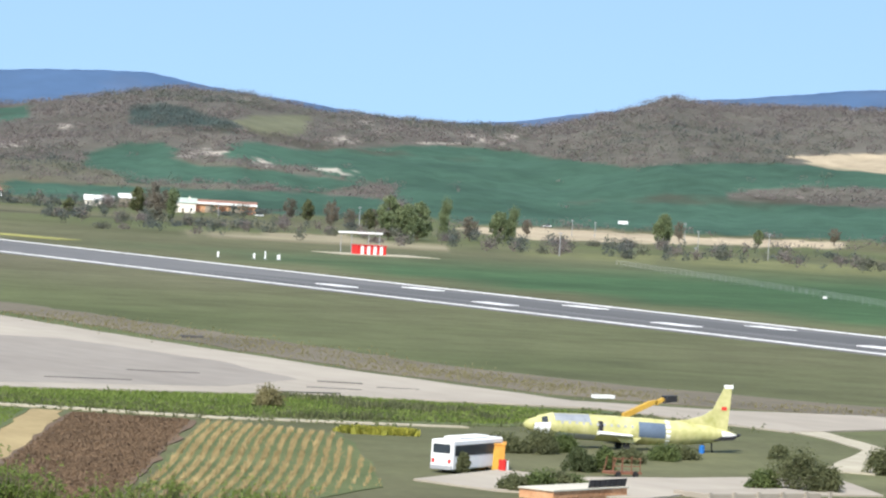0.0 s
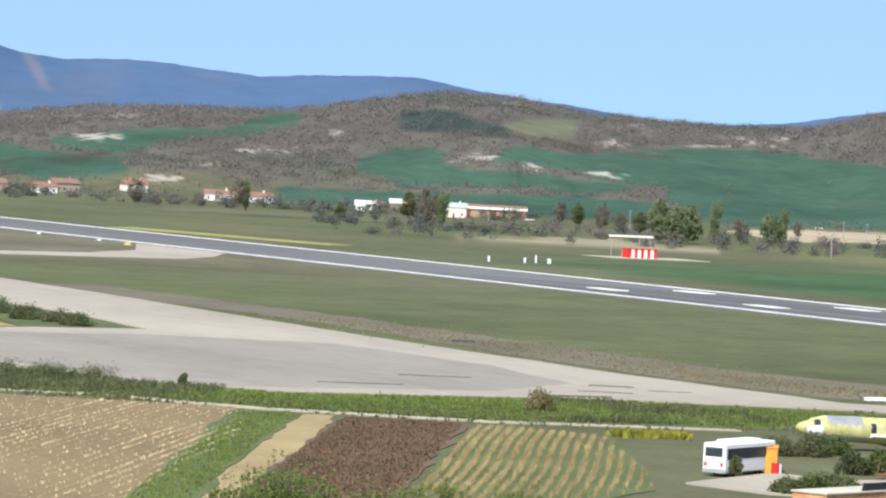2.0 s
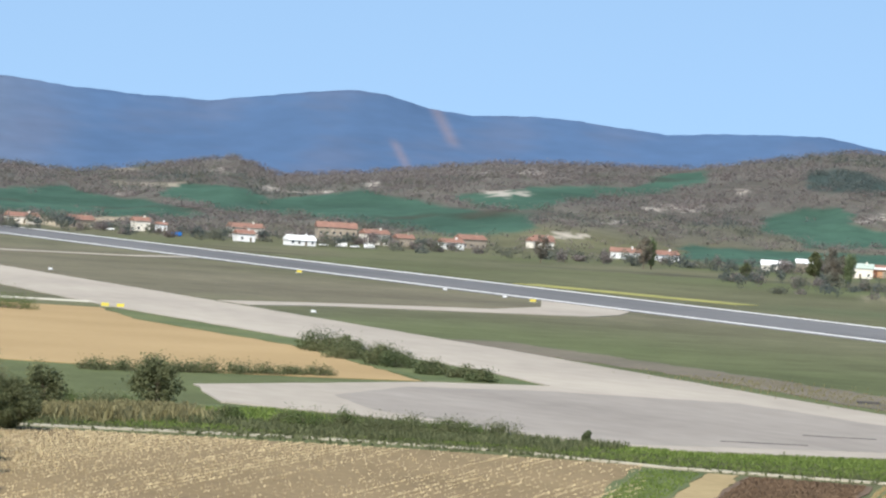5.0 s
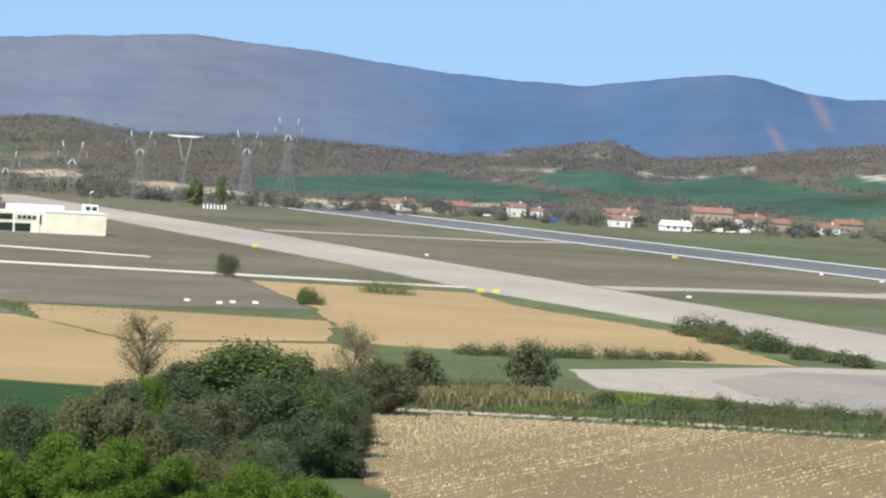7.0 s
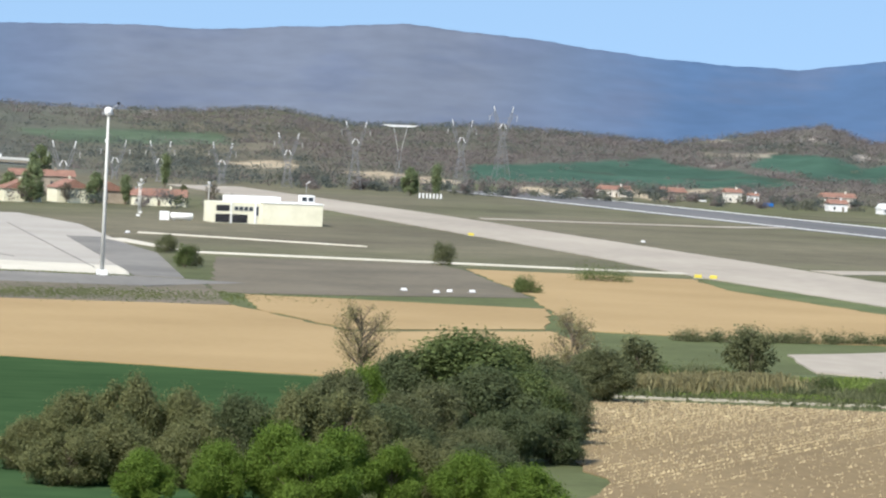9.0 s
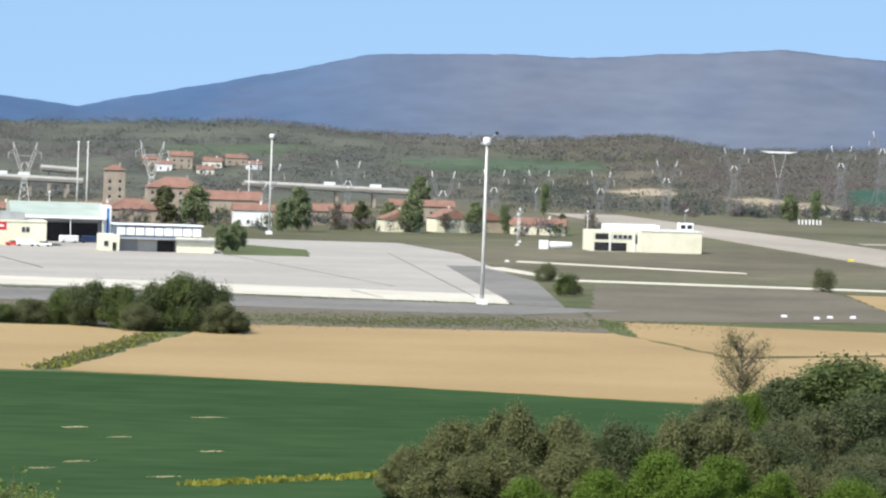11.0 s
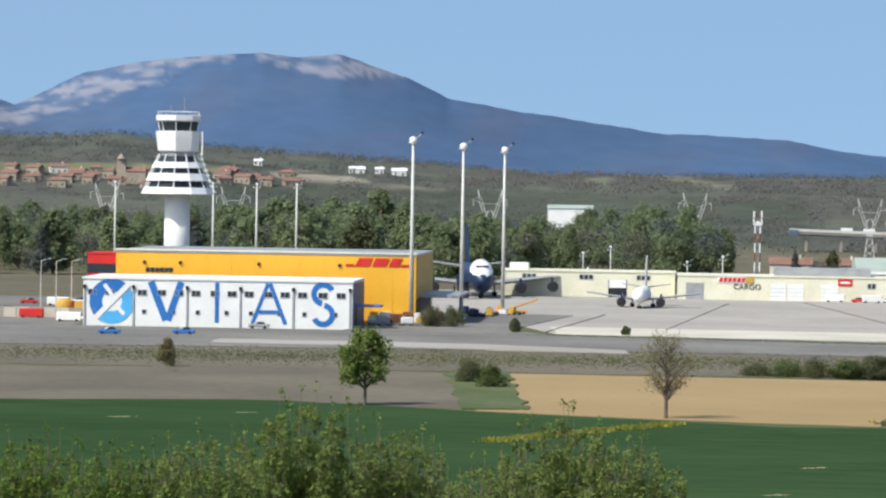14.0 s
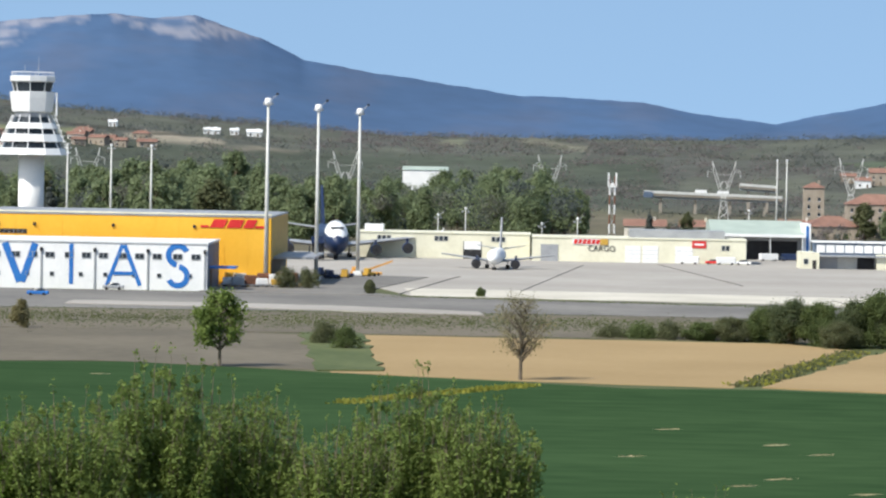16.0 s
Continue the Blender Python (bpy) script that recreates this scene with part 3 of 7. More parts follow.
sheet("green_plot", [(-40, 690), (-30, 690), (-22, 580), (-31, 578)], 0.14, "verge", "small green overgrown plot", "field", edge=1.0)
sheet("apron", [(-48, 968), (-27, 862), (48, 854), (76, 840), (130, 818), (160, 1010), (172, 1174), (168, 1275), (110, 1275), (66, 1190), (-80, 1190), (-62, 985)], 0.10, "apron", "wide grey concrete aircraft apron", "apron")
sheet("apron_edge", [(-27, 862), (48, 854), (76, 840), (130, 818), (136, 866), (76, 890), (48, 900), (-30, 905)], 0.14, "pale", "bright pale concrete edge of the apron", "apron", edge=0.3)
sheet("apron_lane", [(140, 812), (158, 955), (161, 1060), (152, 1060), (131, 818)], 0.13, "tarmac", "dark grey asphalt lane beside the apron", "road")
sheet("perimeter_road", [(-300, 770), (-119, 770), (-46, 778), (12, 783), (125, 770), (150, 800), (130, 816), (48, 850), (-28, 858), (-51, 862), (-129, 867), (-300, 867)], 0.06, "tarmac", "worn grey asphalt perimeter road", "road", edge=0.5)
sheet("apron_island", [(106, 1226), (128, 1165), (122, 1105), (99, 1100)], 0.16, "verge", "grass island in the apron", "grass", edge=0.5)
sheet("service_strip", [(160, 1050), (168, 966), (224, 953), (281, 940), (281, 947), (226, 963), (170, 976), (166, 1056)], 0.12, "pale", "narrow pale concrete service strip", "road")
sheet("service_strip", [(178, 1110), (230, 1060), (230, 1066), (180, 1118)], 0.12, "pale", "narrow pale concrete service strip", "road")

sheet("worn_patch", [(222, 497), (262, 500), (284, 520), (292, 560), (290, 610), (262, 622), (236, 618), (212, 585), (206, 550), (212, 515)], 0.2, "worn", "grey rubber-stained patch of the turning loop", "stain", edge=0.5)
# dark grey sheet beside the hangar; its front part is tarmac
sheet("ramp_asphalt", [(-71, 863), (-51, 859), (-29, 858), (-38, 880), (-27, 980), (-48, 985), (-58, 985), (-71, 935)], 0.2, "tarmac", "dark grey ramp ground beside the cargo hangar", "apron")
sheet("service_yard", [(-300, 868), (-128, 868), (-128, 1060), (-300, 1060)], 0.08, "tarmac", "grey asphalt service yard beside the hangars", "pavement", edge=0.5)
sheet("dry_strip", [(314, 820), (322, 700), (314, 600), (312, 548), (316, 505), (334, 484), (356, 470), (420, 440), (420, 462), (366, 496), (346, 530), (338, 560), (338, 640), (340, 700), (336, 820)], 0.04, "weeds", "brown dry weeds beside the taxiway", "grass", edge=1.5)
sheet("road_slab", [(-90, 806), (-59, 804), (-40, 801), (-12, 785), (-11, 771), (-34, 777), (-58, 786), (-90, 790)], 0.2, "apron", "worn pale concrete slab in the perimeter road", "road", edge=0.8)
for (x0, y0), (x1, y1) in (((284.8, 516), (290.5, 513.2)), ((264, 491.5), (274.5, 490.6)), ((289, 506.5), (294.8, 504.6)), ((276, 503), (283, 500)), ((240, 510), (252, 508)), ((262, 530), (272, 527))):
    sheet("concrete_crack", [(x0, y0), (x1, y1), (x1 + 0.1, y1 + 0.35), (x0 + 0.3, y0 + 0.5)], 0.26, "joint", "dark crack in the taxiway concrete", "crack", edge=0.25)
# fields
sheet("crop_field", [(223, 922), (272, 908), (262, 850), (264, 748), (247, 640), (215, 638), (179, 654), (186, 699), (204, 789)], 0.05, "gold", "dry golden field by the taxiway", "field", edge=0.8)
sheet("crop_field", [(140, 748), (192, 730), (172, 655), (136, 634), (132, 690)], 0.05, "gold", "dry golden field", "field", edge=0.8)
sheet("crop_field", [(29, 558), (63, 701), (130, 703), (134, 628), (171, 648), (165, 600), (130, 524), (110, 515), (71, 538)], 0.05, "gold", "dry golden field beside a green crop", "field", edge=0.8)
sheet("crop_field", [(-36, 688), (39, 684), (49, 665), (50, 657), (25, 556), (-3, 563), (-29, 575)], 0.05, "gold", "dry golden field with a lone tree", "field", edge=0.8)
sheet("green_field", [(-160, 582), (-90, 584), (-59, 593), (-30, 575), (11, 551), (31, 553), (71, 538), (107, 514), (125, 520), (118, 440), (60, 330), (-160, 330)], 0.04, "crop", "deep green crop field", "field", edge=0.8)
sheet("weedy_field", [(-160, 690), (-105, 682), (-70, 697), (-36, 683), (-29, 579), (-63, 594), (-90, 584), (-160, 582)], 0.05, "weeds", "bare brown field with sparse weeds", "field", edge=0.8)
sheet("weedy_field", [(136, 760), (170, 945), (223, 950), (220, 911), (201, 776), (142, 752)], 0.05, "weeds", "bare brown field with sparse weeds", "field", edge=0.8)
sheet("weedy_strip", [(-150, 690), (-36, 690), (60, 690), (130, 706), (140, 790), (125, 768), (12, 780), (-46, 772), (-150, 765)], 0.03, "weeds", "rough verge of weeds along the road", "grass", edge=0.8)
sheet("stubble_field", [(134, 489), (182, 474), (206, 460), (189, 420), (141, 335), (90, 335), (104, 370), (108, 407), (117, 424), (117, 439)], 0.05, "stubble", "straw-coloured stubble field", "field", edge=0.8)
sheet("green_strip", [(202, 453), (210, 450), (186, 408), (146, 335), (139, 335)], 0.07, "verge", "grassy strip between fields", "grass", edge=0.6)
sheet("dry_plot", [(198, 432), (211, 451), (214, 449), (181, 389), (150, 335), (144, 335)], 0.09, "tan", "dry yellow plot", "field", edge=0.5)
sheet("ploughed_field", [(214, 447), (226, 438), (187, 372), (165, 335), (150, 335), (180, 389)], 0.10, "plough", "dark brown ploughed field", "field", edge=0.5)
sheet("corn_field", [(227, 438), (236, 421), (216, 378), (204, 355), (180, 335), (166, 335), (188, 372)], 0.06, "verge", "weedy field with rows of corn stubble", "field", edge=0.5)
sheet("farm_track", [(131, 497), (135, 495), (173, 490), (196, 479), (209, 460), (232, 445), (262, 438), (262, 436), (232, 442), (208, 457), (195, 476), (172, 487), (135, 492), (131, 494)], 0.12, "dirt", "pale narrow farm track", "road")
sheet("verge", [(135, 495), (173, 490), (196, 479), (209, 460), (232, 445), (270, 440), (306, 470), (273, 486), (226, 487), (207, 505), (186, 553), (140, 525)], 0.04, "verge", "rough green verge along the track", "grass", edge=0.6)

# ---- trees ----
def leaf_cloud(name, blobs, count, size, material, seed, lie=0.5):
    """Many small four-sided leaves scattered through blobs (centre, radii), thicker towards their skins; lie: how level they lie."""
    rs = np.random.RandomState(seed)
    w = np.array([b[1][0] * b[1][1] for b in blobs], float)
    which = rs.choice(len(blobs), count, p=w / w.sum())
    c = np.array([b[0] for b in blobs], float)[which]
    rad = np.array([b[1] for b in blobs], float)[which]
    d = rs.normal(size=(count, 3))
    d /= np.linalg.norm(d, axis=1)[:, None]
    p = c + d * rad * (rs.uniform(0.2, 1.0, (count, 1)) ** 0.6) * (1 + 0.22 * rs.normal(size=(count, 1)))
    out = d + 0.75 * rs.normal(size=(count, 3)) + (0, 0, lie)
    u = np.cross(out, rs.normal(size=(count, 3)))
    u /= np.linalg.norm(u, axis=1)[:, None]
    v = np.cross(u, out)
    v /= np.linalg.norm(v, axis=1)[:, None]
    s = size * rs.uniform(0.6, 1.4, (count, 1))
    quad = np.stack([p - u * s, p + v * s * 0.6, p + u * s, p - v * s * 0.6], 1).reshape(-1, 3)
    me = bpy.data.meshes.new(name)
    me.vertices.add(count * 4)
    me.vertices.foreach_set("co", quad.ravel())
    me.loops.add(count * 4)
    me.polygons.add(count)
    me.loops.foreach_set("vertex_index", np.arange(count * 4))
    me.polygons.foreach_set("loop_start", np.arange(count) * 4)
    me.update(calc_edges=True)
    me.materials.append(M[material])
    return me


def tree(name, label, height, width, material, seed, leaves=2500, size=0.3, trunk=0.25, form="round", at=(0, 0, 0), category="tree", group=""):
    rnd = random.Random(seed)
    top = thing(name, label, category, at, rnd.uniform(0, 360), group)
    bm = bmesh.new()
    base = height * trunk
    rod(bm, (0, 0, -0.4), (0, 0, base), height * 0.022 + 0.04, height * 0.016 + 0.03, 7)
    rod(bm, (0, 0, base), (rnd.uniform(-0.3, 0.3), rnd.uniform(-0.3, 0.3), height * 0.86), height * 0.016 + 0.03, 0.03, 6)
    blobs, n = [], {"round": 64, "column": 9, "open": 44, "bush": 26, "cone": 8}[form]
    for k in range(n):
        a, f = rnd.uniform(0, math.tau), (k + 0.5) / n
        z = base + (height - base) * (0.08 + 0.84 * f)
        reach = {"round": 0.95 * math.sin(math.pi * min(1, 0.18 + 0.74 * f)), "column": 0.45, "open": 0.85 * math.sin(math.pi * (0.15 + 0.7 * f)),
                 "bush": 0.9 * math.cos(1.2 * f), "cone": 0.25 * (1.1 - f)}[form]
        q = reach * width * 0.5 * rnd.uniform(0.2, 1.0) ** 0.6
        size_b = width * {"round": 0.125, "column": 0.36, "open": 0.11, "bush": 0.17, "cone": 0.42 * (1.12 - f)}[form] * rnd.uniform(0.6, 1.4)
        tip = (q * math.cos(a), q * math.sin(a), z)
        blobs.append((tip, (size_b, size_b, size_b * {"column": 1.5, "round": 1.25, "open": 1.3, "bush": 1.2, "cone": 0.85}[form])))
        low = Vector((0, 0, max(base * 0.7, z - (0.3 + q) * 0.9)))
        rod(bm, low, tip, height * 0.007 + 0.02, 0.02, 5)
        for j in range(9 if form == "open" else 0):
            c = low.lerp(Vector(tip), rnd.uniform(0.4, 1.0))
            rod(bm, c, c + Vector((rnd.uniform(-1, 1), rnd.uniform(-1, 1), rnd.uniform(0.2, 1.6))) * height * 0.09, 0.03, 0.012, 3)
    part("trunk", bm, "bark", top)
    crown = new("crown", leaf_cloud("crown", blobs, leaves, size, material, seed))
    crown.parent = top
    return top


# lone trees and scrub in the fields
def scrub(x, y, height, width, material, seed, leaves=5000, size=0.13, label="low leafy bush in rough grass"):
    return tree("bush", label, height, width, material, seed, leaves, size, 0.08, "bush", (x, y, 0), "bush")


tree("tree", "small fresh green tree at the edge of a crop field", 10.6, 8.0, "leaf_young", 11, 4200, 0.26, 0.30, "round", (-45, 585, 0))
tree("tree", "half-bare brown tree on a golden field", 11.6, 9.5, "leaf_bare", 12, 2600, 0.12, 0.28, "open", (-3, 566, 0))
tree("tree", "half-bare budding tree in a golden field", 9.6, 9.8, "leaf_bare", 13, 3600, 0.12, 0.18, "open", (112, 517, 0))
tree("tree", "half-bare tree among green bushes", 9.4, 9.6, "leaf_bare", 14, 3800, 0.12, 0.15, "open", (138, 512, 0))
tree("tree", "grey-green rounded tree by the farm track", 5.6, 6.4, "leaf_olive", 15, 3500, 0.20, 0.10, "bush", (149, 520, 0))
tree("tree", "grey-green rounded tree by the farm track", 5.8, 7.4, "leaf_olive", 16, 5200, 0.20, 0.10, "bush", (172, 545, 0))
HEDGE = {}


def hedge_tree(material, k, x, y, h, w):
    """Two grown forms for each kind of foliage, set out at many sizes."""
    key = (material, k % 2)
    word = {"leaf": "green", "leaf_dark": "dark green", "leaf_olive": "olive budding", "leaf_fresh": "bright fresh green", "leaf_brown": "brownish half-bare"}[material]
    if key not in HEDGE:
        HEDGE[key] = tree("tree", "dense %s tree in a field hedge" % word, 7.0, 8.0, material, 30 + 7 * len(HEDGE), 30000, 0.115, 0.05, "round", (x, y, 0), group="hedge trees")
        ob = HEDGE[key]
    else:
        ob = copy_thing(HEDGE[key], pose(x, y, 0, 0, 0, 47.0 * k))
    ob.scale = (w / 7.2, w / 7.2, h / 7.0)


for k, (x, y, h, w, m) in enumerate([(106, 438, 9.8, 16, "leaf"), (112, 441, 8.4, 9, "leaf"), (99, 437, 7.4, 8, "leaf_dark"), (116, 443, 7.2, 8, "leaf_olive"), (119, 447, 4.2, 5, "leaf_olive"), (114, 432, 6.6, 8, "leaf_dark"),
                                      (102, 412, 7.4, 11, "leaf_dark"), (107, 414, 7.0, 8, "leaf"), (95, 404, 6.2, 7, "leaf_olive"), (111, 416, 5.8, 6, "leaf_olive"), (90, 396, 5.8, 7, "leaf_olive"), (87, 412, 6.8, 7, "leaf_olive"), (98, 388, 5.0, 7, "leaf_dark"), (104, 392, 5.0, 7, "leaf_dark"), (92, 372, 4.4, 7, "leaf_olive"),
                                      (50.4, 370, 4.4, 6, "leaf_brown"), (54.4, 370, 6.7, 6.5, "leaf_brown"), (59.4, 372, 7.9, 7, "leaf_brown"), (64.6, 370, 7.2, 6.5, "leaf_brown"), (69.7, 372, 6.8, 6.5, "leaf_dark"), (74.9, 370, 7.5, 7, "leaf_brown"), (79.5, 371, 7.0, 6.5, "leaf_brown"), (84, 374, 6.0, 7, "leaf_dark"),
                                      (57, 358, 5.6, 7, "leaf_brown"), (63, 356, 5.6, 7, "leaf_brown"), (52, 356, 4.4, 7, "leaf_brown"), (82, 352, 4.8, 7, "leaf_brown"), (88, 356, 4.2, 7, "leaf_dark"),
                                      (68, 345, 6.3, 6, "leaf_fresh"), (73.5, 346, 5.8, 6, "leaf_fresh"), (63, 344, 4.8, 5, "leaf_fresh"), (78, 346, 4.6, 5, "leaf_fresh"), (93, 424, 6.8, 4, "leaf_fresh"), (90, 418, 6.6, 4, "leaf_fresh"), (134, 484, 6.0, 8, "leaf_olive"), (56, 340, 4.2, 5, "leaf_fresh"), (84, 344, 4.4, 6, "leaf_fresh"), (70, 340, 5.0, 7, "leaf_fresh"), (88, 338, 4.0, 6, "leaf_fresh")]):
    hedge_tree(m, k, x, y, h, w)
for k, (x, y, h, w, m) in enumerate([(36, 690, 6.5, 7, "leaf"), (40, 684, 8.2, 8, "leaf_dark"), (45, 680, 8.0, 8, "leaf"), (50, 676, 8.5, 8, "leaf_dark"), (54, 674, 10.5, 9, "leaf"), (58, 672, 9.5, 8, "leaf_dark"), (60, 668, 5.5, 7, "leaf_grey"),
                                      (31, 690, 4.4, 7, "leaf_olive"), (26, 691, 3.4, 6, "leaf"), (47, 671, 5.0, 6, "leaf_olive"), (62, 670, 4.0, 6, "leaf_olive")]):
    hedge_tree(m if m != "leaf_grey" else "leaf_olive", k, x, y, h * 0.85, w)
rnd = random.Random(5)
for k, (x, y, h, w, m) in enumerate([(222, 941, 5, 7, "leaf_olive"), (243, 878, 1.6, 14, "leaf"), (206, 801, 2.5, 6, "leaf"), (161, 960, 4, 6, "leaf_olive"), (153, 880, 4, 5, "leaf_olive"), (150, 870, 4.5, 5, "leaf"), (-30, 640, 3.2, 5, "leaf"), (-34, 655, 3.0, 6, "leaf_olive"),
                                      (249, 463, 2.3, 4.4, "leaf_bare"), (215, 497, 1.6, 1.3, "leaf_dark"), (-55, 893, 4, 6, "leaf_olive"), (-50, 893, 4, 6, "leaf_olive"), (-36, 868, 3, 2.5, "leaf_olive"), (-13, 864, 1.8, 2, "leaf"),
                                      (223, 372, 2.0, 1.8, "leaf_olive"), (246, 401, 1.6, 4.5, "leaf_olive"), (250, 400, 2.0, 5, "leaf_olive"), (254, 402.5, 1.4, 4, "leaf"), (240.5, 377, 2.2, 3.6, "leaf_dark"), (243, 376.5, 2.3, 3.2, "leaf"), (254.5, 389, 1.2, 4, "leaf_olive"), (262, 393.5, 1.1, 4.5, "leaf"), (266, 396, 1.0, 4, "leaf_olive"),
                                      (217.5, 352.5, 1.3, 3.2, "leaf_olive"), (220, 352, 1.7, 4, "leaf"), (223, 353.5, 1.3, 4, "leaf_olive"), (226, 355, 0.8, 4, "leaf"), (254, 357, 3.6, 6.4, "leaf_olive"), (257.5, 356, 2.6, 4.5, "leaf_olive"), (251, 358, 1.8, 3.6, "leaf"), (282, 379.5, 2.6, 4.5, "leaf_olive"), (281, 398, 1.2, 2.6, "leaf_olive"), (-122, 690, 5.5, 4, "leaf_bare"), (-108, 606, 8, 7, "leaf_grey"), (-86, 690, 4.5, 3.5, "leaf_bare"), (21, 692, 2.4, 6, "leaf_olive"), (16, 693, 1.7, 6, "leaf"), (11, 694, 1.2, 6, "leaf_olive")]):
    scrub(x, y, h, w, m, 90 + k)
for k in range(16):
    scrub(262 + rnd.uniform(-2, 3) - k * 0.3, 735 - k * 6.2 + rnd.uniform(-4, 4), rnd.uniform(1.3, 3.4) * (1.0 - 0.035 * k), rnd.uniform(6, 11) * (1.0 - 0.02 * k), "leaf_olive" if k % 3 else "leaf_dark", 130 + k, 3000, 0.17, "dark bush between field and taxiway")
for k in range(26):
    f = k / 25
    scrub(150 + f * 56 + rnd.uniform(-3, 3), 540 - f * 38 - 12 * math.sin(math.pi * f) + rnd.uniform(-6, 6), rnd.uniform(0.7, 2.2) * (1.2 - 0.6 * f), rnd.uniform(3, 8), ("leaf", "leaf_olive", "leaf_olive")[k % 3], 160 + k, 3000, 0.11, "weedy bush along the field track")
for k in range(9):
    scrub(190 + k * 5 + rnd.uniform(-1, 1), 634 + k * 1.2, rnd.uniform(0.4, 0.8), rnd.uniform(3, 8), "leaf_olive", 200 + k, 2400, 0.14, "low bush at the field's end")
# the bushes on the slope right below the eye
def slope_bush(x, y, top_z, w, material, seed, leaves):
    """A broad sprouting thicket: upright shoots with leaves all along them, long shoots breaking the outline."""
    r = random.Random(seed)
    base = float(land_z(x, y))
    top = thing("tree", "young leafy tree on the near slope", "tree", (x, y, base), 0, "slope trees")
    bm, blobs, h = bmesh.new(), [], top_z - base
    rod(bm, (0, 0, -0.3), (0, 0, h * 0.3), 0.14, 0.10, 7)
    for k in range(70):
        f = r.uniform(-1, 1)
        g_ = r.uniform(-1, 1)
        dome = math.sqrt(max(0.0, 1 - 0.8 * f * f - 0.3 * g_ * g_))
        tip = Vector((f * w * 0.5, g_ * w * 0.4, h * (0.55 + 0.42 * dome * r.uniform(0.75, 1.0))))
        low = Vector((tip.x * 0.5, tip.y * 0.5, h * 0.3))
        rod(bm, low, tip, 0.035, 0.008, 4)
        for j in range(4):
            c = low.lerp(tip, 0.35 + 0.2 * j)
            s = 0.52 - 0.11 * j
            blobs.append((tuple(c), (s, s, s * 1.3)))
    for k in range(9):
        f = r.uniform(-0.9, 0.9)
        z0 = h * (0.55 + 0.40 * math.sqrt(1 - 0.8 * f * f))
        tip = (f * w * 0.5 + r.uniform(-0.2, 0.2), r.uniform(-1, 1), z0 + r.uniform(0.15, 0.55))
        rod(bm, (f * w * 0.5, tip[1], z0 - 1.2), tip, 0.02, 0.006, 4)
        blobs.append((tip, (0.12, 0.12, 0.3)))
    part("trunk", bm, "bark", top)
    new("crown", leaf_cloud("crown", blobs, int(leaves * 1.5), 0.07, material, seed)).parent = top


for k, (x, y, top_z, w, m, n) in enumerate([(-13.8, 150, 24.4, 5.6, "leaf_young", 21000), (-16.6, 146, 23.2, 5.4, "leaf_young", 16000), (-10.6, 152, 23.3, 4.2, "leaf_young", 14000), (-4.5, 152, 23.8, 5.0, "leaf_young", 19000), (-1.9, 150, 23.0, 4.2, "leaf_young", 14000), (-7.0, 150, 22.2, 4.0, "leaf_young", 11000),
                                             (-19.8, 146, 22.6, 4.4, "leaf_fresh", 14000), (-23.0, 148, 23.0, 4.4, "leaf_fresh", 14000), (6.0, 150, 19.6, 5, "leaf_young", 9000)]):
    slope_bush(x, y, top_z, w, m, 220 + k, n)
for k, (x, top_z, w, m) in enumerate([(87.5, 15.0, 3.6, "leaf_young"), (90.2, 16.0, 4.0, "leaf_young"), (92.8, 15.6, 4.0, "leaf_young"), (95.2, 14.8, 3.6, "leaf_young"), (98, 14.7, 3.6, "leaf_young"), (100.6, 15.1, 4.0, "leaf_young"), (103.4, 14.9, 3.8, "leaf_young"), (106.4, 14.5, 3.8, "leaf_young"), (109.4, 14.0, 3.4, "leaf_young")]):
    slope_bush(x, 195 + (k % 3) * 1.5, top_z, w, m, 260 + k, 12000)

# woods behind the hangars, avenue trees, hedges near the foot of the hills
kinds = [tree("tree", "tall poplar in the wood behind the apron", 19, 6, "leaf_wood", 300, 4200, 0.40, 0.12, "column", (-20, 1420, 0), group="wood"),
         tree("tree", "broad green tree in the wood behind the apron", 15, 11, "leaf_wood", 301, 5000, 0.42, 0.06, "round", (-60, 1440, 0), group="wood"),
         tree("tree", "broad dark tree in the wood behind the apron", 16, 10, "leaf_wood", 302, 5000, 0.42, 0.06, "round", (-100, 1450, 0), group="wood"),
         tree("tree", "light green tree in the wood behind the apron", 14, 9, "leaf_olive", 303, 4600, 0.40, 0.06, "round", (-130, 1450, 0), group="wood"),
         tree("tree", "dark conifer in the wood behind the apron", 18, 7, "scrub_b", 304, 3600, 0.40, 0.08, "cone", (-150, 1440, 0), group="wood"),
         tree("tree", "brown leafless tree in the wood behind the apron", 13, 9, "leaf_grey", 305, 1200, 0.36, 0.15, "open", (-70, 1330, 0), group="wood")]


def planted(kind, x, y, s=1.0):
    ob = copy_thing(kinds[kind], pose(x, y, float(land_z(x, y)), 0, 0, rnd.uniform(0, 360)))
    ob.scale = (s, s, s * rnd.uniform(0.85, 1.15))
    return ob


TOPS = [(-0.9, -1.0), (-0.58, -0.78), (-0.17, -0.48), (0.34, -0.36), (0.84, -0.32), (1.5, -0.5), (1.7, -0.6), (2.5, -0.52), (3.5, -0.48), (4.1, -0.27), (5.1, -0.33), (6.0, -0.44), (10.5, -0.44)]


def tree_top(x, y):
    """Height of the wood's canopy over the ground."""
    r = math.hypot(x, y)
    return EYE + r * math.tan(math.radians(float(along(TOPS, math.degrees(math.atan2(-x, y)))))) - float(land_z(x, y))


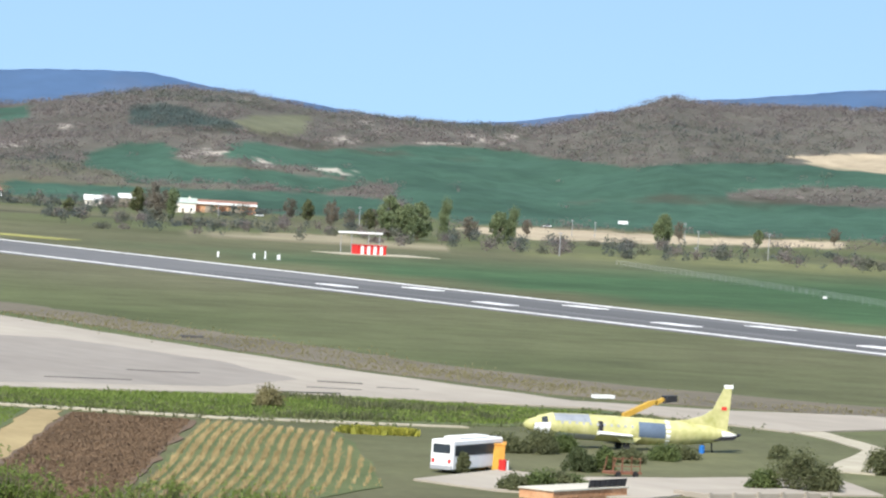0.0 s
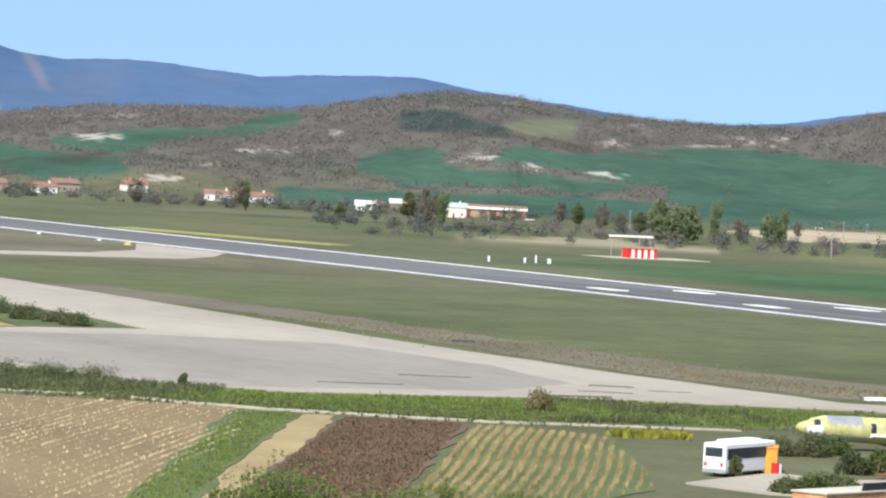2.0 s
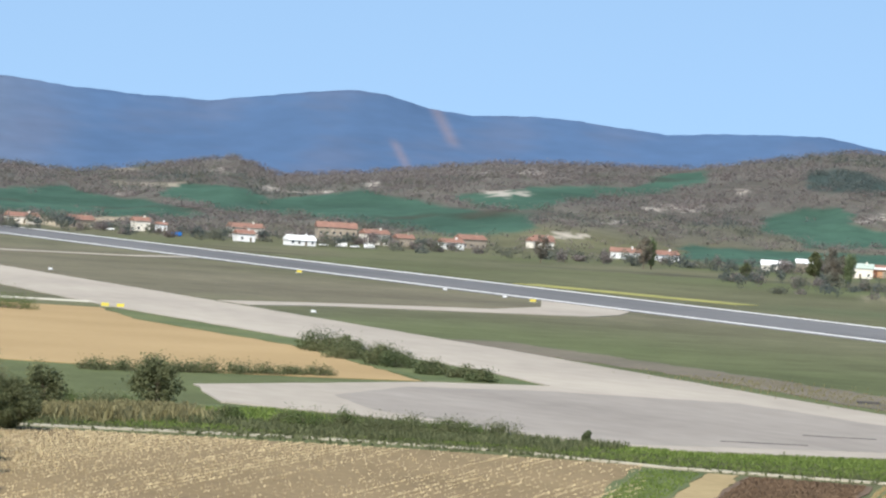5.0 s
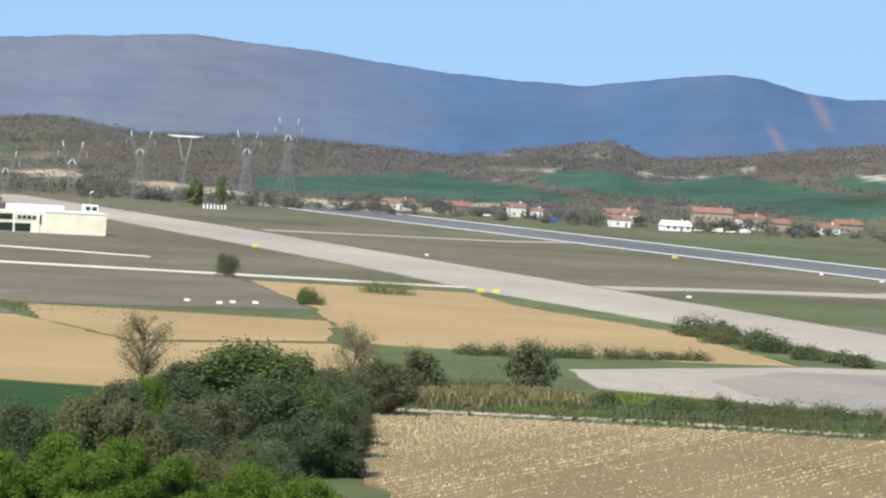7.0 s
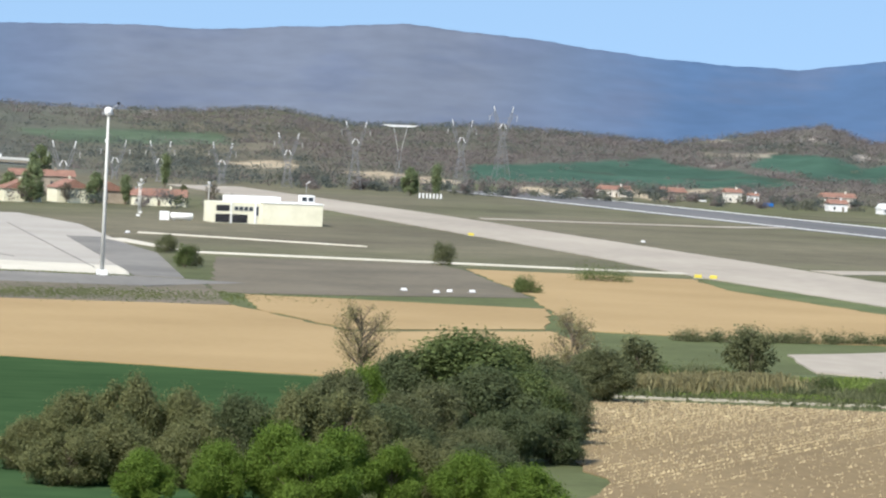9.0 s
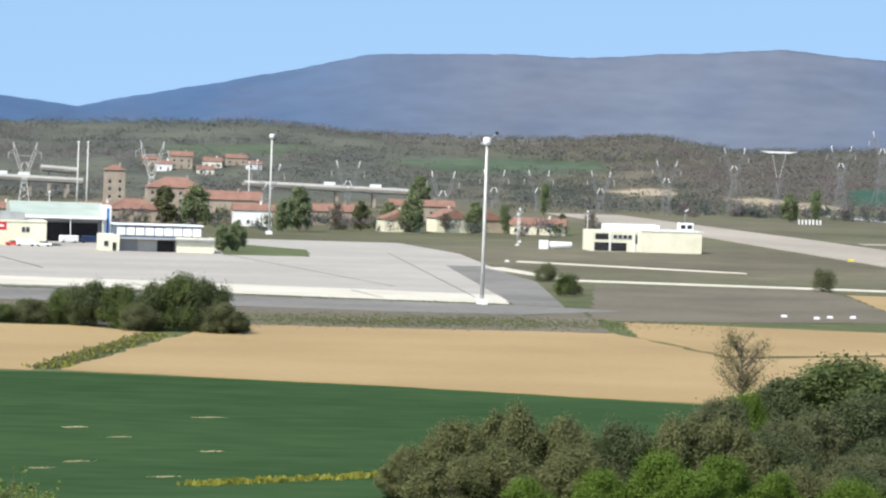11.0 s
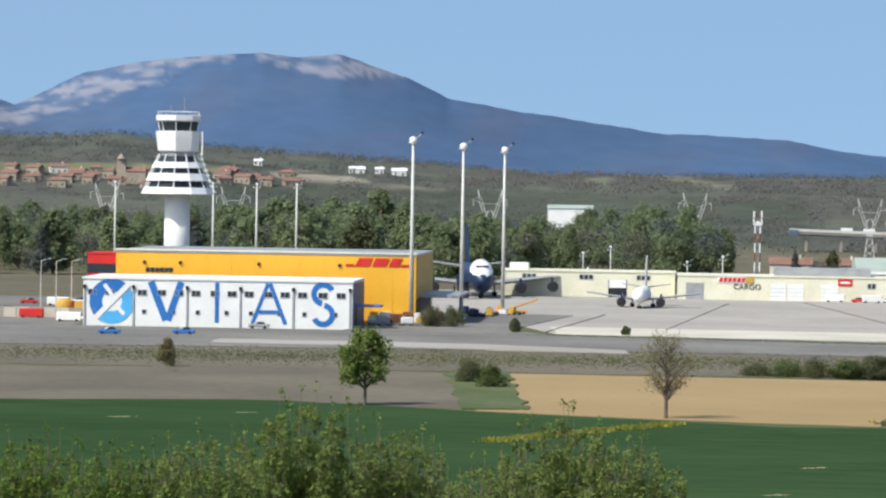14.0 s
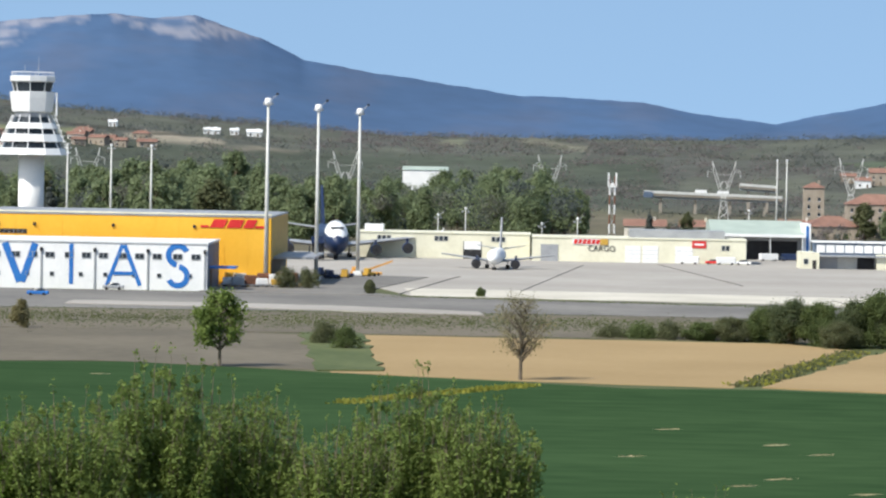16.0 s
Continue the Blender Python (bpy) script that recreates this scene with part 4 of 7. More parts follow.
for k in range(178):
    x = rnd.uniform(-265, 14)
    y = rnd.uniform(1260, 1640) if x < -60 else rnd.uniform(1330, 1640)
    kind = rnd.choice((0, 1, 2, 2, 3, 4, 1, 2)) if x < -60 else rnd.choice((0, 0, 0, 2, 2))
    planted(kind, x, y, max(5.0, tree_top(x, y)) * rnd.uniform(0.72, 0.98) / (19, 15, 16, 14, 18, 13)[kind])
for x, y, kind, s in [(150, 1395, 2, 0.9), (143, 1380, 2, 0.6), (120, 1450, 1, 1.0), (110, 1460, 3, 1.0), (105, 1130, 2, 0.55), (101, 1128, 2, 0.5), (165, 1420, 5, 0.8), (175, 1430, 3, 0.7), (186, 1440, 2, 0.7), (192, 1425, 1, 0.8), (206, 1440, 5, 0.6),
                      (216, 1440, 2, 0.7), (228, 1450, 0, 0.6), (250, 1460, 3, 0.5), (262, 1470, 5, 0.6), (35, 1420, 4, 0.6), (48, 1430, 3, 0.6), (60, 1430, 4, 0.5), (240, 1760, 2, 1.0), (300, 1800, 0, 0.7), (420, 1850, 2, 0.9), (432, 1850, 0, 0.8)]:
    planted(kind, x, y, s)
# at x 775 and 729 the grey bare kind replaces poplars, to imitate haze
for x, y, kind, s in [(823, 1440, 2, 1.0), (829, 1436, 2, 0.9), (842, 1450, 1, 1.05), (866, 1470, 0, 0.8), (884, 1480, 5, 0.9), (889, 1465, 2, 0.95), (894, 1463, 0, 0.75), (1083, 1640, 2, 0.8), (1086, 1642, 1, 0.8), (780, 1560, 5, 1.0), (788, 1560, 0, 0.8), (1240, 1720, 5, 0.8), (775, 1740, 5, 1.1), (781, 1745, 0, 0.7), (729, 1750, 5, 1.0), (871, 1745, 5, 1.1), (876, 1740, 5, 1.0), (866, 1750, 3, 0.9), (943, 1745, 5, 0.9), (950, 1740, 3, 0.7), (964, 1740, 4, 0.75), (880, 1590, 5, 0.9), (895, 1600, 5, 0.8), (910, 1610, 3, 0.7), (800, 1600, 5, 0.8), (760, 1600, 3, 0.6), (930, 1640, 5, 0.8), (1010, 1640, 5, 0.7), (1120, 1680, 5, 0.7), (1180, 1700, 2, 0.55)]:
    planted(kind, x, y, s)

# ---- airport buildings ----
def pane(parent, x0, x1, y, z0, z1, name="window", material="glass", frame_m="grey", label=""):
    """A glazed or shut opening set in a proud frame, in a wall that faces -y."""
    w = part(name, B(x0, x1, y - 0.06, y + 0.1, z0, z1), material, parent, label)
    bm = bmesh.new()
    t = min(0.18, (x1 - x0) * 0.12)
    box(bm, x0 - t, x0, y - 0.14, y + 0.1, z0 - t, z1 + t)
    box(bm, x1, x1 + t, y - 0.14, y + 0.1, z0 - t, z1 + t)
    box(bm, x0, x1, y - 0.14, y + 0.1, z1, z1 + t)
    box(bm, x0, x1, y - 0.14, y + 0.1, z0 - t, z0)
    part("frame", bm, frame_m, w)
    return w


def stroke(bm, p, q, w, y):
    """A flat painted bar from p to q (x, z) on a wall that faces -y."""
    d = (Vector(q) - Vector(p)).normalized() * w / 2
    n = Vector((-d.y, d.x))
    prism(bm, [(c[0] + s * n.x, y, c[1] + s * n.y) for c, s in ((p, 1), (q, 1), (q, -1), (p, -1))], (0, -0.06, 0))
    return bm


def arc(bm, cx, cz, r, w, a0, a1, y, n=14):
    pts = [(cx + k * math.cos(a), y, cz + k * math.sin(a)) for k, seq in ((r + w / 2, range(n + 1)), (r - w / 2, range(n, -1, -1))) for a in [math.radians(a0 + (a1 - a0) * i / n) for i in seq]]
    return prism(bm, pts, (0, -0.06, 0))


def ribbed(parent, material, x0, x1, y, z0, z1, step, name="seam"):
    """Upright seams of sheet cladding on a wall that faces -y, one part each."""
    x = x0 + step
    while x < x1 - 0.1:
        part(name, B(x - 0.05, x + 0.05, y - 0.05, y + 0.02, z0, z1), material, parent)
        x += step


def white_hangar():
    g = thing("hangar", "white service hangar with large blue painted shapes", "hangar", (-125.8, 869, 0))
    W, D, Hh = 56.1, 30, 10.0
    part("wall", B(0, W, 0, D, 0, Hh - 0.3), "white", g)
    part("roof", B(-0.2, W + 0.2, -0.25, D + 0.2, Hh - 0.3, Hh + 0.1), "white", g)
    # right side of the white wall: shade painted on as slate blue
    part("shaded_side", B(W + 0.02, W + 0.12, 0.8, D - 0.5, 0, Hh - 0.5), "slate", g, "side wall coloured slate blue to hold its shade")
    bm = B(W + 0.1, W + 5.5, 4, 12, 4.6, 5.0)
    part("canopy", bm, "blue", g, "blue steel canopy")
    part("side_door", B(W + 0.1, W + 0.25, 5, 10, 0, 4.4), "dark", g)
    edges = [0.3, 10.5, 21.7, 32.8, 43.8, 55.6]
    for e in edges:
        part("pilaster", B(e - 0.18, e + 0.18, -0.2, 0, 0, 7.6), "grey", g)
        part("wall_lamp", B(e - 0.3, e + 0.3, -0.5, 0, 7.7, 8.5, bev=0.08), "dark", g)
    for a, b in zip(edges, edges[1:]):
        for f in (0.16, 0.52, 0.84):
            x = a + (b - a) * f
            pane(g, x - 0.85, x - 0.08, 0, 6.5, 7.5)
            pane(g, x + 0.08, x + 0.85, 0, 6.5, 7.5)
        for f in (0.2, 0.74):
            x = a + (b - a) * f
            pane(g, x - 0.35, x + 0.35, 0, 2.7, 3.4)
    emb = part("emblem", arc(bmesh.new(), 6.0, 5.1, 3.4, 2.6, 40, 220, -0.02, 24), "blue", g, "round blue painted emblem")
    part("emblem_half", arc(bmesh.new(), 6.0, 5.1, 3.4, 2.6, 222, 398, -0.02, 24), "sky_blue", g)
    bm = stroke(bmesh.new(), (2.6, 1.6), (9.6, 8.8), 1.1, -0.10)
    stroke(bm, (4.4, 8.6), (6.2, 6.2), 0.8, -0.105)
    stroke(bm, (6.6, 4.4), (8.6, 2.4), 0.8, -0.11)
    part("emblem_cross", bm, "white", g)
    for p, q, w in (((14.1, 9.3), (17.3, 1.3), 1.45), ((20.4, 9.3), (17.7, 1.3), 1.35), ((27.9, 9.3), (27.9, 1.0), 0.85), ((38.5, 9.3), (35.3, 0.9), 0.75), ((38.9, 9.3), (42.2, 0.9), 0.85)):
        part("painted_bar", stroke(bmesh.new(), p, q, w, -0.02 - 0.003 * w * p[0] / 30), "blue", g, "blue painted bar")
    part("painted_bar", stroke(bmesh.new(), (36.7, 3.4), (40.8, 3.4), 0.7, -0.09), "blue", g, "blue painted bar")
    part("painted_arc", arc(bmesh.new(), 50.0, 7.3, 1.95, 1.15, 25, 262, -0.02), "blue", g, "blue painted arc")
    part("painted_arc", arc(bmesh.new(), 50.0, 3.0, 1.95, 1.15, -155, 82, -0.02), "blue", g, "blue painted arc")


def yellow_hangar():
    g = thing("hangar", "large yellow cargo hangar with red slanted sign", "hangar", (-124, 905, 0))
    W, D, Hh = 65, 58, 15.1
    part("wall", B(0, W, 0, D, 0, Hh - 0.4), "yellow", g)
    ribbed(g, "yellow", 0, W, 0, 0, Hh - 0.4, 5.0)
    part("roof", B(-0.1, W + 0.1, -0.15, D + 0.1, Hh - 0.4, Hh), "grey", g)
    part("parapet", B(-0.2, W + 0.2, -0.3, 0.3, Hh, Hh + 0.35), "cream", g)
    w = part("window", B(6.5, 12.4, -0.05, 0.2, 10.4, 11.4), "dark", g)
    ribbed(w, "grey", 6.5, 12.4, -0.06, 10.4, 11.4, 1.0, "louvre")
    for x in (6.2, 14, 31, 48.5):
        part("wall_lamp", B(x - 0.3, x + 0.3, -0.4, 0, 12.2, 12.9, bev=0.06), "dark", g)
    for k, (x, ww) in enumerate(((51.8, 3.0), (55.4, 3.0), (59.0, 2.2))):
        bm = bmesh.new()
        prism(bm, [(x, -0.1, 12.4), (x + ww, -0.1, 12.4), (x + ww + 0.9, -0.1, 14.2), (x + 0.9, -0.1, 14.2)], (0, -0.08, 0))
        part("sign_block", bm, "red", g, "red slanted sign block")
    for a, b in ((49.8, 51.6), (61.6, 63.6)):
        part("sign_stripe", B(a, b, -0.18, -0.08, 12.4, 12.9), "red", g)
    # a browner yellow puts the shade of this side into the colour
    part("shaded_side", B(W + 0.02, W + 0.12, 0.6, D, 6, Hh - 0.6), "boom", g)
    # no hole here: a black panel paints the dock's dark inside
    part("dock_opening", B(W + 0.02, W + 0.14, 2, D - 6, 0.2, 5.6), "dark", g)
    part("dock_canopy", B(W, W + 9, 8, D - 10, 5.7, 6.2), "grey", g)
    r = thing("annex", "red office annex with a dark window band", "building", (-130.6, 908, 0))
    part("wall", B(0, 6.2, 0, 16, 0, 14.1), "red", r)
    part("window_band", B(-0.05, 6.25, -0.08, 8, 10.0, 12.0), "glass", r)
    part("roof", B(-0.1, 6.3, -0.15, 16, 14.1, 14.4), "red", r)


def ringed(bm, levels, n=16):
    return tube(bm, [((0, 0, z), (r, 0, 0), (0, r, 0)) for z, r in levels], n)


def control_tower():
    g = thing("control_tower", "white air traffic control tower with tiered skirt", "tower", (-132.3, 1080, 0))
    smooth(part("stem", ringed(bmesh.new(), [(0, 3.3), (27, 3.3)], 32), "white", g))
    for z, r0, h in ((26.5, 9.5, 1.7), (29.9, 8.3, 1.9), (33.2, 6.9, 1.5)):
        part("deck", ringed(bmesh.new(), [(z, r0), (z + h, r0 - 0.9), (z + h, 3.0)], 12), "white", g)
        part("window_band", ringed(bmesh.new(), [(z + h, r0 - 1.9), (z + h + 1.5, r0 - 2.3)], 12), "glass", g)
        for k in range(12):
            a = k * math.tau / 12
            c, s = math.cos(a), math.sin(a)
            part("post", rod(bmesh.new(), (c * (r0 - 1.0), s * (r0 - 1.0), z + h - 0.1), (c * (r0 - 1.9), s * (r0 - 1.9), z + h + 2.0), 0.14, n=5), "white", g)
    part("neck", ringed(bmesh.new(), [(34.5, 4.2), (38.0, 4.4)], 12), "grey", g)
    part("cab_base", ringed(bmesh.new(), [(37.3, 4.7), (37.6, 5.2), (41.0, 5.7), (42.6, 5.8), (42.7, 4.6)], 8), "white", g)
    part("cab_glass", ringed(bmesh.new(), [(42.6, 4.7), (45.2, 5.3)], 8), "glass", g)
    for k in range(8):
        a = k * math.tau / 8
        c, s = math.cos(a), math.sin(a)
        part("mullion", rod(bmesh.new(), (c * 4.75, s * 4.75, 42.6), (c * 5.35, s * 5.35, 45.2), 0.12, n=5), "white", g)
    part("cab_roof", ringed(bmesh.new(), [(45.1, 5.5), (45.4, 5.8), (46.6, 5.8), (46.7, 5.3)], 8), "white", g)
    bm = bmesh.new()
    for k in range(16):
        a, b = k * math.tau / 16, (k + 1) * math.tau / 16
        p, q = (5.4 * math.cos(a), 5.4 * math.sin(a)), (5.4 * math.cos(b), 5.4 * math.sin(b))
        rod(bm, (*p, 46.6), (*p, 47.7), 0.06, n=4)
        rod(bm, (*p, 47.7), (*q, 47.7), 0.06, n=4)
    part("railing", bm, "white", g)
    part("aerial", rod(bmesh.new(), (1.5, 0, 46.6), (1.5, 0, 51.5), 0.10, 0.04, 5), "grey", g)
    part("aerial", rod(bmesh.new(), (-2, 0, 46.6), (-2, 0, 49.4), 0.08, 0.04, 5), "grey", g)
    bm = rod(bmesh.new(), (6.5, -2, 36.5), (6.5, -2, 42.5), 0.25, n=6)
    part("ladder_mast", bm, "white", g)
    bm = bmesh.new()
    for k in range(7):
        box(bm, 9.2 - k * 0.55, 10.2 - k * 0.55, -2.6, -1.4, 27 + k * 1.4, 27.25 + k * 1.4)
    rod(bm, (9.8, -2.6, 27), (6.0, -2.6, 37), 0.10, n=4)
    part("stair", bm, "white", g)


def flood_mast(x, y, h, lamps=3, block=True, group="apron masts"):
    g = thing("floodlight_mast", "tall pale steel apron floodlight mast", "lamp", (x, y, 0), group=group)
    smooth(part("pole", ringed(bmesh.new(), [(0.5, 0.1 + h * 0.0095), (h * 0.5, 0.08 + h * 0.0075), (h - 0.5, 0.06 + h * 0.005)], 12), "steel", g))
    part("base", B(-1.0, 1.0, -1.0, 1.0, -0.2, 1.1, bev=0.1) if block else B(-0.5, 0.5, -0.5, 0.5, -0.2, 0.6, bev=0.06), "white", g)
    k_ = 1.0 if h > 30 else 0.45
    smooth(part("head", ringed(bmesh.new(), [(h - 1.7 * k_, 0.3 * k_), (h - 1.4 * k_, 0.75 * k_), (h - 0.3 * k_, 0.8 * k_), (h, 0.35 * k_)], 12), "white", g))
    if lamps:
        part("arm", rod(bmesh.new(), (0, 0, h - 0.9), (1.9, 0, h + 0.8), 0.07, n=5), "grey", g)
    for k in range(lamps):
        a = 0.6 + k * 2.1
        part("lamp", B(math.cos(a) * 0.9 - 0.3, math.cos(a) * 0.9 + 0.3, math.sin(a) * 0.9 - 0.3, math.sin(a) * 0.9 + 0.3, h - 1.5, h - 1.0, bev=0.06), "grey", g)
    if lamps:
        part("camera_pod", B(1.6, 2.2, -0.25, 0.25, h + 0.6, h + 1.1, bev=0.08), "dark", g)


def long_sheds():
    g = thing("cargo_shed", "long cream cargo shed with slate blue end", "shed", (-51, 1143, 0))
    part("wall", B(0, 46.8, 0, 22, 0, 6.8), "cream", g)
    part("roof", B(-0.2, 47.0, -0.25, 22.2, 6.8, 7.1), "cream", g)
    ribbed(g, "cream", 0, 46.8, 0, 0, 6.8, 4.0)
    part("end_cladding", B(46.82, 46.95, 0.5, 22, 0, 6.7), "slate", g)
    # doorway as a black panel, its inner shade painted
    part("opening", B(28.8, 33.8, -0.08, 0.3, 0, 4.8), "dark", g)
    part("roller_door", B(29.0, 33.6, -0.16, -0.08, 2.6, 4.8), "white", g)
    for x in (5.5, 21, 36.5):
        for k in range(3):
            pane(g, x + k * 1.3, x + k * 1.3 + 0.9, 0, 4.9, 6.0)
    part("roof_unit", B(1.8, 7, 3, 7, 7.1, 9.0, bev=0.1), "white", g)
    g = thing("cargo_shed", "cream cargo shed with roller doors and red sign panels", "shed", (-3.5, 1135, 0))
    part("wall", B(0, 57.6, 0, 24, 0, 6.4), "cream", g)
    part("roof", B(-0.2, 57.8, -0.25, 24.2, 6.4, 6.7), "cream", g)
    ribbed(g, "cream", 0, 57.6, 0, 0, 6.4, 3.6)
    part("end_cladding", B(57.62, 57.75, 0.5, 24, 0, 6.3), "slate", g)
    for a, b, m in ((2.3, 7.0, "grey"), (25.0, 29.2, "white"), (29.7, 33.9, "white"), (38.5, 43.2, "white")):
        d = part("roller_door", B(a, b, -0.12, 0.2, 0.1, 4.6), m, g)
        bm = bmesh.new()
        for z in (1.2, 2.3, 3.4):
            box(bm, a, b, -0.16, -0.1, z, z + 0.06)
        part("slat_line", bm, "grey", d)
    part("sign", B(10.8, 19.4, -0.2, 0.1, 4.7, 6.3), "marking", g, "white sign panel")
    for k in range(6):
        bm = prism(bmesh.new(), [(11.1 + k * 1.2, -0.22, 4.9), (12.0 + k * 1.2, -0.22, 4.9), (12.3 + k * 1.2, -0.22, 6.1), (11.4 + k * 1.2, -0.22, 6.1)], (0, -0.05, 0))
        part("sign_bar", bm, "red", g)
    part("sign_bar", B(18.3, 20.4, -0.28, -0.05, 4.7, 6.3), "boom", g)
    part("sign", B(43.0, 46.8, -0.2, 0.1, 4.3, 6.2), "red", g, "red sign panel")
    part("sign_bar", B(43.6, 46.2, -0.28, -0.2, 5.0, 5.5), "white", g)
    cu = bpy.data.curves.new("lettering", "FONT")
    cu.body, cu.size, cu.extrude = "CARGO", 2.1, 0.04
    tmp = new("lettering", cu)
    bpy.context.view_layer.update()
    me = bpy.data.meshes.new_from_object(tmp)
    bpy.data.objects.remove(tmp)
    me.materials.append(M["dark"])
    ob = new("lettering", me)
    ob.parent = g
    ob.matrix_local = pose(15.0, -0.14, 3.0, 90, 0, 0)
    for x in (51, 52.2):
        pane(g, x, x + 0.8, 0, 3.8, 5.0)
    part("roof_house", B(26.2, 52, 6, 18, 6.7, 8.8), "grey", g, "grey sheet-metal roof house")
    g = thing("green_hangar", "hangar with pale green sheet roof and open front", "hangar", (47, 1185, 0))
    part("wall", B(0, 25, 4, 36, 0, 7.4), "grey", g)
    # the unlit hangar inside is a flat black panel
    part("opening", B(8, 24, 3.9, 4.1, 0, 5.4), "dark", g)
    bm = prism(bmesh.new(), [(-0.6, -2, 7.4), (-0.6, 37, 7.4), (-0.6, 37, 9.6), (-0.6, 17, 10.9)], (26.4, 0, 0))
    part("roof", bm, "green_roof", g)
    part("canopy", B(-0.8, 26, -3.5, 4, 6.6, 7.4), "white", g)
    for x in (0, 8, 16, 25):
        part("post", rod(bmesh.new(), (x, -3, 0), (x, -3, 6.6), 0.14, n=6), "white", g)
    part("side_panel", B(25.1, 27.5, 0, 20, 0, 10.4), "white", g)
    part("side_stripe", B(26.2, 26.9, -0.15, 0, 1, 9.8), "blue", g)
    g = thing("apron_shed", "small cream shed with a glazed upper band", "shed", (67, 1108, 0))
    part("cabin", B(0, 5, 0, 16, 0, 4.3), "cream", g)
    part("cabin_door", B(3.2, 4.2, -0.08, 0.1, 0, 2.3), "dark", g)
    pane(g, 1.0, 2.0, 0, 1.4, 2.6)
    part("upper_band", B(4, 27, 4, 16, 3.6, 6.9), "slate", g)
    for k in range(9):
        part("clerestory_pane", B(4.5 + k * 2.5, 6.7 + k * 2.5, 3.85, 4.05, 4.3, 6.3), "white", g)
    part("roof", B(3.6, 27.4, 3.5, 16.4, 6.9, 7.2), "white", g)
    part("bay_roof", B(5, 30, -1, 4.2, 3.3, 3.7), "grey", g)
    part("bay_back", B(5, 20, 3, 4, 0, 3.3), "grey", g)
    part("bay_door", B(10, 15, 2.9, 3.05, 0, 3.0), "steel", g)
    # painted darkness of the open bay
    part("bay_opening", B(15.2, 19.6, 2.88, 3.02, 0, 3.2), "dark", g)
    part("store", B(20, 30, 0, 16, 0, 4.0), "cream", g)


def fire_station():
    g = thing("fire_station", "cream flat-roofed airfield fire station", "building", (223.3, 1250, 0))
    part("wall", B(0, 15, 0, 16, 0, 6.3), "cream", g)
    part("hall", B(15, 33.6, -0.6, 16, 0, 6.4), "cream", g)
    part("roof", B(14.8, 33.8, -0.8, 16.2, 6.4, 6.7), "white", g)
    part("upper_block", B(5.5, 21.5, 5, 15, 6.3, 8.2), "white", g)
    for a, b in ((0.8, 5.2), (5.9, 10.6)):
        # garage and porch depth painted as black panels
        part("garage_opening", B(a, b, -0.1, 0.4, 0.2, 2.7), "dark", g)
    part("porch_void", B(1, 5, -0.1, 0.3, 3.6, 5.4), "dark", g)
    for k in range(4):
        pane(g, 6.6 + k * 1.5, 7.6 + k * 1.5, 0, 4.0, 5.0)
    pane(g, 13, 13.8, 0, 2.6, 5.2)
    for x in (5.5, 13.0):
        part("pilaster", B(x - 0.2, x + 0.2, -0.25, 0, 0, 6.3), "white", g)
    c = part("cab", B(27.2, 31.4, 2, 6, 6.7, 9.2), "white", g, "white rooftop lookout cab")
    for x in (27.5, 29.5):
        part("cab_window", B(x, x + 1.5, 1.9, 2.1, 7.4, 8.6), "glass", c)
    part("aerial", rod(bmesh.new(), (29.5, 6, 9), (29.5, 6, 13), 0.08, n=5), "grey", g)
    part("windsock", rod(bmesh.new(), (29.5, 6, 12.6), (30.6, 6, 13.4), 0.2, 0.12, 6), "white", g)
    g = thing("tank", "white fuel tank on the grass", "tank", (208.5, 1257, 0))
    smooth(part("vessel", tube(bmesh.new(), [((x, 0, 1.3), (0, r, 0), (0, 0, r)) for x, r in ((3.0, 0.6), (3.2, 1.05), (9.8, 1.05), (10, 0.6))], 14), "white", g))
    part("saddle", B(4, 4.4, -0.8, 0.8, 0, 0.6), "grey", g)
    part("saddle", B(8.6, 9, -0.8, 0.8, 0, 0.6), "grey", g)
    part("pump_hut", B(0, 2.6, -1, 1.4, 0, 2.7), "white", g)


def service_yard():
    g = thing("gatehouse", "low hut with a rusty red flat roof and dark door", "hut", (-157.5, 905, 0))
    part("wall", B(0, 5.2, 0, 4, 0, 2.6), "brick", g)
    part("roof", B(-0.4, 5.6, -0.5, 4.4, 2.6, 3.1), "red", g)
    part("door", B(1.8, 3.2, -0.08, 0.1, 0, 2.1), "dark", g)
    pane(g, 3.8, 4.8, 0, 1.0, 2.0)
    g = thing("yard_wall", "pale concrete panel wall of a service yard", "wall", (-151.8, 908, 0))
    for k in range(7):
        part("panel", B(k * 2.9, k * 2.9 + 2.75, 0, 0.25, 0, 2.3), "pale" if k % 3 else "apron", g)
        part("post", B(k * 2.9 - 0.15, k * 2.9, -0.08, 0.33, 0, 2.5), "concrete", g)
    g = thing("fuel_tank", "upright yellow storage tank in the yard", "tank", (-136.6, 916, 0))
    smooth(part("vessel", ringed(bmesh.new(), [(0.2, 2.0), (3.4, 2.0), (4.0, 1.2)], 18), "boom", g))
    part("plinth", B(-2.2, 2.2, -2.2, 2.2, 0, 0.25), "concrete", g)
    for x in (-142.6, -139.2, -135.8):
        g = thing("street_lamp", "slim grey street lamp with a short arm", "lamp", (x, 920, 0), group="yard lamps")
        part("pole", rod(bmesh.new(), (0, 0, 0), (0, 0, 12.2), 0.14, 0.08, 8), "steel", g)
        part("arm", rod(bmesh.new(), (0, 0, 12.1), (1.8, 0, 12.6), 0.06, n=6), "steel", g)
        part("head", B(1.5, 2.4, -0.18, 0.18, 12.5, 12.7, bev=0.05), "grey", g)


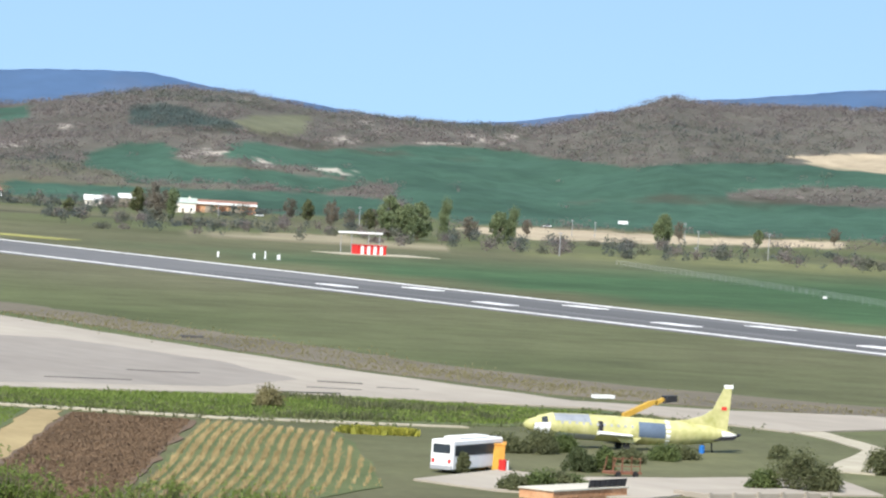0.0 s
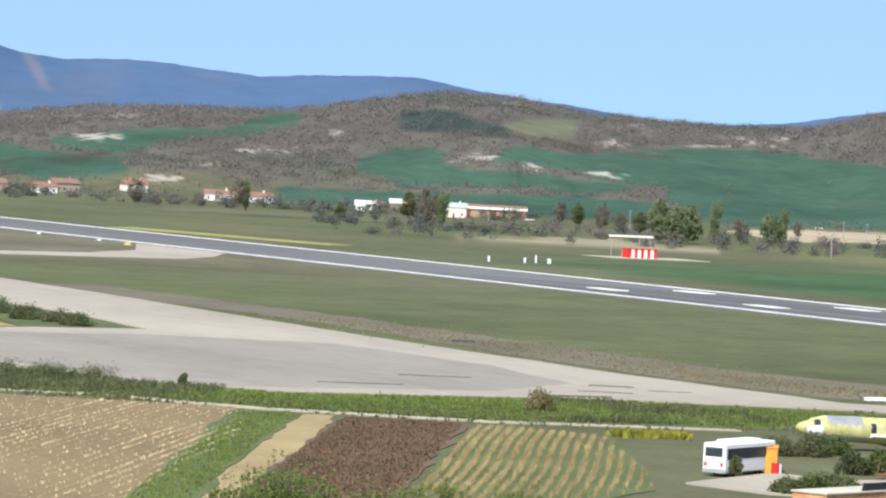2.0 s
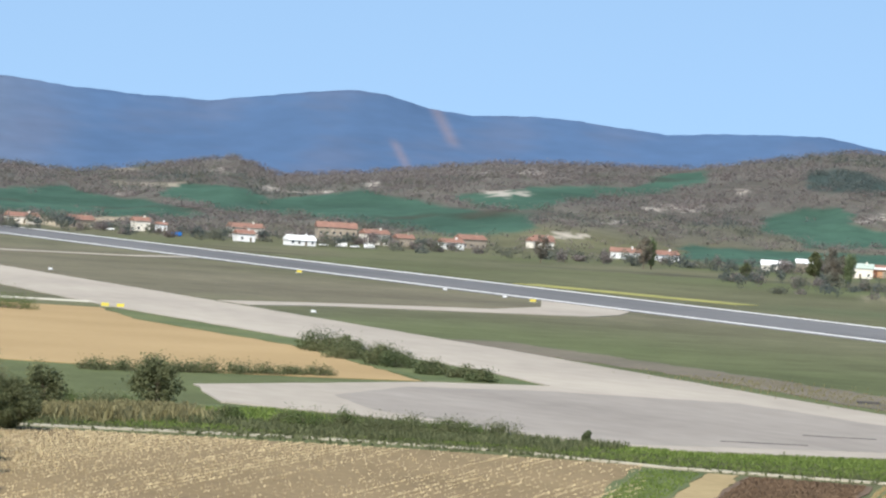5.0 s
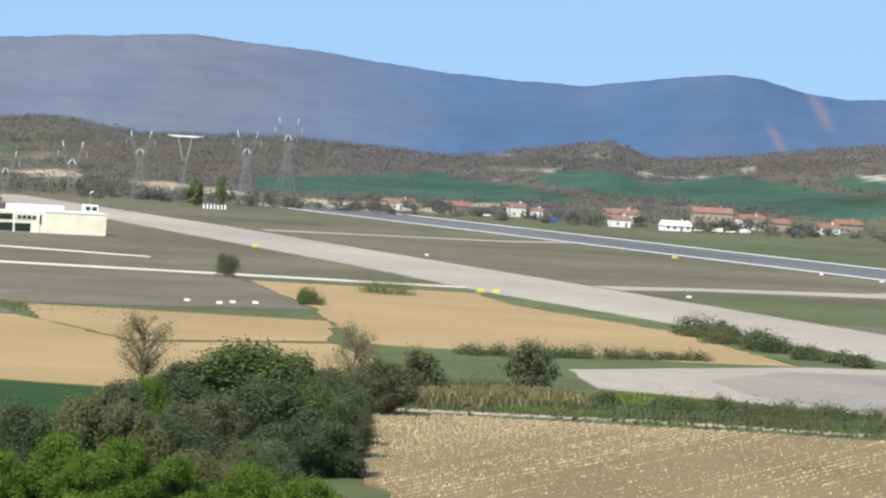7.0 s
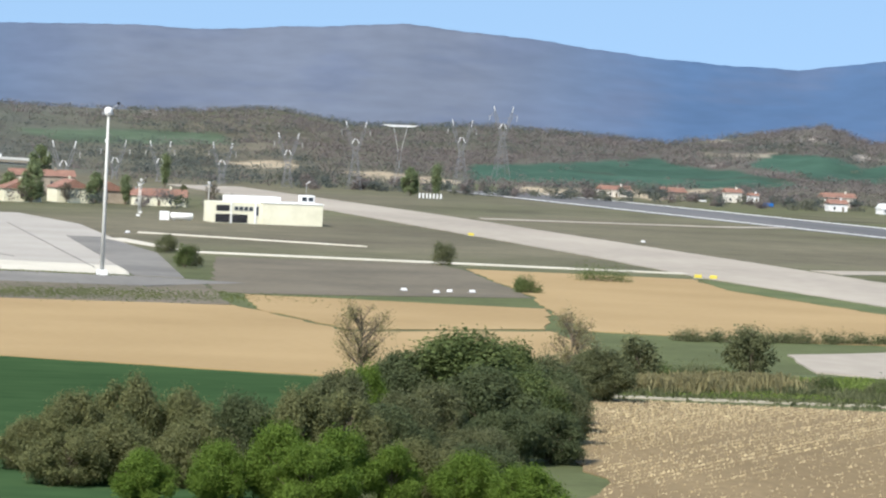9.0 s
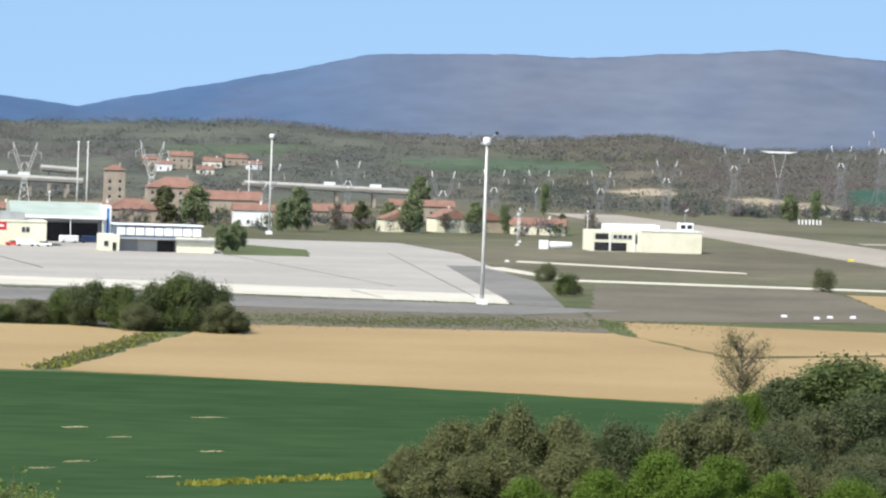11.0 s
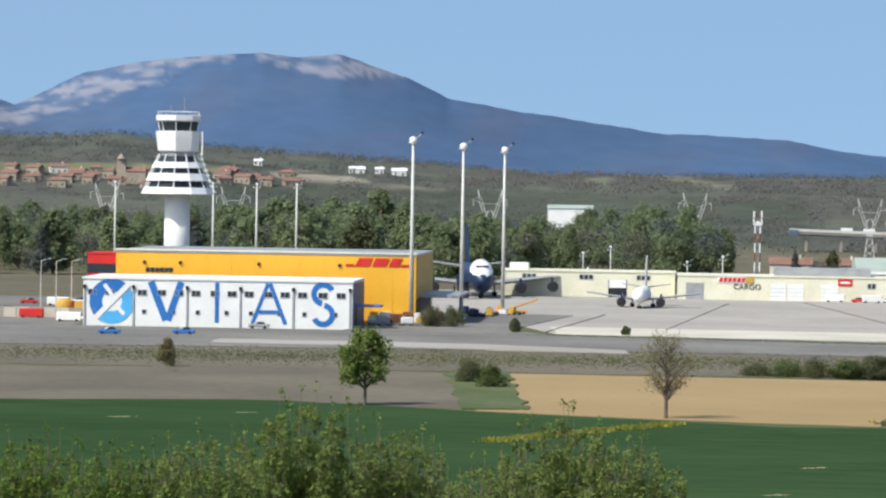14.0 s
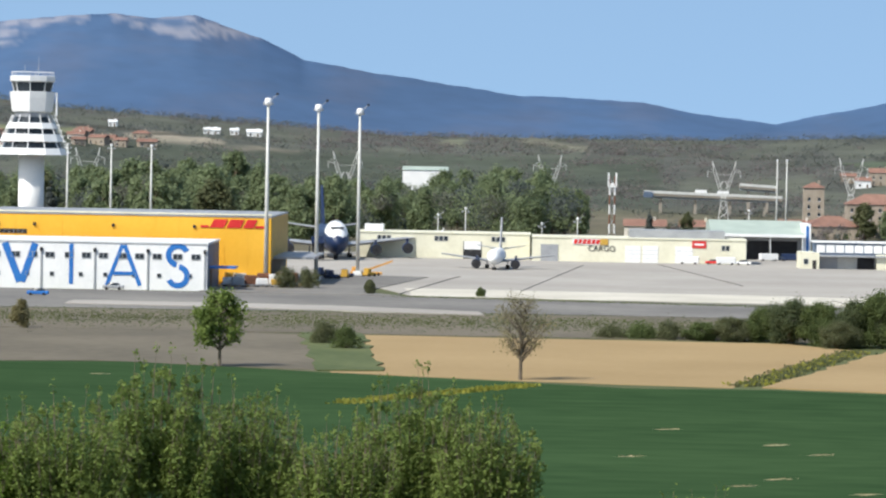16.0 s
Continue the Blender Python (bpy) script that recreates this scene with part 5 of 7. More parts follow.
white_hangar()
service_yard()
yellow_hangar()
control_tower()
for x, y, h in ((-60, 905, 40.5), (-51, 939, 39.6), (-43.8, 985, 39.2), (124, 814, 32.8)):
    flood_mast(x, y, h)
flood_mast(135, 1343, 32.2, 2)
for x, y, h in ((79.2, 1450, 27.6), (82.6, 1452, 27.6)):
    flood_mast(x, y, h, 0, False)
for px_ in (-158, -144, -131, -119, -108):
    flood_mast(px_, 1150, 29.5, 2, False, "rear masts")
for x, y, h in ((-23, 1210, 13), (-31, 1215, 11), (9, 1190, 11), (64, 1330, 12), (143, 1500, 22), (207, 1290, 10), (214, 1330, 11), (236, 1330, 11), (-1, 1210, 9)):
    flood_mast(x, y, h, 2, False, "lamp posts")
long_sheds()
fire_station()


# ---- aircraft ----
def wing(bm, root, tip, chord0, chord1, thick):
    """A tapering wing panel; root and tip are leading edges, chords run to +y."""
    a = [Vector(root), Vector(root) + Vector((0, chord0, 0))]
    b = [Vector(tip), Vector(tip) + Vector((0, chord1, 0))]
    up, low = Vector((0, 0, thick / 2)), Vector((0, 0, thick / 4))
    ra = [a[0], a[0].lerp(a[1], 0.3) + up, a[1], a[0].lerp(a[1], 0.3) - up]
    rb = [b[0], b[0].lerp(b[1], 0.3) + low, b[1], b[0].lerp(b[1], 0.3) - low]
    va, vb = [bm.verts.new(p) for p in ra], [bm.verts.new(p) for p in rb]
    for k in range(4):
        bm.faces.new((va[k], va[(k + 1) % 4], vb[(k + 1) % 4], vb[k]))
    bm.faces.new(va[::-1])
    bm.faces.new(vb)
    return bm


def body(bm, stations, n=20):
    return tube(bm, [((0, y, z), (rx, 0, 0), (0, 0, rz)) for y, z, rx, rz in stations], n)


def engine(parent, x, y, z, r, length, material="white"):
    e = smooth(part("engine", tube(bmesh.new(), [((x, y + f * length, z), (r * k, 0, 0), (0, 0, r * k)) for f, k in ((0, 0.92), (0.08, 1.0), (0.5, 0.95), (1.0, 0.55))], 16), material, parent))
    # flat black disc for the shaded inside of the intake
    part("intake", tube(bmesh.new(), [((x, y - 0.03, z), (r * 0.9, 0, 0), (0, 0, r * 0.9)), ((x, y + 0.05, z), (r * 0.9, 0, 0), (0, 0, r * 0.9))], 16), "dark", e)
    part("spinner", tube(bmesh.new(), [((x, y - 0.3, z), (0.04, 0, 0), (0, 0, 0.04)), ((x, y - 0.02, z), (r * 0.2, 0, 0), (0, 0, r * 0.2))], 8), "rubber", e)
    part("pylon", B(x - 0.2, x + 0.2, y + length * 0.3, y + length * 1.1, z + r * 0.8, z + r * 1.7), material, e)


def wheels(parent, x, y, r, name="wheel"):
    w = part(name, rod(bmesh.new(), (x - 0.5, y, r), (x + 0.5, y, r), r, n=12), "rubber", parent)
    part("strut", rod(bmesh.new(), (x, y, r), (x, y, r + 2.2), 0.16, n=6), "grey", w)


def jumbo():
    g = thing("cargo_jet", "four-engined navy cargo jet with white nose crown", "aircraft", (-54.3, 1104, 0), 7)
    st = [(0, 4.6, 0.3, 0.3), (0.8, 4.7, 1.5, 1.6), (2.5, 5.0, 2.6, 2.9), (5, 5.5, 3.2, 4.0), (9, 5.8, 3.25, 4.3), (22, 5.4, 3.25, 3.6), (48, 5.3, 3.2, 3.3), (60, 6.4, 1.9, 2.2), (68, 7.2, 0.5, 0.6)]
    smooth(part("fuselage", body(bmesh.new(), st), "navy", g))
    bm = body(bmesh.new(), [(y + 0.15, z + rz * 0.30, rx * 0.94, rz * 0.78) for y, z, rx, rz in st[1:5]])
    smooth(part("nose_paint", bm, "white", g, "white painted nose crown"))
    part("cockpit_window", B(-1.7, 1.7, 2.9, 3.6, 8.3, 8.8), "glass", g)
    for s in (-1, 1):
        part("wing", wing(bmesh.new(), (s * 3, 20, 3.6), (s * 31, 42, 6.2), 14, 4, 1.4), "grey", g)
        part("winglet", wing(bmesh.new(), (s * 31, 42, 6.2), (s * 32.4, 45, 8.2), 4, 1.5, 0.3), "white", g)
        for ex, ey, ez in ((11.7, 24, 2.6), (20.8, 31, 2.9)):
            engine(g, s * ex, ey - 5, ez, 1.5, 5.4, "navy")
        part("tailplane", wing(bmesh.new(), (s * 1.5, 58, 7.4), (s * 11, 65, 8.6), 8, 3, 0.8), "grey", g)
        for k in range(4):
            wheels(g, s * (1.9 if k % 2 else 5.4), 30 + 1.6 * k, 0.62)
    bm = prism(bmesh.new(), [(-0.25, 54, 8.5), (-0.25, 66, 8.5), (-0.25, 69, 19), (-0.25, 64.5, 19)], (0.5, 0, 0))
    part("fin", bm, "navy", g)
    wheels(g, 0, 8, 0.6)


def twinjet():
    g = thing("airliner", "white twin-engined jet parked on the apron", "aircraft", (-12.8, 1042, 0), -3)
    st = [(0, 2.9, 0.2, 0.2), (0.5, 2.95, 0.9, 0.9), (2.0, 3.1, 1.6, 1.6), (4.5, 3.3, 1.88, 1.95), (22, 3.3, 1.88, 1.95), (30, 4.0, 0.9, 1.1), (33, 4.4, 0.3, 0.35)]
    smooth(part("fuselage", body(bmesh.new(), st), "white", g))
    part("cockpit_window", B(-1.15, 1.15, 1.9, 2.4, 3.9, 4.35), "glass", g)
    for s in (-1, 1):
        part("wing", wing(bmesh.new(), (s * 1.5, 11, 2.2), (s * 14.2, 18, 3.6), 6.5, 1.8, 0.7), "grey", g)
        engine(g, s * 4.9, 9.5, 1.45, 1.2, 4.2, "navy")
        part("tailplane", wing(bmesh.new(), (s * 0.6, 27.5, 4.8), (s * 6.2, 31, 5.6), 3.6, 1.3, 0.4), "grey", g)
        wheels(g, s * 2.6, 17, 0.55)
    bm = prism(bmesh.new(), [(-0.16, 25, 5.0), (-0.16, 31.5, 5.0), (-0.16, 33, 12.8), (-0.16, 30.4, 12.8)], (0.32, 0, 0))
    part("fin", bm, "grey", g)
    wheels(g, 0, 4, 0.4)


def derelict():
    """The stripped turboprop hull in zinc primer; its length runs along x, nose to -x."""
    g = thing("derelict_aircraft", "wingless derelict aircraft in yellow-green primer", "aircraft", (254.0, 410.7, 0), -12)
    g.scale = (0.9, 1.0, 1.0)
    rings = [(0, 2.5, 0.15), (0.5, 2.5, 0.55), (1.7, 2.5, 0.85), (2.0, 2.55, 1.0), (3.6, 2.55, 1.32), (8, 2.45, 1.42), (17, 2.2, 1.45), (21, 2.1, 1.36), (25.5, 2.1, 0.95), (28.2, 2.1, 0.5), (29.4, 2.0, 0.25)]
    smooth(part("hull", tube(bmesh.new(), [((x, 0, z), (0, r, 0), (0, 0, r * 1.06)) for x, z, r in rings], 24), "primer", g))

    def patch(name, x0, x1, a0, a1, m, label="", k=1.012):
        """A skin panel that hugs the hull on its near side."""
        bm = bmesh.new()
        t = np.array(rings)
        rows_ = []
        for x in np.linspace(x0, x1, 6):
            z, r = np.interp(x, t[:, 0], t[:, 1]), np.interp(x, t[:, 0], t[:, 2]) * k
            rows_.append([bm.verts.new((x, -r * math.cos(math.radians(a)), z + r * 1.06 * math.sin(math.radians(a)))) for a in np.linspace(a0, a1, 7)])
        for p, q in zip(rows_, rows_[1:]):
            for i in range(6):
                bm.faces.new((p[i], p[i + 1], q[i + 1], q[i]))
        return part(name, bm, m, g, label)
    patch("window", 2.1, 2.9, 15, 55, "glass")
    patch("nose_skin", 1.2, 3.2, -50, 15, "white", "white nose panel")
    patch("skin_panel", 3.8, 8.6, 25, 75, "bare", "bare grey metal panel")
    patch("skin_panel", 15.2, 18.9, -25, 45, "slate", "bare grey metal panel")
    patch("skin_panel", 19.0, 19.6, -60, 80, "white")
    patch("door", 9.6, 10.3, -10, 35, "dark")
    patch("belly_skin", 4, 9.4, -65, -30, "bare")
    patch("skin_panel", 27.0, 29.2, -40, 40, "white")
    for k in range(11):
        patch("cabin_window", 4.6 + k * 0.95, 4.95 + k * 0.95, 12, 24, "grey", k=1.014)
    bm = prism(bmesh.new(), [(18.8, -0.12, 3.4), (22.5, -0.12, 3.75), (24.6, -0.12, 4.3), (25.9, -0.12, 5.1), (27.4, -0.12, 7.8), (28.3, -0.12, 8.0), (28.2, -0.12, 6.0), (28.0, -0.12, 2.6), (24, -0.12, 2.8)], (0, 0.24, 0))
    part("fin", bm, "primer", g)
    part("fin_tip", B(27.3, 28.5, -0.16, 0.16, 7.5, 7.95, bev=0.05), "white", g)
    part("fin_mark", B(27.0, 27.7, -0.16, -0.13, 5.0, 5.4), "red", g)
    part("wing_stub", wing(bmesh.new(), (9.5, -2.6, 1.9), (14.2, -2.4, 1.7), 3.4, 3.2, 0.5), "white", g)
    bm = prism(bmesh.new(), [(12, -1.6, 1.5), (15.5, -1.6, 1.5), (14.6, -1.6, 0.9), (12.8, -1.6, 0.9)], (0, 1.2, 0))
    part("gear_bay", bm, "primer", g)
    for y in (-1.3, 1.3):
        w = part("wheel", rod(bmesh.new(), (13.6, y - 0.2, 0.45), (13.6, y + 0.2, 0.45), 0.45, n=12), "rubber", g)
        part("strut", rod(bmesh.new(), (13.6, y, 0.4), (13.6, y, 1.6), 0.12, n=6), "grey", w)
    bm = rod(bmesh.new(), (24.5, -0.6, 0), (24.5, -0.4, 1.6), 0.1, n=6)
    rod(bm, (26.3, 0.5, 0), (26.0, 0.3, 1.5), 0.1, n=6)
    part("prop_stand", bm, "dark", g)
    part("tail_ruin", prism(bmesh.new(), [(25.5, -0.7, 1.4), (28.6, -0.7, 1.6), (29.8, -0.7, 2.3), (28.5, -0.7, 2.0), (26, -0.7, 1.9)], (0, 1.2, 0)), "dark", g)
    part("drum", rod(bmesh.new(), (24.0, -1.4, 0), (24.0, -1.4, 0.9), 0.35, n=10), "blue", g)


jumbo()
twinjet()
derelict()


# ---- the yard by the derelict aircraft ----
def coach():
    g = thing("coach", "white touring coach parked on a concrete pad", "bus", (219.9, 373.4, 0), -57)
    g.scale = (1.03, 1.03, 1.06)
    b = B(0, 2.5, 0, 11.5, 0.35, 3.25, bev=0.14)
    part("body", b, "white", g)
    part("rear_window", B(0.3, 2.2, -0.03, 0.1, 1.95, 2.85), "glass", g)
    part("side_window", B(2.46, 2.53, 0.5, 11.0, 1.7, 2.75), "glass", g)
    part("side_window", B(-0.03, 0.04, 0.5, 11.0, 1.7, 2.75), "glass", g)
    part("roof_pod", B(0.4, 2.1, 2, 9, 3.25, 3.5, bev=0.1), "white", g)
    part("bumper", B(0.05, 2.45, -0.12, 0.1, 0.35, 0.8, bev=0.05), "grey", g)
    for x in (0.2, 2.0):
        part("tail_lamp", B(x, x + 0.3, -0.05, 0.05, 1.0, 1.4), "red", g)
    for x in (0.1, 2.12):
        for y in (2.6, 8.8):
            w = part("wheel", rod(bmesh.new(), (x, y, 0.5), (x + 0.3, y, 0.5), 0.5, n=14), "rubber", g)
            part("rim", rod(bmesh.new(), (x + 0.27, y, 0.5), (x + 0.34, y, 0.5), 0.26, n=10), "steel", w)


def yard():
    sheet("concrete_pad", [(212, 363), (230, 376), (233, 368), (248, 369), (262, 372), (270, 372), (262, 352), (236, 350), (228, 345), (215, 352)], 0.13, "concrete", "cracked pale concrete pad", "pavement", edge=0.4)
    g = thing("container", "orange site container with dark doorway", "container", (227.9, 377.4, 0), -32)
    part("wall", B(0, 2.9, 0, 4, 0, 2.7), "orange", g)
    ribbed(g, "orange", 0, 2.9, 0, 0.1, 2.6, 0.4)
    part("roof", B(-0.1, 3.0, -0.1, 4.1, 2.7, 2.85), "orange", g)
    part("door", B(1.6, 2.4, -0.1, 0.05, 0.1, 2.2), "boom", g)
    g = thing("tank", "small red and white drum on the pad", "drum", (229.4, 374.6, 0.1))
    part("lower", rod(bmesh.new(), (0, 0, 0), (0, 0, 1.2), 0.42, n=12), "red", g)
    part("stripe", rod(bmesh.new(), (0.5, 0.2, 0), (0.5, 0.2, 1.1), 0.35, n=12), "white", g)
    g = thing("loader_boom", "yellow crane boom with a black bucket behind the hull", "machine", (272.2, 415.6, 0), 0)
    part("chassis", B(-2.5, 1.5, 0, 2.5, 0.5, 2.4, bev=0.1), "boom", g)
    for x in (-1.8, 0.8):
        part("wheel", rod(bmesh.new(), (x, -0.1, 0.6), (x, 0.4, 0.6), 0.6, n=12), "rubber", g)
    part("arm", prism(bmesh.new(), [(-1.0, 0.6, 2.9), (3.6, 0.6, 4.9), (3.7, 0.6, 5.3), (2.6, 0.6, 5.1), (-1.0, 0.6, 3.6)], (0, 0.5, 0)), "boom", g)
    part("jib", prism(bmesh.new(), [(3.2, 0.6, 5.0), (4.5, 0.6, 5.6), (4.8, 0.6, 5.3), (3.6, 0.6, 4.7)], (0, 0.5, 0)), "boom", g)
    part("bucket", prism(bmesh.new(), [(4.5, 0.2, 5.0), (6.2, 0.2, 5.2), (6.1, 0.2, 5.9), (4.8, 0.2, 5.8)], (0, 1.3, 0)), "dark", g)
    g = thing("cage_trailer", "rusty open cage trailer beside the hull", "trailer", (240, 370, 0))
    bm = B(0, 3.8, 0, 1.9, 0.35, 0.6)
    part("bed", bm, "rust", g)
    for x in (0.2, 1.3, 2.5, 3.6):
        for y in (0.1, 1.8):
            part("post", rod(bmesh.new(), (x, y, 0.6), (x + (0.3 if x < 1 else 0), y, 2.1), 0.06, n=5), "rust", g)
    for z in (1.2, 2.0):
        part("rail", rod(bmesh.new(), (0.2, 0.1, z), (3.6, 0.1, z), 0.05, n=5), "rust", g)
    for x in (0.8, 3.0):
        part("wheel", rod(bmesh.new(), (x, -0.1, 0.35), (x, 0.1, 0.35), 0.35, n=10), "rubber", g)
    g = thing("ruined_shed", "roofless brick shed with a black sheet parapet", "building", (216, 343, 0), 24)
    part("wall", B(0, 13, 0, 4, 0, 0.9), "brick", g)
    part("coping", B(-0.15, 13.1, -0.15, 4.1, 0.9, 1.05), "pale", g)
    for k in range(7):
        part("roof_panel", prism(bmesh.new(), [(6.4 + k * 0.95, 0.2, 1.05), (7.25 + k * 0.95, 0.2, 1.05), (7.5 + k * 0.95, 0.2, 1.8), (6.65 + k * 0.95, 0.2, 1.8)], (0, 0.1, 0)), "dark", g)
    for k in range(24):
        part("brick", B(0.2 + (k % 12) * 0.98, 1.05 + (k % 12) * 0.98, -0.05, 0.0, 0.25 + (k // 12) * 0.3, 0.48 + (k // 12) * 0.3), "brick", g)
    g = thing("concrete_wall", "stained low white concrete wall in the yard", "wall", (236, 346, 0), 10)
    part("panel", B(0, 16, 0, 5, 0, 0.6, bev=0.04), "concrete", g)
    for k in range(6):
        part("pier", B(k * 3.4, k * 3.4 + 0.4, -0.2, 0.0, 0, 0.75), "concrete", g)
    g = thing("panel_stack", "white panels lying by the taxiway", "panel", (319, 497, 0.1))
    part("panel", B(0, 3.2, 0, 1.2, 0, 0.5, bev=0.04), "white", g)
    g = thing("drain_cover", "dark drain beam in the grass", "drain", (320, 627, 0))
    part("beam", B(0, 4, 0, 1, 0, 0.5, bev=0.05), "joint", g)


coach()
yard()


# ---- houses ----
def house(x, y, w, d, h, wall="render", roof="tile", turn=0.0, hip=False, z=None, group="village houses", label=""):
    base = float(land_z(x, y)) if z is None else z
    g = thing("house", label or "village house with %s walls and clay tile roof" % {"render": "pale", "stone": "stone", "white": "white", "cream": "cream"}[wall], "house", (x, y, base), turn, group)
    part("wall", B(-w / 2, w / 2, 0, d, -2.0, h), wall, g)
    e, r = 0.5, min(d, w) * 0.26
    bm = bmesh.new()
    a = [bm.verts.new(p) for p in ((-w / 2 - e, -e, h), (w / 2 + e, -e, h), (w / 2 + e, d + e, h), (-w / 2 - e, d + e, h))]
    inset = min(d, w) / 2 if hip else 0.0
    b = [bm.verts.new((-w / 2 - e + inset, d / 2, h + r)), bm.verts.new((w / 2 + e - inset, d / 2, h + r))]
    for f in ((a[0], a[1], b[1], b[0]), (a[2], a[3], b[0], b[1]), (a[1], a[2], b[1]), (a[3], a[0], b[0]), (a[3], a[2], a[1], a[0])):
        bm.faces.new(f)
    rf = part("roof", bm, roof, g)
    part("chimney", B(w * 0.2, w * 0.2 + 0.7, d * 0.4, d * 0.4 + 0.7, h + r * 0.5, h + r + 0.8), wall, rf)
    n = max(2, int(w / 3.2))
    for s in range(max(1, int(h / 2.9))):
        for k in range(n):
            cx = -w / 2 + w * (k + 0.5) / n
            if s == 0 and k == n // 2:
                part("door", B(cx - 0.5, cx + 0.5, -0.08, 0.1, 0, 2.1), "bark", g)
            else:
                win = part("window", B(cx - 0.5, cx + 0.5, -0.06, 0.1, 0.9 + s * 2.8, 2.2 + s * 2.8), "glass", g)
                part("sill", B(cx - 0.6, cx + 0.6, -0.18, 0.0, 0.78 + s * 2.8, 0.9 + s * 2.8), "white", win)
    return g


for a in [(654, 1860, 13, 9, 2.5, "white", "white", 0), (636, 1889, 8.5, 8, 3.6, "white", "tile", 0), (725, 2010, 20, 11, 7, "stone", "tile", -12), (674, 2000, 17, 9, 5, "render", "tile", 0), (597, 2030, 13, 9, 4, "stone", "tile", 10),
          (628, 2030, 8, 8, 5, "render", "tile", 0), (769, 1960, 11, 8, 3.4, "white", "tile", 0), (738, 1985, 13, 9, 5.4, "render", "tile", 6), (755, 1990, 9, 8, 4, "stone", "tile", 0), (792, 1990, 14, 9, 4.6, "stone", "tile", 8),
          (879, 1945, 14, 9, 3.0, "white", "tile", 0), (648, 2060, 5, 5, 3.4, "white", "tile", 0), (830, 1990, 12, 8, 3.5, "render", "tile", 5), (852, 2040, 10, 8, 3.5, "stone", "tile", 0), (575, 2060, 16, 8, 3.5, "render", "tile", 5),
          (852, 1935, 15, 9, 3.4, "white", "tile", -20), (905, 1872, 14, 9, 3.0, "render", "white", -25), (925, 1880, 9, 8, 4.6, "stone", "white", -25), (920, 1810, 12, 9, 4.8, "render", "green_roof", -28)]:
    house(*a)
g = thing("barn", "long low barn with a white roof edge and rusty doors", "barn", (941, 1860, float(land_z(941, 1860))), -27)
part("wall", B(0, 40, 0, 11, -2, 4.4), "brick", g)
part("roof", prism(bmesh.new(), [(-0.4, -0.8, 4.4), (-0.4, 11.8, 4.4), (-0.4, 5.5, 6.2)], (40.8, 0, 0)), "tile", g)
part("fascia", B(-0.4, 40.4, -1.0, -0.8, 4.0, 5.0), "white", g)
for k in range(6):
    part("bay_door", B(2 + k * 6.4, 6 + k * 6.4, -0.1, 0.1, 0, 3.2), "rust" if k % 2 else "stone", g)
for a in [(117, 1500, 20, 14, 12.0, "stone", "tile", 0, True), (132, 1480, 26, 12, 8.5, "stone", "tile", -4), (140, 1450, 13, 9, 5.6, "white", "tile", 0), (100, 1460, 19, 14, 4.6, "stone", "tile", 6, True), (88, 1470, 14, 10, 4.0, "render", "tile", 0),
          (99, 1560, 7.5, 7.5, 17.0, "stone", "tile", 0, True), (158, 1500, 10, 9, 4.5, "stone", "tile", 8), (176, 1510, 16, 10, 5.0, "stone", "tile", 0), (195, 1434, 12, 13, 4.4, "cream", "tile", 96), (214, 1450, 13, 12, 5.0, "cream", "tile", 98),
          (229, 1462, 12, 13, 4.4, "stone", "tile", 94), (239, 1445, 19, 10, 3.3, "cream", "tile", -6), (214, 1560, 24, 9, 7, "stone", "tile", 0), (52, 1440, 12, 9, 4, "cream", "tile", 0), (66, 1430, 11, 9, 3.4, "stone", "tile", 8), (34, 1440, 14, 9, 4, "render", "tile", 0),
          (182, 2300, 12, 10, 7, "stone", "tile", 0), (172, 2290, 8, 8, 4, "white", "tile", 0), (200, 2310, 10, 8, 4, "render", "tile", 0), (214, 2320, 11, 8, 4, "stone", "tile", 0), (222, 2300, 8, 7, 3, "white", "tile", 0), (166, 2320, 8, 7, 4, "stone", "tile", 0), (192, 2260, 9, 7, 3, "render", "tile", 0)]:
    house(*a, group="hamlet houses")
placed = 0
while placed < 40:
    az = rnd.choice((rnd.uniform(5.4, 6.6), rnd.uniform(6.8, 8.6), rnd.uniform(8.2, 10.4)))
    a, r = math.radians(az), rnd.uniform(2050, 2480)
    x, y = -r * math.sin(a), r * math.cos(a)
    if not -0.24 < math.degrees(math.atan2(float(land_z(x, y)) - EYE, r)) < -0.04 + 0.012 * (az - 6):
        continue
    placed += 1
    house(x, y, rnd.uniform(6, 11), 7, rnd.uniform(2.8, 4.6), rnd.choice(("stone", "stone", "stone", "render")), "tile", rnd.uniform(-25, 25), rnd.random() < 0.4, group="hillside houses")
for a, w, h in ((4.55, 9, 2.6), (4.25, 5, 3), (3.98, 9, 3), (5.9, 5, 3), (4.62, 4, 3)):
    a = math.radians(a)
    house(-2620 * math.sin(a), 2620 * math.cos(a), w, 7, h, "white", "white", group="hillside houses", label="white flat building on a hillside")
cx, cy = -2400 * math.sin(math.radians(7.75)), 2400 * math.cos(math.radians(7.75))
g = thing("church", "stone village church with a bell tower", "church", (cx, cy, float(land_z(cx, cy))))
part("bell_tower", B(-2.5, 2.5, 0, 5, -2, 14), "stone", g)
part("nave", B(2.5, 14, 0, 9, -2, 7), "stone", g)
part("nave_roof", prism(bmesh.new(), [(2.5, -0.5, 7), (2.5, 9.5, 7), (2.5, 4.5, 9.6)], (11.5, 0, 0)), "tile", g)
part("spire", ringed(bmesh.new(), [(14, 2.5), (17, 0.3)], 8), "stone", g)
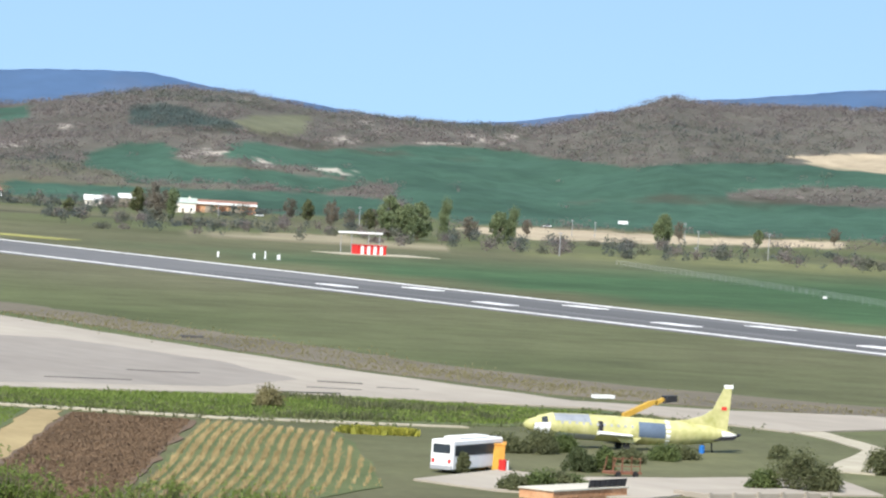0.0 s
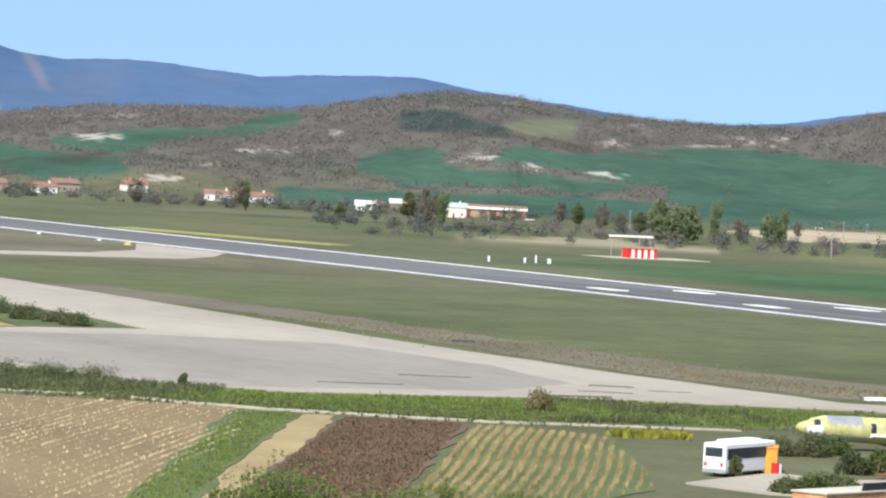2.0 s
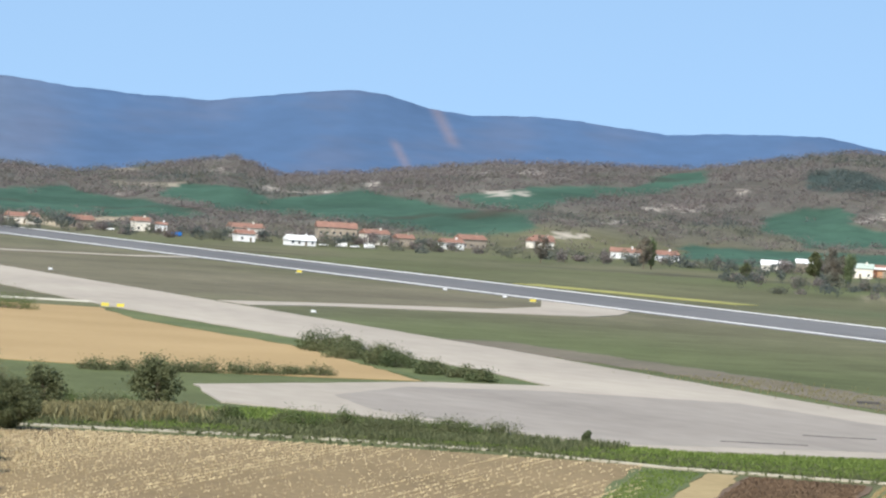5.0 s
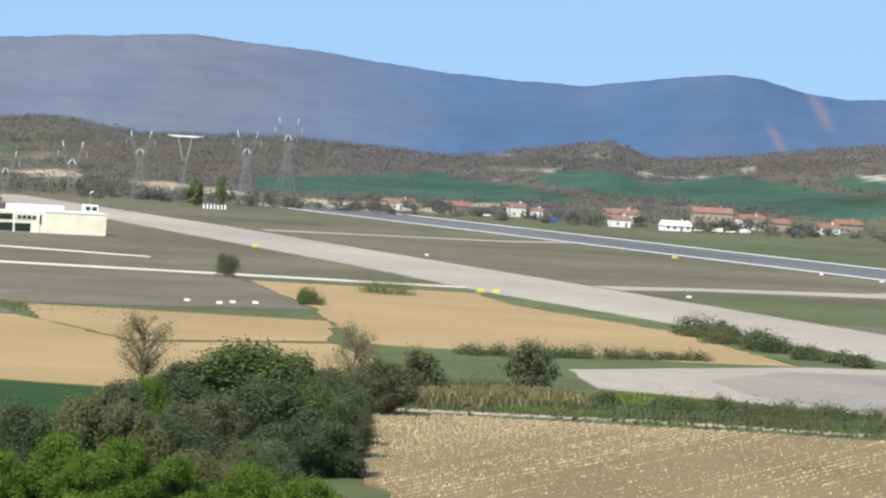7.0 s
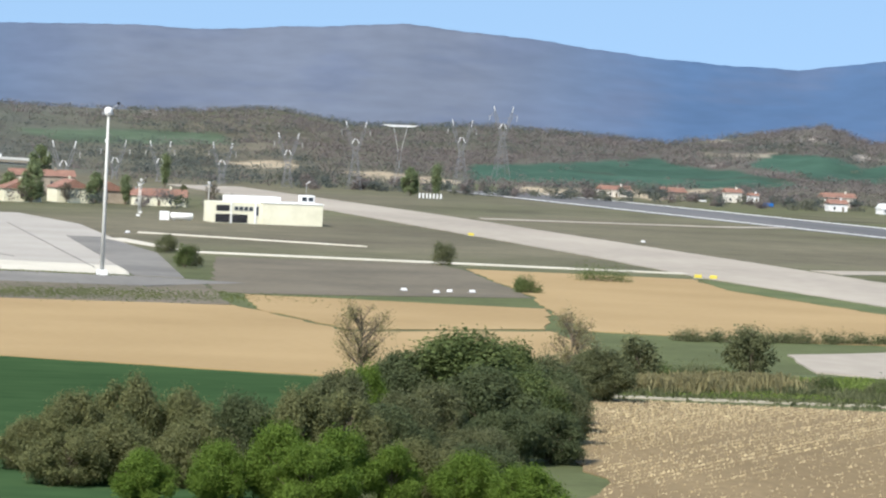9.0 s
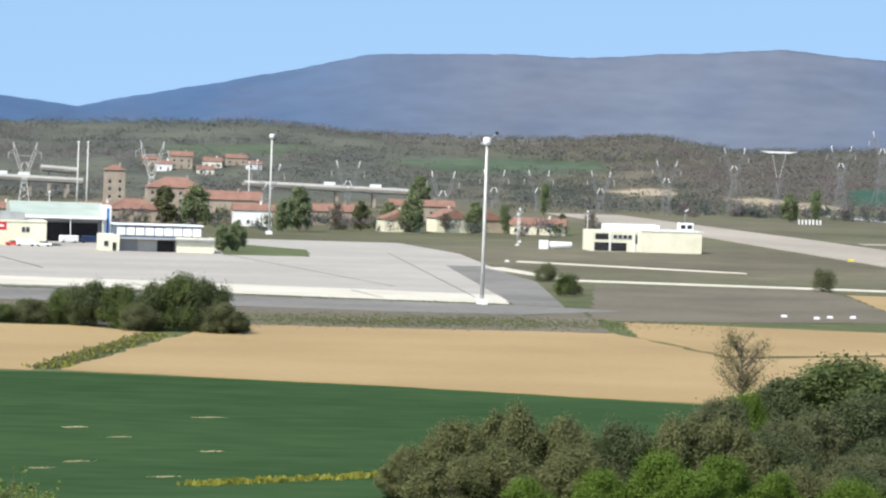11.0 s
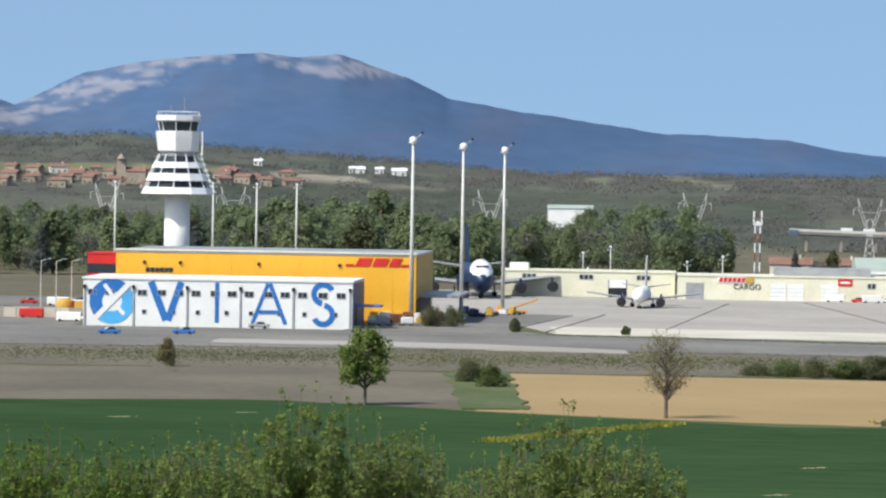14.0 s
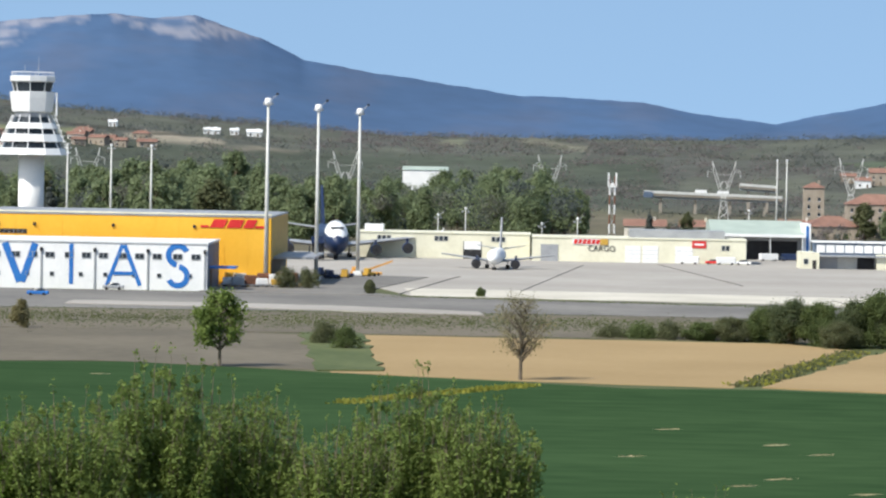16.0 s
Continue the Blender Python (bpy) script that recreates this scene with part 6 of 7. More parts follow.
g = thing("factory", "low hall with a pale green sheet roof", "factory", (-49, 1700, float(land_z(-49, 1700))))
part("wall", B(-9, 9, 0, 16, 0, 20.0), "white", g)
part("roof", prism(bmesh.new(), [(-9.3, -0.4, 20.0), (-9.3, 16.4, 20.0), (-9.3, 16.4, 20.4), (-9.3, 8, 21.4)], (18.6, 0, 0)), "green_roof", g)


# ---- far works: viaducts, pylons, masts, beacons ----
def viaduct(x0, z0, x1, z1, y, skew, end=True):
    """A slim deck that falls gently from one end to the other, on paired piers."""
    g = thing("viaduct", "grey concrete motorway viaduct on slim piers", "bridge", (x0, y, 0), skew)
    L = x1 - x0

    def run(a, b, ya, yb, up, low):
        pts = [(L * a, ya, z0 + (z1 - z0) * a + low), (L * b, ya, z0 + (z1 - z0) * b + low), (L * b, ya, z0 + (z1 - z0) * b + up), (L * a, ya, z0 + (z1 - z0) * a + up)]
        return prism(bmesh.new(), pts, (0, yb - ya, 0))
    part("deck", run(0, 1, -5, 5, -0.1, -1.3), "concrete", g)
    part("girder", run(0.02, 0.98, -3.4, 3.4, -1.3, -2.3), "grey", g)
    part("parapet", run(0, 1, -5.3, -5, 0.9, -0.3), "steel", g)
    if end:
        part("end_panel", run(0, 0.07, -5.5, -5.3, 0.4, -2.2), "slate", g, "slate blue end panel")
    n = max(2, int(L / 15))
    for k in range(n):
        x, top = L * (k + 0.5) / n, z0 + (z1 - z0) * (k + 0.5) / n
        for q in (-2.4, 2.4):
            part("pier", B(x - 0.6, x + 0.6, q - 0.6, q + 0.6, -6, top - 2.2), "concrete", g)
        part("pier_cap", B(x - 0.7, x + 0.7, -4, 4, top - 3.0, top - 2.3), "concrete", g)


viaduct(43.7, 10.4, 106.0, 8.8, 1900, 0)
viaduct(178.4, 10.1, 263.6, 8.1, 1900, 0, False)
viaduct(89.6, 13.8, 106.7, 12.8, 1960, 0, False)


def pylon_mesh():
    """A lattice tower, 30 m high: a tapering body, a narrow waist and two horns that open upwards."""
    bm = bmesh.new()

    def bar(p, q, r=0.11):
        rod(bm, p, q, r, n=4)
    for sx in (-1, 1):
        for sy in (-1, 1):
            bar((sx * 3.4, sy * 3.4, -4), (sx * 0.9, sy * 0.9, 15), 0.13)
            bar((sx * 0.9, sy * 0.9, 15), (sx * 4.3, sy * 0.35, 25), 0.12)
            bar((sx * 0.2, sy * 0.9, 16.2), (sx * 3.1, sy * 0.35, 25), 0.10)
            bar((sx * 4.3, sy * 0.35, 25), (sx * 4.9, 0, 30), 0.11)
            bar((sx * 3.1, sy * 0.35, 25), (sx * 4.9, 0, 30), 0.09)
        for k in range(5):
            z0, z1 = k * 3.0, k * 3.0 + 3.0
            a, b = 2.87 - z0 * 0.1316, 2.87 - z1 * 0.1316
            bar((sx * a, -a, z0), (-sx * b, -b, z1), 0.08)
            bar((sx * a, a, z0), (-sx * b, b, z1), 0.08)
            bar((sx * a, a, z0), (sx * b, -b, z1), 0.08)
        for k in range(5):
            f, f1 = k / 5, (k + 1) / 5
            bar((sx * (0.9 + 3.4 * f), 0, 15 + 10 * f), (sx * (0.2 + 2.9 * f1), 0, 16.2 + 8.8 * f1), 0.08)
        bar((sx * 3.7, 0, 25), (sx * 7.0, 0, 25.8), 0.09)
        bar((sx * 4.3, 0, 27), (sx * 7.0, 0, 25.8), 0.08)
    bar((-3.4, 0, 24.4), (3.4, 0, 24.4), 0.09)
    return bm


def pylons(spots, metal, label):
    """One tower built with its parts, then copied along the line."""
    first = None
    for x, y, top in spots:
        if first is not None:
            copy_thing(first, pose(x, y, top - 30, 0, 0, rnd.uniform(-12, 12)))
            continue
        first = thing("pylon", label, "pylon", (x, y, top - 30), group="power line")
        part("lattice", pylon_mesh(), metal, first)
        for q in (-1, 1):
            part("horn_tip", rod(bmesh.new(), (q * 4.4, 0, 27.2), (q * 4.9, 0, 30), 0.24, n=5), "white" if metal == "pylon" else metal, first)
            part("insulator", rod(bmesh.new(), (q * 6.8, 0, 25.6), (q * 6.8, 0, 23.2), 0.12, n=5), "steel", first)
            part("bridge_bar", rod(bmesh.new(), (q * 0.5, 0, 21.8), (q * 1.7, 0, 19.4), 0.22, n=5), "white" if metal == "pylon" else metal, first)
        part("waist_frame", B(-1.0, 1.0, -0.9, 0.9, 14.8, 15.3), metal, first)


pylons(((301, 1950, 18.9), (322.2, 1950, 19.3), (351.7, 1950, 19.8), (383, 1950, 25.7), (415.3, 1950, 32.5), (466.8, 1950, 35.2), (486.7, 1950, 42.6), (174.8, 1750, 19.8), (208.3, 1750, 22), (248.5, 1750, 18.9)),
       "pylon", "lattice power pylon greyed for haze, with white horns")
pylons(((73.6, 1750, 25.5), (126.2, 1750, 27.6), (-185.5, 1700, 26.6), (-80.8, 1690, 27), (1.3, 1750, 26.8), (-237, 1700, 27.5)), "steel", "pale galvanised lattice power pylon with two horns")
g = thing("portal_pylon", "broad portal pylon with a flat white cross beam", "pylon", (436.7, 1950, 0), group="power line")
top = 31.6
for s in (-1, 1):
    part("leg", rod(bmesh.new(), (s * 2.6, 0, -2), (s * 0.7, 0, 19), 0.10, n=5), "pylon", g)
    part("branch", rod(bmesh.new(), (s * 0.7, 0, 19), (s * 3.4, 0, top - 0.6), 0.12, n=5), "steel", g)
    part("brace", rod(bmesh.new(), (s * 2.2, 0, 3), (-s * 0.9, 0, 17), 0.09, n=4), "grey", g)
part("beam", prism(bmesh.new(), [(-9, -0.3, top), (-5, -0.3, top - 0.9), (5, -0.3, top - 0.9), (9, -0.3, top)], (0, 0.6, 0)), "white", g)
g = thing("radio_mast", "red and white banded telecom mast with antenna panels", "mast", (23.5, 1500, 0))
for q in (-0.9, 0.9):
    for k in range(6):
        part("pole_band", rod(bmesh.new(), (q, 0, k * 3.4), (q, 0, k * 3.4 + 3.4), 0.28, 0.28, 8), "rust" if k % 2 else "white", g)
    for k in range(7):
        part("brace", rod(bmesh.new(), (q, 0, k * 2.8), (-q, 0, k * 2.8 + 2.8), 0.09, n=4), "grey", g)
    for z in (16.5, 19.2):
        part("antenna", B(q * 1.5 - 0.3, q * 1.5 + 0.3, -0.5, 0.1, z, z + 2.4, bev=0.05), "white", g)
part("dish", rod(bmesh.new(), (0, -0.6, 17.2), (0, -0.3, 17.2), 0.9, 0.8, 14), "white", g)

g = thing("localizer_hut", "red and white chequered equipment hut", "hut", (674, 1199, 0))
for k in range(9):
    part("panel", B(k * 1.19, k * 1.19 + 1.19, 0, 4, 0, 3.0), "red" if k % 2 == 0 else "white", g)
part("roof", B(-0.2, 10.9, -0.2, 4.2, 3.0, 3.2), "red", g)
g = thing("antenna_array", "long white aerial array on thin posts", "antenna", (670.7, 1206, 0))
part("beam", B(0, 16.5, 0, 0.8, 6.6, 7.3, bev=0.1), "white", g)
for x in (1, 5, 11.5, 15.5):
    part("post", rod(bmesh.new(), (x, 0.4, 0), (x, 0.4, 6.6), 0.12, n=5), "grey", g)
sheet("hut_pad", [(664, 1190), (700, 1190), (700, 1212), (664, 1212)], 0.08, "dirt", "pale gravel pad round the hut", "pavement")


g = thing("field_fence", "grey wire fence on thin posts across a green field", "fence", (783, 1212, 0))
run = Vector((674 - 783, 910 - 1212, 0))
for k in range(46):
    p = run * (k / 45)
    part("post", rod(bmesh.new(), (p.x, p.y, 0), (p.x, p.y, 1.8), 0.05, n=5), "grey", g)
for z in (0.7, 1.3, 1.9):
    part("wire", rod(bmesh.new(), (0, 0, z), (run.x, run.y, z), 0.03, n=4), "steel", g)


def pole(x, y, h):
    g = thing("utility_pole", "slim pale concrete pole beside the road", "pole", (x, y, float(land_z(x, y))), group="utility poles")
    part("shaft", rod(bmesh.new(), (0, 0, 0), (0, 0, h), 0.18, 0.11, 7), "grey", g)
    part("cross_arm", B(-0.9, 0.9, -0.12, 0.12, h - 0.7, h - 0.45), "grey", g)


for x, y, h in ((977, 1400, 11), (815, 1300, 9), (1072, 1700, 8), (1085, 1700, 7.5), (908, 1750, 7), (908, 1350, 5), (1010, 1500, 9), (950, 1690, 9), (1150, 1720, 9)):
    pole(x, y, h)


def beacon(x, y, h, w=0.5, m="white", label="small white marker post in the grass", name="marker_post"):
    g = thing(name, label, "marker", (x, y, float(land_z(x, y))), group="markers")
    part("post", B(-w / 2, w / 2, -0.2, 0.2, 0, h, bev=0.04), m, g)
    part("foot", B(-w * 0.7, w * 0.7, -0.35, 0.35, 0, 0.15), "grey", g)


for x, h, w in ((571.5, 1.7, 0.6), (583.5, 1.6, 0.6), (587.2, 2.4, 0.35), (591.7, 1.5, 1.0)):
    beacon(x, 1100, h, w)
for x, y in ((276, 917), (279, 915), (467, 1330), (293, 1207), (467, 1125)):
    beacon(x, y, 0.9, 1.7, "sign_yellow", "low yellow taxiway sign board", "taxiway_sign")
for x, y in ((346, 1208), (336, 945), (472, 1208), (472, 1159), (188, 790), (179, 790), (184, 784), (193, 792), (175, 1107), (690, 960)):
    beacon(x, y, 0.6, 1.1, "white", "low white marker board in the grass", "marker_board")
for k in range(7):
    beacon(413 + k * 1.6, 1800, 2.2, 0.7, "white", "upright white approach light", "approach_light")


# ---- vehicles and ramp gear ----
def car(x, y, m, turn=0.0, van=False, z=0.0, group="parked vehicles"):
    kind = "van" if van else "car"
    g = thing(kind, "%s %s parked on the tarmac" % ({"white": "white", "red": "red", "navy": "dark blue", "grey": "grey", "blue": "blue", "boom": "yellow"}[m], kind), kind, (x, y, z), turn, group)
    L, Hh = (5.2, 2.1) if van else (4.3, 0.95)
    part("body", B(0, L, 0, 1.8, 0.3, Hh, bev=0.12), m, g)
    if not van:
        bm = bmesh.new()
        tube(bm, [((2.1, 0.9, 0.95), (1.5, 0, 0), (0, 0.85, 0)), ((2.2, 0.9, 1.45), (0.9, 0, 0), (0, 0.7, 0))], 8)
        part("cabin", bm, "glass", g)
    else:
        part("windscreen", B(L - 0.9, L + 0.03, 0.1, 1.7, 1.2, 1.9), "glass", g)
    for wx in (0.8, L - 0.9):
        for wy in (0.0, 1.65):
            part("wheel", rod(bmesh.new(), (wx, wy - 0.02, 0.32), (wx, wy + 0.17, 0.32), 0.32, n=10), "rubber", g)


for k, (x, y, m, v) in enumerate([(-134, 886, "white", True), (-131, 895, "white", False), (-145, 905, "red", True), (-150, 930, "grey", False), (-156, 940, "white", False), (-141, 960, "boom", True), (-152, 990, "white", True), (-160, 1000, "red", False), (-145, 1000, "grey", False), (-149, 1010, "white", False), (-139, 1004, "navy", False),
                                   (60, 1175, "white", True), (63, 1178, "navy", False), (66, 1180, "navy", True), (43, 1131, "red", False), (46, 1130, "white", True), (51, 1131, "white", False), (36, 1131, "white", True), (1203, 1862, "white", True),
                                   (670, 1880, "white", False), (678, 1880, "white", True), (686, 1882, "white", False), (694, 1884, "white", True), (612, 1930, "blue", True), (600, 2000, "white", False), (-116, 822, "blue", False), (-102, 828, "blue", False), (-91, 866, "grey", False), (1150, 1850, "white", False), (955, 1800, "white", False)]):
    car(x, y, m, rnd.uniform(-15, 15), v, float(land_z(x, y)))


for x in (67, 77, 215, 236):
    car(x, 1897, "white", 0, True, 10.3 - (x - 43.7) * 0.0257 if x < 110 else 10.0 - (x - 178.4) * 0.0235)


def dolly(x, y, load):
    g = thing("baggage_dolly", "loaded ramp dolly beside the cargo hangar", "trolley", (x, y, 0), rnd.uniform(-40, 40), "ramp dollies")
    part("deck", B(0, 3.0, 0, 1.6, 0.5, 0.7), "grey", g)
    part("load", B(0.2, 2.8, 0.1, 1.5, 0.7, 0.7 + rnd.uniform(1.0, 2.4), bev=0.15), load, g)
    part("drawbar", rod(bmesh.new(), (3, 0.8, 0.55), (4.2, 0.8, 0.4), 0.05, n=5), "boom", g)
    for wx in (0.5, 2.5):
        for wy in (0.1, 1.4):
            part("wheel", rod(bmesh.new(), (wx, wy, 0.28), (wx, wy + 0.15, 0.28), 0.28, n=8), "rubber", g)


for k in range(24):
    dolly(-69 + (k % 6) * 2.6 + rnd.uniform(-0.5, 0.5), 893 + (k // 6) * 5 + rnd.uniform(-1, 1), ("white", "steel", "boom", "white", "rust", "grey")[(k * 5 + k // 6) % 6])
for x, y, m in ((-45, 962, "boom"), (-41, 975, "boom"), (-47, 968, "navy"), (-49, 955, "navy"), (-44, 985, "orange"), (-52, 975, "navy"), (-50, 960, "dark")):
    g = thing("ramp_tug", "compact airport tug beside the masts", "tug", (x, y, 0), rnd.uniform(0, 90), "ramp tugs")
    part("chassis", B(0, 3.2, 0, 1.7, 0.4, 1.1, bev=0.12), m, g)
    part("cab", B(0.4, 1.5, 0.1, 1.6, 1.1, 2.1, bev=0.1), m, g)
    for wx in (0.6, 2.6):
        for wy in (-0.05, 1.5):
            part("wheel", rod(bmesh.new(), (wx, wy, 0.4), (wx, wy + 0.25, 0.4), 0.4, n=8), "rubber", g)
g = thing("belt_loader", "orange belt loader with raised conveyor", "loader", (-42, 984, 0))
part("chassis", B(0, 4, 0, 1.8, 0.4, 1.0, bev=0.1), "orange", g)
part("conveyor", prism(bmesh.new(), [(0, 0.4, 1.0), (6.4, 0.4, 3.4), (6.4, 0.4, 3.8), (0, 0.4, 1.5)], (0, 1.0, 0)), "orange", g)
for wx in (0.7, 3.2):
    part("wheel", rod(bmesh.new(), (wx, -0.1, 0.4), (wx, 0.2, 0.4), 0.4, n=8), "rubber", g)
# guessed loader-like box, added for an unclear dark shape by the nose
g = thing("added_dark_box", "tall dark box added beside the jet's nose", "loader", (-61, 1098, 0))
part("platform", B(0, 3.2, 0, 8, 4.6, 5.0), "navy", g)
part("tower_frame", B(0.2, 3.0, 1, 7, 0.4, 4.6), "dark", g)
part("guard", B(0, 3.2, 0, 0.2, 5.0, 6.4), "navy", g)

# ---- rows, straw, weeds and woods ----
def tufts(name, label, spots, tall, wide, material, seed, category="grass", blades=3):
    """One piece of uncountable growth: upright blades at the given spots."""
    rs = np.random.RandomState(seed)
    p = np.repeat(np.asarray(spots, float), blades, 0)
    n = len(p)
    p[:, :2] += rs.normal(size=(n, 2)) * wide
    a = rs.uniform(0, math.tau, n)
    d = np.stack([np.cos(a), np.sin(a), 0 * a], -1) * (wide * rs.uniform(0.4, 1.0, n))[:, None]
    up = np.stack([rs.normal(size=n) * 0.3, rs.normal(size=n) * 0.3, np.ones(n)], -1) * (tall * rs.uniform(0.4, 1.3, n))[:, None]
    quad = np.stack([p - d, p + d, p + d * 0.5 + up, p - d * 0.5 + up], 1).reshape(-1, 3)
    me = bpy.data.meshes.new(name)
    me.vertices.add(n * 4)
    me.vertices.foreach_set("co", quad.ravel())
    me.loops.add(n * 4)
    me.polygons.add(n)
    me.loops.foreach_set("vertex_index", np.arange(n * 4))
    me.polygons.foreach_set("loop_start", np.arange(n) * 4)
    me.update(calc_edges=True)
    me.materials.append(M[material])
    return tagged(new(name, me), label, category, kind="stuff")


def within(pts, n, seed, z=0.0):
    rs = np.random.RandomState(seed)
    q = np.array(pts, float)
    p = rs.uniform(q.min(0), q.max(0), (n * 4, 2))
    hit = np.zeros(len(p), bool)
    for (x0, y0), (x1, y1) in zip(q, np.roll(q, -1, 0)):
        hit ^= ((y0 > p[:, 1]) != (y1 > p[:, 1])) & (p[:, 0] < (x1 - x0) * (p[:, 1] - y0) / (y1 - y0 + 1e-9) + x0)
    p = p[hit][:n]
    return np.concatenate([p, np.full((len(p), 1), z)], 1)


def strip(a, b, half, n, seed):
    rs = np.random.RandomState(seed)
    t = rs.uniform(0, 1, (n, 1))
    p = np.array(a, float) * (1 - t) + np.array(b, float) * t + rs.normal(size=(n, 2)) * half
    return np.concatenate([p, np.zeros((n, 1))], 1)


CORN = [(227, 437), (235, 421), (216, 379), (206, 357), (184, 338), (168, 338), (188, 372)]
d = np.array([39.0, 66.0]) / math.hypot(39, 66)
across = np.array([d[1], -d[0]])
spots = within(CORN, 30000, 3, 0.06)
off = (spots[:, :2] - np.array([188, 372])) @ across
spots = spots[np.random.RandomState(13).uniform(size=len(spots)) < np.clip(1.15 - off / 26 + 0.35 * wave(spots[:, 0], spots[:, 1], 0.08, 14), 0.05, 1)]
off = (spots[:, :2] - np.array([188, 372])) @ across
spots = spots[np.abs(((off + 0.25 * np.sin(spots[:, 1] * 0.08)) / 1.25) % 1 - 0.5) < 0.17]
tufts("corn_stubble", "pale rows of cut corn stalks", spots, 0.4, 0.06, "tan", 4, "crop", 3)
FIELD = [(134, 488), (182, 473), (206, 459), (189, 420), (141, 337), (92, 337), (104, 370), (108, 407), (117, 424), (117, 439)]
spots = within(FIELD, 260000, 5, 0.05)
off = (spots[:, :2] - np.array([130.5, 395.6])) @ np.array([0.834, -0.552]) + 0.2 * np.sin(spots[:, 1] * 0.05)
bold = np.random.RandomState(44).uniform(size=len(spots)) < np.clip(0.45 + 0.6 * wave(off * 0.3, off * 0, 1.0, 46) + 0.25 * wave(spots[:, 0], spots[:, 1], 0.05, 47), 0.06, 1)
tufts("straw", "loose straw in long rows over a stubble field", spots[(np.abs((off / 1.35) % 1 - 0.5) < 0.11) & bold], 0.27, 0.07, "straw", 6, "straw", 2)
tufts("weeds", "green weeds growing through stubble", spots[wave(spots[:, 0], spots[:, 1], 0.12, 91) + 0.012 * (spots[:, 1] - 470) > 0.95], 0.25, 0.12, "verge", 7, "weeds", 1)
PLOUGH = [(214, 446), (225, 438), (187, 373), (166, 338), (152, 338), (181, 389)]
spots = within(PLOUGH, 16000, 8, 0.08)
tufts("clods", "turned clods in a ploughed field", spots, 0.22, 0.20, "plough", 9, "soil", 2)
verge_spots = np.concatenate([strip((137, 505), (190, 488), 5, 3000, 10), strip((190, 488), (232, 455), 5, 3000, 11), strip((232, 455), (300, 458), 7, 3000, 12)])
tufts("verge_growth", "rough green weeds along the farm track", verge_spots, 0.35, 0.25, "leaf_olive", 14, "weeds", 3)
STRIP = [(203, 452), (209, 449), (185, 407), (147, 338), (141, 338)]
tufts("strip_grass", "fresh grass on a strip between fields", within(STRIP, 9000, 53, 0.07), 0.3, 0.1, "leaf_young", 54, "grass", 2)
VERGE = [(137, 497), (173, 492), (196, 481), (209, 462), (232, 447), (270, 442), (300, 466), (273, 484), (226, 485), (207, 503), (188, 545), (142, 523)]
spots = within(VERGE, 26000, 48, 0.05)
mood = wave(spots[:, 0], spots[:, 1], 0.06, 49)
tufts("verge_growth", "tall green weeds between track and taxiway", spots[mood > 0.1], 0.75, 0.13, "leaf_olive", 50, "weeds", 2)
tufts("verge_growth", "short fresh grass between track and taxiway", spots[mood < 0.3], 0.4, 0.13, "leaf_young", 51, "weeds", 2)
tufts("dry_weeds", "brown dry weeds beside the taxiway", np.concatenate([strip((322, 560), (330, 500), 6, 1200, 15), strip((326, 700), (326, 560), 7, 1400, 16), strip((340, 490), (400, 455), 5, 700, 17)]), 0.35, 0.06, "leaf_bare", 19, "weeds", 6)
tufts("reeds", "reddish dry reeds by the field track", strip((146, 505), (166, 520), 3, 2500, 20), 1.6, 0.2, "leaf_bare", 21, "reeds", 3)
tufts("ditch_flowers", "yellow flowering weeds along a ditch", np.concatenate([strip((27, 560), (49, 660), 1.0, 520, 22), strip((-24, 508), (-2, 552), 0.9, 700, 23), strip((32, 380), (52, 395), 0.7, 320, 24)]), 0.4, 0.25, "flower", 25, "flowers", 3)
tufts("ditch_weeds", "green weeds along a ditch", strip((27, 560), (49, 660), 1.1, 1300, 36), 0.4, 0.2, "leaf_olive", 37, "weeds", 3)
tufts("broom_bush", "bright yellow flowering broom", strip((239, 425), (246, 423), 0.7, 420, 26), 0.7, 0.3, "flower", 27, "bush", 4)
tufts("road_weeds", "rough weeds along the perimeter road", np.concatenate([strip((-120, 735), (40, 745), 16, 9000, 28), strip((-28, 858), (128, 816), 2.0, 3500, 29), strip((60, 720), (130, 740), 12, 5000, 30)]), 0.22, 0.13, "verge", 32, "weeds", 4)
tufts("crop_gaps", "straw-coloured bare marks in the green crop", np.concatenate([strip((x, y), (x + 2.2, y + 1.5), 0.3, 70, 60 + k) for k, (x, y) in enumerate(((18, 395), (28, 437), (29, 388), (13, 472), (22, 404), (36, 420), (8, 430), (24, 450), (40, 470), (-60, 560), (-75, 545)))]), 0.10, 0.16, "straw", 33, "straw", 2)


